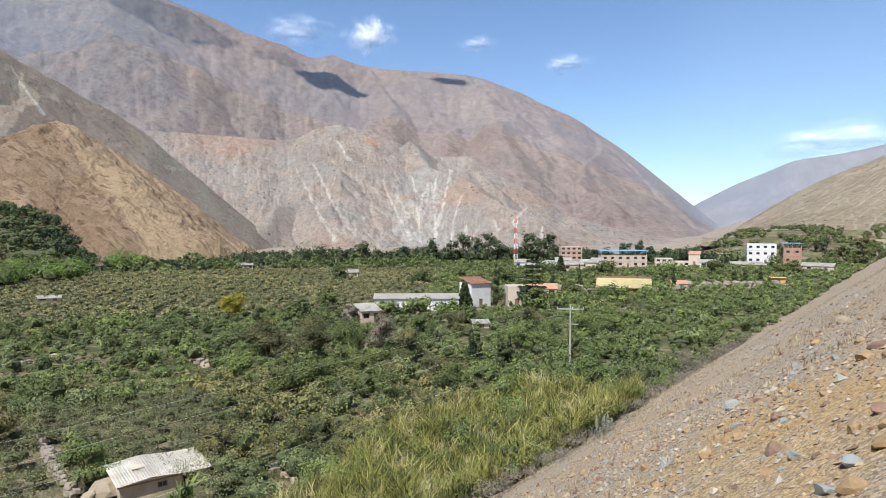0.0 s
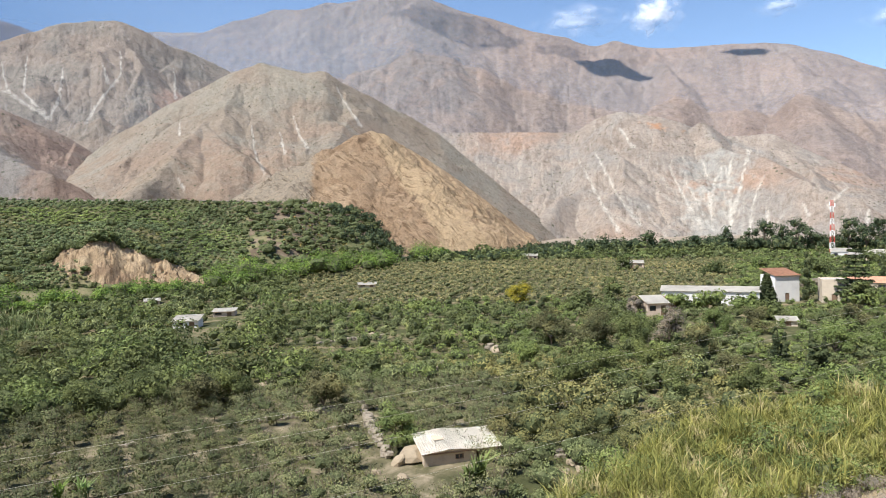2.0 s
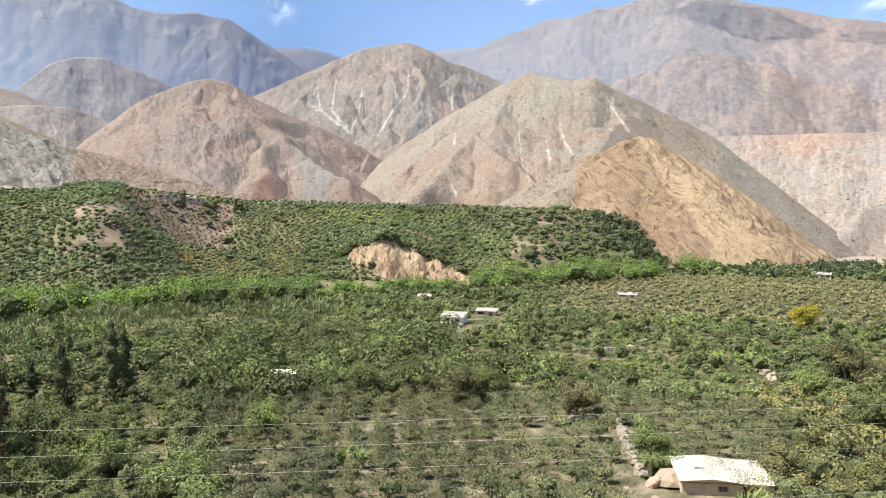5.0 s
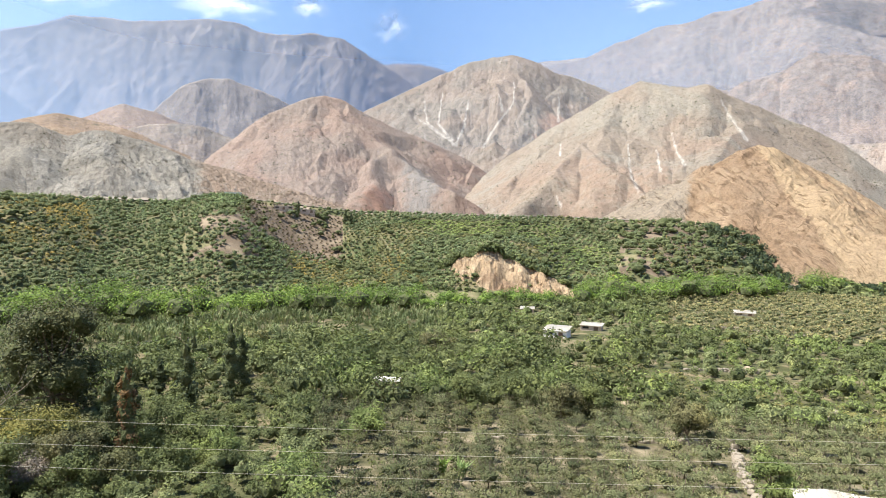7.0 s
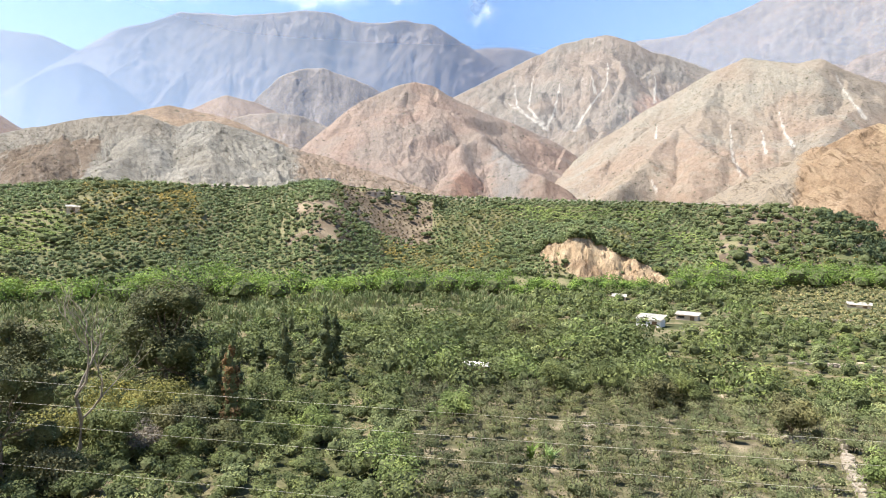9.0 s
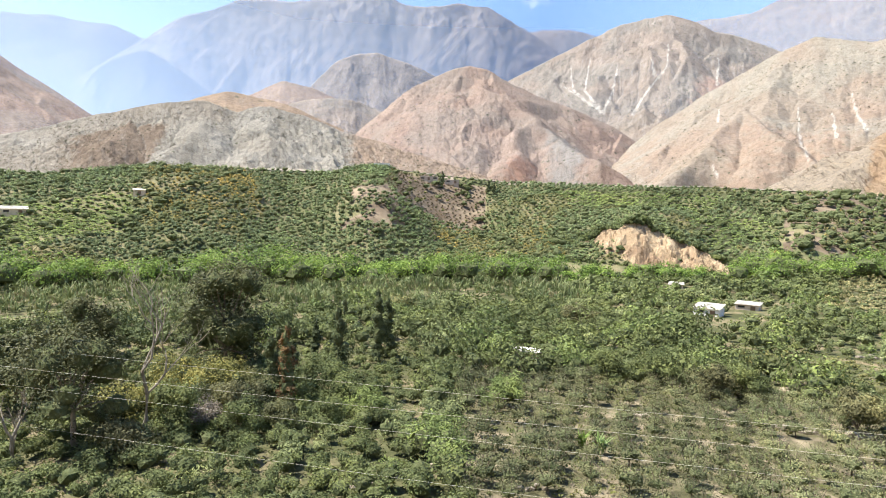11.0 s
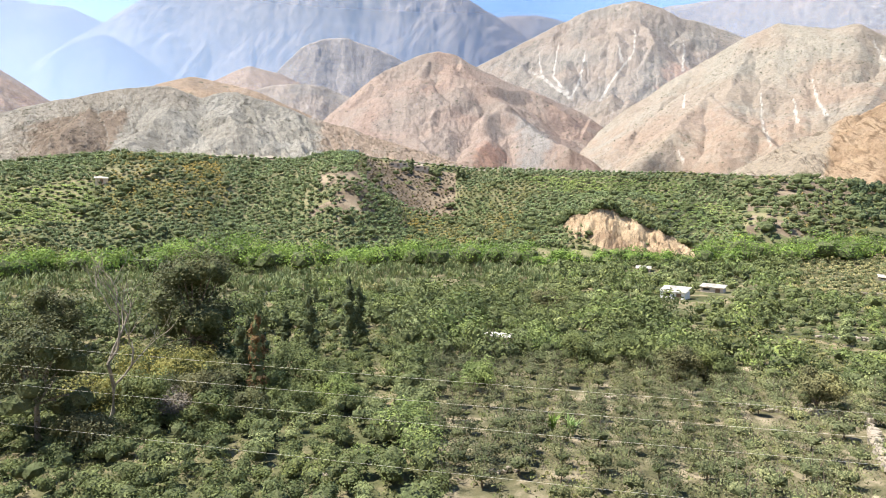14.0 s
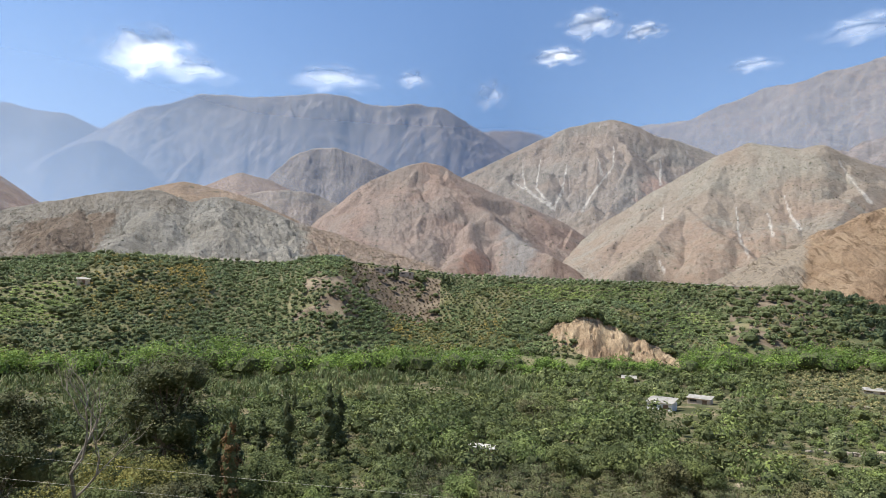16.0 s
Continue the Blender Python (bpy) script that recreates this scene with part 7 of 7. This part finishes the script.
# ---------- village houses ----------
def house(name, label, bearing, dist, w, d, h, wall, turn=0.0, storeys=1, bays=2, roof="flat", roof_mat=None, base=None, lower=0.0, group="village houses"):
    """Walls with window openings storey by storey, slab floors and a flat, pitched or open roof."""
    x, y, z = spot(bearing, dist)
    z = z if base is None else base
    t = thing(name, label, "house", (x, y, z), bearing + turn, group)
    fh = h / storeys
    holes = []
    for s_ in range(storeys):
        for k in range(bays):
            cx = -w / 2 + w * (k + 0.5) / bays
            ww, wh = min(0.62 * w / bays, 1.7), min(1.3, fh * 0.45)
            z0 = s_ * fh + fh * 0.36
            if s_ == 0 and k == bays // 2:
                holes.append((cx - 0.55, cx + 0.55, 0.0, min(2.1, fh * 0.8)))
            else:
                holes.append((cx - ww / 2, cx + ww / 2, z0, z0 + wh))
    bm = bmesh.new()
    wall_slab(bm, -w / 2, w / 2, -d / 2, -d / 2 + 0.25, -1.0 - lower, h, holes)
    part("front_wall", bm, wall, t)
    bm = bmesh.new()
    wall_slab(bm, -w / 2, w / 2, d / 2 - 0.25, d / 2, -1.0 - lower, h)
    part("back_wall", bm, wall, t)
    for xx in (-w / 2, w / 2 - 0.25):
        bm = bmesh.new()
        box(bm, (xx, -d / 2 + 0.252, -1.0 - lower), (xx + 0.25, d / 2 - 0.252, h))
        part("side_wall", bm, wall, t)
    for s_ in range(1, storeys):
        bm = bmesh.new()
        box(bm, (-w / 2 - 0.12, -d / 2 - 0.14, s_ * fh - 0.1), (w / 2 + 0.12, d / 2 + 0.12, s_ * fh + 0.1), 0.02)
        part("floor_band", bm, wall, t)
    for hx0, hx1, hz0, hz1 in holes:
        door = hz0 == 0.0
        win = new("door" if door else "window")
        win.parent = t
        bm = bmesh.new()
        f = 0.07
        yf = -d / 2 + 0.06
        for lo, hi in (((hx0, yf, hz0), (hx0 + f, yf + 0.08, hz1)), ((hx1 - f, yf, hz0), (hx1, yf + 0.08, hz1)), ((hx0 + f, yf, hz1 - f), (hx1 - f, yf + 0.08, hz1)), ((hx0 + f, yf, hz0), (hx1 - f, yf + 0.08, hz0 + f))):
            box(bm, lo, hi)
        part("frame", bm, old_wood, win)
        bm = bmesh.new()
        box(bm, (hx0 + f, yf + 0.03, hz0 + f), (hx1 - f, yf + 0.05, hz1 - f))
        part("panel" if door else "pane", bm, old_wood if door else dark_pane, win)
    rm = roof_mat or concrete
    bm = bmesh.new()
    if roof == "flat":
        box(bm, (-w / 2 + 0.25, -d / 2 + 0.25, h - 0.35), (w / 2 - 0.25, d / 2 - 0.25, h - 0.15))
        part("roof", bm, rm, t)
    elif roof == "slab":
        box(bm, (-w / 2 - 0.4, -d / 2 - 0.5, h + 0.003), (w / 2 + 0.4, d / 2 + 0.4, h + 0.2), 0.03)
        part("roof", bm, rm, t)
    elif roof == "shed":
        v = [bm.verts.new(p) for p in ((-w / 2 - 0.3, -d / 2 - 0.4, h + 0.02), (w / 2 + 0.3, -d / 2 - 0.4, h + 0.02), (w / 2 + 0.3, d / 2 + 0.3, h + d * 0.24), (-w / 2 - 0.3, d / 2 + 0.3, h + d * 0.24))]
        bm.faces.new(v)
        bmesh.ops.solidify(bm, geom=list(bm.faces), thickness=-0.06)
        part("roof", bm, rm, t)
    elif roof == "gable":
        v = [bm.verts.new(p) for p in ((-w / 2 - 0.3, -d / 2 - 0.3, h), (w / 2 + 0.3, -d / 2 - 0.3, h), (w / 2 + 0.3, 0, h + d * 0.3), (-w / 2 - 0.3, 0, h + d * 0.3), (w / 2 + 0.3, d / 2 + 0.3, h), (-w / 2 - 0.3, d / 2 + 0.3, h))]
        bm.faces.new((v[0], v[1], v[2], v[3]))
        bm.faces.new((v[3], v[2], v[4], v[5]))
        bm.faces.new((v[0], v[3], v[5]))
        bm.faces.new((v[1], v[4], v[2]))
        bm.faces.new((v[5], v[4], v[1], v[0]))
        part("roof", bm, rm, t)
    elif roof == "open":
        for cx in np.linspace(-w / 2 + 0.2, w / 2 - 0.2, 5):
            for cy in (-d / 2 + 0.2, d / 2 - 0.2):
                b2 = bmesh.new()
                box(b2, (cx - 0.14, cy - 0.14, h), (cx + 0.14, cy + 0.14, h + 2.3), 0.01)
                part("column", b2, concrete, t)
        box(bm, (-w / 2 - 0.7, -d / 2 - 0.9, h + 2.3), (w / 2 + 0.7, d / 2 + 0.7, h + 2.55), 0.04)
        part("roof", bm, rm, t)
    return t


concrete = plain("concrete", (0.46, 0.43, 0.39), 0.9, 2, 0.25, bump=0.3)
white_wall = plain("whitewash", (0.72, 0.70, 0.67), 0.85, 2, 0.12)
cream_wall = plain("cream_wall", (0.62, 0.52, 0.40), 0.9, 2, 0.2)
beige_wall = plain("beige_wall", (0.55, 0.44, 0.35), 0.9, 2, 0.2)
brick_wall = plain("brick_wall", (0.42, 0.25, 0.18), 0.92, 6, 0.3, bump=0.3)
ochre_wall = plain("ochre_wall", (0.60, 0.36, 0.12), 0.9, 2, 0.2)
tile_roof = plain("clay_tile", (0.45, 0.24, 0.15), 0.9, 6, 0.3, bump=0.4)
blue_roof = plain("blue_roof", (0.16, 0.34, 0.58), 0.6, 2, 0.2, spread=(0.3, 0.5, 0.7))
yellow_roof = plain("yellow_awning", (0.74, 0.62, 0.33), 0.8, 2, 0.12)
tin_roof = plain("tin_roof", (0.58, 0.545, 0.48), 0.65, 2, 0.15)
red_paint = plain("red_paint", (0.55, 0.09, 0.06), 0.6, 3, 0.2)
white_paint = plain("white_paint", (0.8, 0.8, 0.78), 0.6, 3, 0.12)

house("white_house", "two-storey whitewashed house with clay tile roof", -2.8, 183, 6.4, 6.0, 6.4, white_wall, 34, 1, 1, "shed", tile_roof)
house("low_building", "long low building with white tin roof", 2.3, 172, 22.0, 4.0, 3.3, white_wall, 0, 1, 1, "shed", tin_roof)
house("small_house", "small house with corrugated white tin roof", 6.6, 150, 4.6, 5.0, 2.6, beige_wall, 20, 1, 2, "shed", tin_roof)
house("small_house", "small clay-coloured house behind a tin roof", 5.6, 158, 4, 3, 3.0, brick_wall, 0, 1, 1, "flat")
house("beige_house", "plain beige plastered two-storey house", -6.3, 184, 5.0, 6, 5.6, cream_wall, 10, 1, 1, "flat")
house("red_roof_house", "low house with red tin roof behind trees", -8.6, 205, 9, 5, 2.6, cream_wall, 0, 1, 3, "gable", tile_roof)
house("brick_house", "unfinished four-storey brick house with open windows", -11.0, 384, 12, 9, 10.4, plain("raw_brick", (0.52, 0.35, 0.27), 0.92, 6, 0.3), 8, 4, 4, "flat")
house("blue_roof_house", "brick and cream building with open blue-roofed top floor", -15.3, 370, 24, 12, 6.4, beige_wall, 10, 2, 6, "open", blue_roof)
house("annex", "cream annex with small windows", -18.6, 374, 9, 8, 5.0, cream_wall, 6, 2, 3, "flat")
house("annex", "low cream house with window row", -20.0, 380, 8, 7, 3.2, cream_wall, 0, 1, 3, "flat")
house("white_villa", "large white three-storey house on a rise", -25.9, 415, 15, 9, 11.0, white_wall, 4, 3, 4, "flat", base=1.0, lower=2)
house("brick_wing", "brick wing with blue roof beside a white house", -28.0, 417, 9, 9, 9.0, brick_wall, 8, 2, 2, "open", blue_roof, base=1.0, lower=2)
house("yellow_house", "small ochre-topped concrete house", -23.4, 400, 10, 8, 6.5, cream_wall, 10, 2, 2, "slab", ochre_wall)
house("ochre_hut", "little ochre-yellow box hut", -27.1, 276, 4.6, 4, 2.8, ochre_wall, 10, 1, 1, "slab", ochre_wall)
house("red_roof_hut", "hut with dull red pitched roof", -19.8, 243, 5, 4, 2.0, cream_wall, 15, 1, 1, "gable", tile_roof)
house("chapel", "tiny house with pointed red roof", -21.0, 392, 6, 6, 6.0, cream_wall, 0, 1, 1, "gable", tile_roof)
for k, (b, d, w, h) in enumerate(((-8.3, 330, 10, 3.0), (-9.6, 335, 9, 3.2), (-11.2, 328, 10, 3.0), (-12.6, 340, 9, 3.4), (-6.9, 352, 8, 3.0), (-10.4, 350, 8, 4.4), (-13.2, 352, 6, 4.0), (-22.0, 372, 8, 3), (-24.9, 385, 16, 1.6), (-29.8, 370, 14, 2.6))):
    house("low_house", "low cream village house with pale tin roof", b, d, w, 6, h, (cream_wall, white_wall, beige_wall)[k % 3], (k * 7) % 20 - 10, 1, 2, "shed", tin_roof)
house("field_shed", "small whitewashed field shed with pale roof", 45.9, 154, 5.4, 3.6, 1.7, white_wall, -18, 1, 2, "shed", tin_roof)
house("field_shed", "pale roofed shelter in a field", 43.0, 170, 5.2, 2.4, 1.3, beige_wall, -15, 1, 2, "shed", tin_roof)
house("field_shed", "pale concrete roof slab among bushes", 60.5, 100, 3.8, 1.8, 0.95, cream_wall, -20, 1, 1, "slab", tin_roof, lower=0.5)
house("field_shed", "tiny tin-roofed hut in a thicket", -3.3, 143, 3.4, 2.4, 1.0, cream_wall, 10, 1, 1, "shed", tin_roof)
house("field_shed", "pale roofed shelter in a far field", 31.1, 226, 6, 2.6, 0.9, cream_wall, 0, 1, 2, "shed", tin_roof)
house("field_shed", "small dark-fronted shelter in a far field", 8.3, 285, 9, 4, 2.3, beige_wall, 0, 1, 3, "shed", tin_roof)
house("field_shed", "small tin-roofed shelter in a far field", 16.8, 340, 7, 4, 2.4, beige_wall, 0, 1, 3, "shed", tin_roof)
house("field_shed", "small hut hidden in riverside bushes", 48.5, 208, 4, 2.6, 1.0, beige_wall, 0, 1, 2, "shed", tin_roof)
house("terrace_house", "small white house on the terrace edge", 73.7, 322, 7.5, 5, 3.0, white_wall, 0, 1, 3, "flat", lower=1)
house("terrace_hut", "low adobe hut on the terrace edge", 69.6, 322, 9, 4, 1.8, beige_wall, 0, 1, 3, "flat", lower=1)
house("terrace_hut", "low adobe ruin on the terrace edge", 67.6, 325, 7, 4, 1.6, beige_wall, 0, 1, 2, "flat", lower=1)
house("hillside_hut", "pale hut roof on the planted hillside", 101.5, 262, 8, 4, 1.8, cream_wall, 0, 1, 2, "shed", tin_roof, lower=1)
house("hillside_hut", "tiny pale hut on the planted hillside", 93.1, 262, 4, 3, 1.6, cream_wall, 0, 1, 1, "shed", tin_roof, lower=1)


def awning():
    x, y, z = spot(-15.5, 222)
    t = thing("yellow_canopy", "long yellow awning roof over an open shed", "canopy", (x, y, z), -15.5)
    bm = bmesh.new()
    v = [bm.verts.new(p) for p in ((-9.0, -4.5, 2.2), (8.6, -4.5, 2.2), (8.6, 5, 4.6), (-9.0, 5, 4.6))]
    bm.faces.new(v)
    bmesh.ops.solidify(bm, geom=list(bm.faces), thickness=-0.08)
    part("awning", bm, yellow_roof, t)
    bm = bmesh.new()
    box(bm, (-9.2, 5.0, 4.3), (8.8, 5.6, 5.2), 0.03)
    part("ridge_beam", bm, old_wood, t)
    for cx in (-8.8, -4.4, 0, 4.2, 8.4):
        for cy, hh in ((-4.3, 2.2), (5.2, 4.3)):
            bm = bmesh.new()
            tube(bm, [(cx, cy, -0.5), (cx, cy, hh)], (0.09, 0.08), 7)
            part("post", bm, old_wood, t)
    bm = bmesh.new()
    box(bm, (-8.6, 4.6, -0.5), (8.2, 4.8, 3.9))
    part("back_wall", bm, brick_wall, t)


awning()


def radio_mast():
    x, y, z = spot(-6.3, 378)
    t = thing("radio_mast", "red and white lattice radio mast in the village", "mast", (x, y, z))
    H, n = 27.0, 9
    for k in range(n):
        z0, z1 = H * k / n, H * (k + 1) / n
        r0, r1 = 1.5 - 0.9 * k / n, 1.5 - 0.9 * (k + 1) / n
        bm = bmesh.new()
        for j in range(3):
            a0, a1 = 2.09 * j, 2.09 * (j + 1)
            p0, p1 = (math.cos(a0) * r0, math.sin(a0) * r0, z0), (math.cos(a0) * r1, math.sin(a0) * r1, z1)
            q1 = (math.cos(a1) * r1, math.sin(a1) * r1, z1)
            tube(bm, [p0, p1], (0.16, 0.16), 5)
            tube(bm, [p0, q1], (0.09, 0.09), 4)
            tube(bm, [p1, q1], (0.09, 0.09), 4)
        part("mast_section", bm, red_paint if k % 2 == 0 else white_paint, t)
    for j, zz in enumerate((24.5, 25.5, 23.0)):
        bm = bmesh.new()
        a = 2.1 * j
        box(bm, (math.cos(a) * 1.3 - 0.3, math.sin(a) * 1.3 - 0.3, zz - 0.9), (math.cos(a) * 1.3 + 0.3, math.sin(a) * 1.3 + 0.3, zz + 0.9), 0.05)
        part("antenna", bm, white_paint, t)


radio_mast()

# ---------- power line ----------
pole_wood = plain("pole_concrete", (0.42, 0.40, 0.33), 0.85, 4, 0.25, bump=0.3)
wire_metal = plain("wire_metal", (0.62, 0.58, 0.48), 0.5, 4, 0.1)


def power_pole(x, y, top, turn, label):
    z = float(ground_z(x, y))
    t = thing("power_pole", label, "pole", (x, y, z), turn, "power poles")
    H = top - z
    bm = bmesh.new()
    tube(bm, [(0, 0, -0.6), (0, 0, H * 0.5), (0, 0, H)], (0.17, 0.14, 0.1), 10)
    part("post", bm, pole_wood, t)
    bm = bmesh.new()
    box(bm, (-2.0, -0.16, H - 0.75), (2.0, -0.04, H - 0.57), 0.01)
    part("crossarm", bm, pole_wood, t)
    bm = bmesh.new()
    box(bm, (-0.2, -0.14, H - 3.0), (1.2, -0.05, H - 2.88), 0.01)
    part("bracket", bm, pole_wood, t)
    for cx in (-1.9, 0.35, 1.9):
        bm = bmesh.new()
        tube(bm, [(cx, -0.1, H - 0.57), (cx, -0.1, H - 0.42), (cx, -0.1, H - 0.34)], (0.03, 0.07, 0.04), 8)
        part("insulator", bm, white_paint, t)
    return Vector((x, y, z))


A = Vector((19.3, 99.0, 10.1))
B = Vector((-95 * 0.6 - 42 * 0.8, -95 * 0.8 + 42 * 0.6, 10.6))
power_pole(A.x, A.y, 10.1, -11, "wooden power pole with crossarm in the thicket")
power_pole(B.x, B.y, 10.6, 60, "wooden power pole with crossarm below the road")
for k, (drop_a, drop_b, sag, side) in enumerate(((0.35, 0.5, 1.0, 1.6), (0.35, 1.2, 1.2, -1.6), (3.0, 3.4, 0.9, 0.0), (6.2, 6.6, 1.0, 0.0))):
    off = Vector((-0.8, 0.6, 0)) * side
    bm = bmesh.new()
    pts = []
    for j in range(41):
        f = j / 40
        p = A.lerp(B, f) + off
        p.z = (A.z - drop_a) * (1 - f) + (B.z - drop_b) * f - sag * 4 * f * (1 - f)
        pts.append(p)
    tube(bm, pts, [0.0062] * 41, 5)
    tagged(part("power_line", bm, wire_metal), "thin pale sagging power wire", "wire", "power wires")

# ---------- clouds ----------
def cloud_vapour(name, thick):
    m, nd, lk, bsdf = nodes_of(name)
    co = nd.new("ShaderNodeTexCoord").outputs["Object"]
    n1 = noise_tex(nd, lk, co, 0.9, 8.0, 0.58, warp=0.5)
    ln = nd.new("ShaderNodeVectorMath")
    ln.operation = "LENGTH"
    lk.new(co, ln.inputs[0])
    m1 = nd.new("ShaderNodeMath")
    m1.operation = "MULTIPLY_ADD"
    m1.inputs[1].default_value, m1.inputs[2].default_value = 2.4, 0.05
    lk.new(n1, m1.inputs[0])
    m2 = nd.new("ShaderNodeMath")
    m2.operation = "SUBTRACT"
    lk.new(m1.outputs[0], m2.inputs[0])
    lk.new(ln.outputs["Value"], m2.inputs[1])
    mr = nd.new("ShaderNodeMapRange")
    mr.interpolation_type = "SMOOTHSTEP"
    for k, v in (("From Min", 0.05), ("From Max", 1.45), ("To Min", 0.0), ("To Max", thick)):
        mr.inputs[k].default_value = v
    lk.new(m2.outputs[0], mr.inputs["Value"])
    both = scatter_air(nd, lk, (0.62, 0.63, 0.65), sun_way)
    clear, mx = nd.new("ShaderNodeBsdfTransparent"), nd.new("ShaderNodeMixShader")
    lk.new(mr.outputs[0], mx.inputs[0])
    lk.new(clear.outputs[0], mx.inputs[1])
    lk.new(both, mx.inputs[2])
    lk.new(mx.outputs[0], nd["Material Output"].inputs[0])
    nd.remove(bsdf)
    return m


full_cloud, thin_cloud = cloud_vapour("cloud_vapour", 0.95), cloud_vapour("thin_cloud_vapour", 0.42)


def cloud(bearing, height, w, h, mat, label, k, dist=4750):
    x, y = place(bearing, dist * math.cos(radians(height)))
    z = 22 + dist * math.sin(radians(height))
    n = 24
    uu, vv = np.meshgrid(np.linspace(-1.6, 1.6, n), np.linspace(-1.6, 1.6, n))
    bulge = 0.35 * np.exp(-(uu ** 2 + vv ** 2)) + 0.15 * (fbm(uu * 2 + k, vv * 2, 3, k) - 0.5)
    v = np.stack([uu.ravel(), -bulge.ravel(), vv.ravel()], -1)
    ob = new("cloud", raw_mesh("cloud", v, grid_faces(n, n), True, (mat,)))
    ob.matrix_world = pose(float(x), float(y), z, 0, 0, bearing) @ Matrix.Diagonal((w, w, h, 1)) @ Matrix.Translation((0, 0, 0))
    tagged(ob, label, "cloud", "clouds", kind="structure")


SMALL, WISP = "small white fair-weather cloud", "thin wispy white cloud"
PX = 4.1
for k, (b, e, w, h, thin) in enumerate(((12.5, 16.0, 62, 28, 1), (6.3, 16.0, 40, 30, 0), (-3.0, 15.3, 32, 14, 1), (-10.5, 13.5, 40, 17, 1), (-30.8, 6.3, 110, 30, 1), (39.1, 19.2, 40, 12, 1), (19.6, 19.3, 36, 14, 0),
                                        (89.8, 18.9, 70, 44, 0), (86.2, 18.0, 60, 22, 1), (74.9, 18.6, 75, 24, 1), (67.7, 19.1, 30, 18, 1), (60.8, 18.1, 30, 28, 1), (54.9, 21.0, 44, 17, 0), (52.0, 23.5, 46, 26, 0), (47.5, 22.6, 34, 15, 0), (31.3, 20.7, 60, 22, 1))):
    cloud(b, e, w * PX, h * PX, thin_cloud if thin else full_cloud, WISP if thin else SMALL, k)

# the clouds whose shadows lie on the ranges
shade_vapour, veil_vapour = plain("thick_cloud", (0.85, 0.85, 0.86), 1.0, 0.01, 0.05), plain("veil_cloud", (0.85, 0.85, 0.86), 1.0, 0.01, 0.05)
veil_vapour.node_tree.nodes["Principled BSDF"].inputs["Alpha"].default_value = 0.2
for at_b, at_r, z, w, dd, hh, tw in ((9.6, 2495, 566, 95, 75, 40, 10), (14.0, 2520, 640, 85, 40, 25, 30), (-0.4, 2660, 640, 75, 25, 20, 0), (22.0, 2480, 720, 170, 110, 40, 20)):
    x, y = place(at_b, at_r)
    b = at_b * 0.7
    c = Vector((float(x), float(y), z)) + sun_way * 1700
    bm = bmesh.new()
    bmesh.ops.create_icosphere(bm, subdivisions=4, radius=1.0)
    for v in bm.verts:
        v.co *= 1 + 0.55 * noise.fractal(v.co * 1.6 + Vector((b, 0, 0)), 1.0, 2.0, 4)
    ob = part("cloud", bm, veil_vapour if at_b > 12 else shade_vapour, None, "", True)
    ob.matrix_world = pose(c.x, c.y, c.z, 0, 0, b + tw) @ Matrix.Diagonal((w, dd, hh, 1))
    tagged(ob, "white cloud drifting high over the valley", "cloud", "clouds", kind="structure")
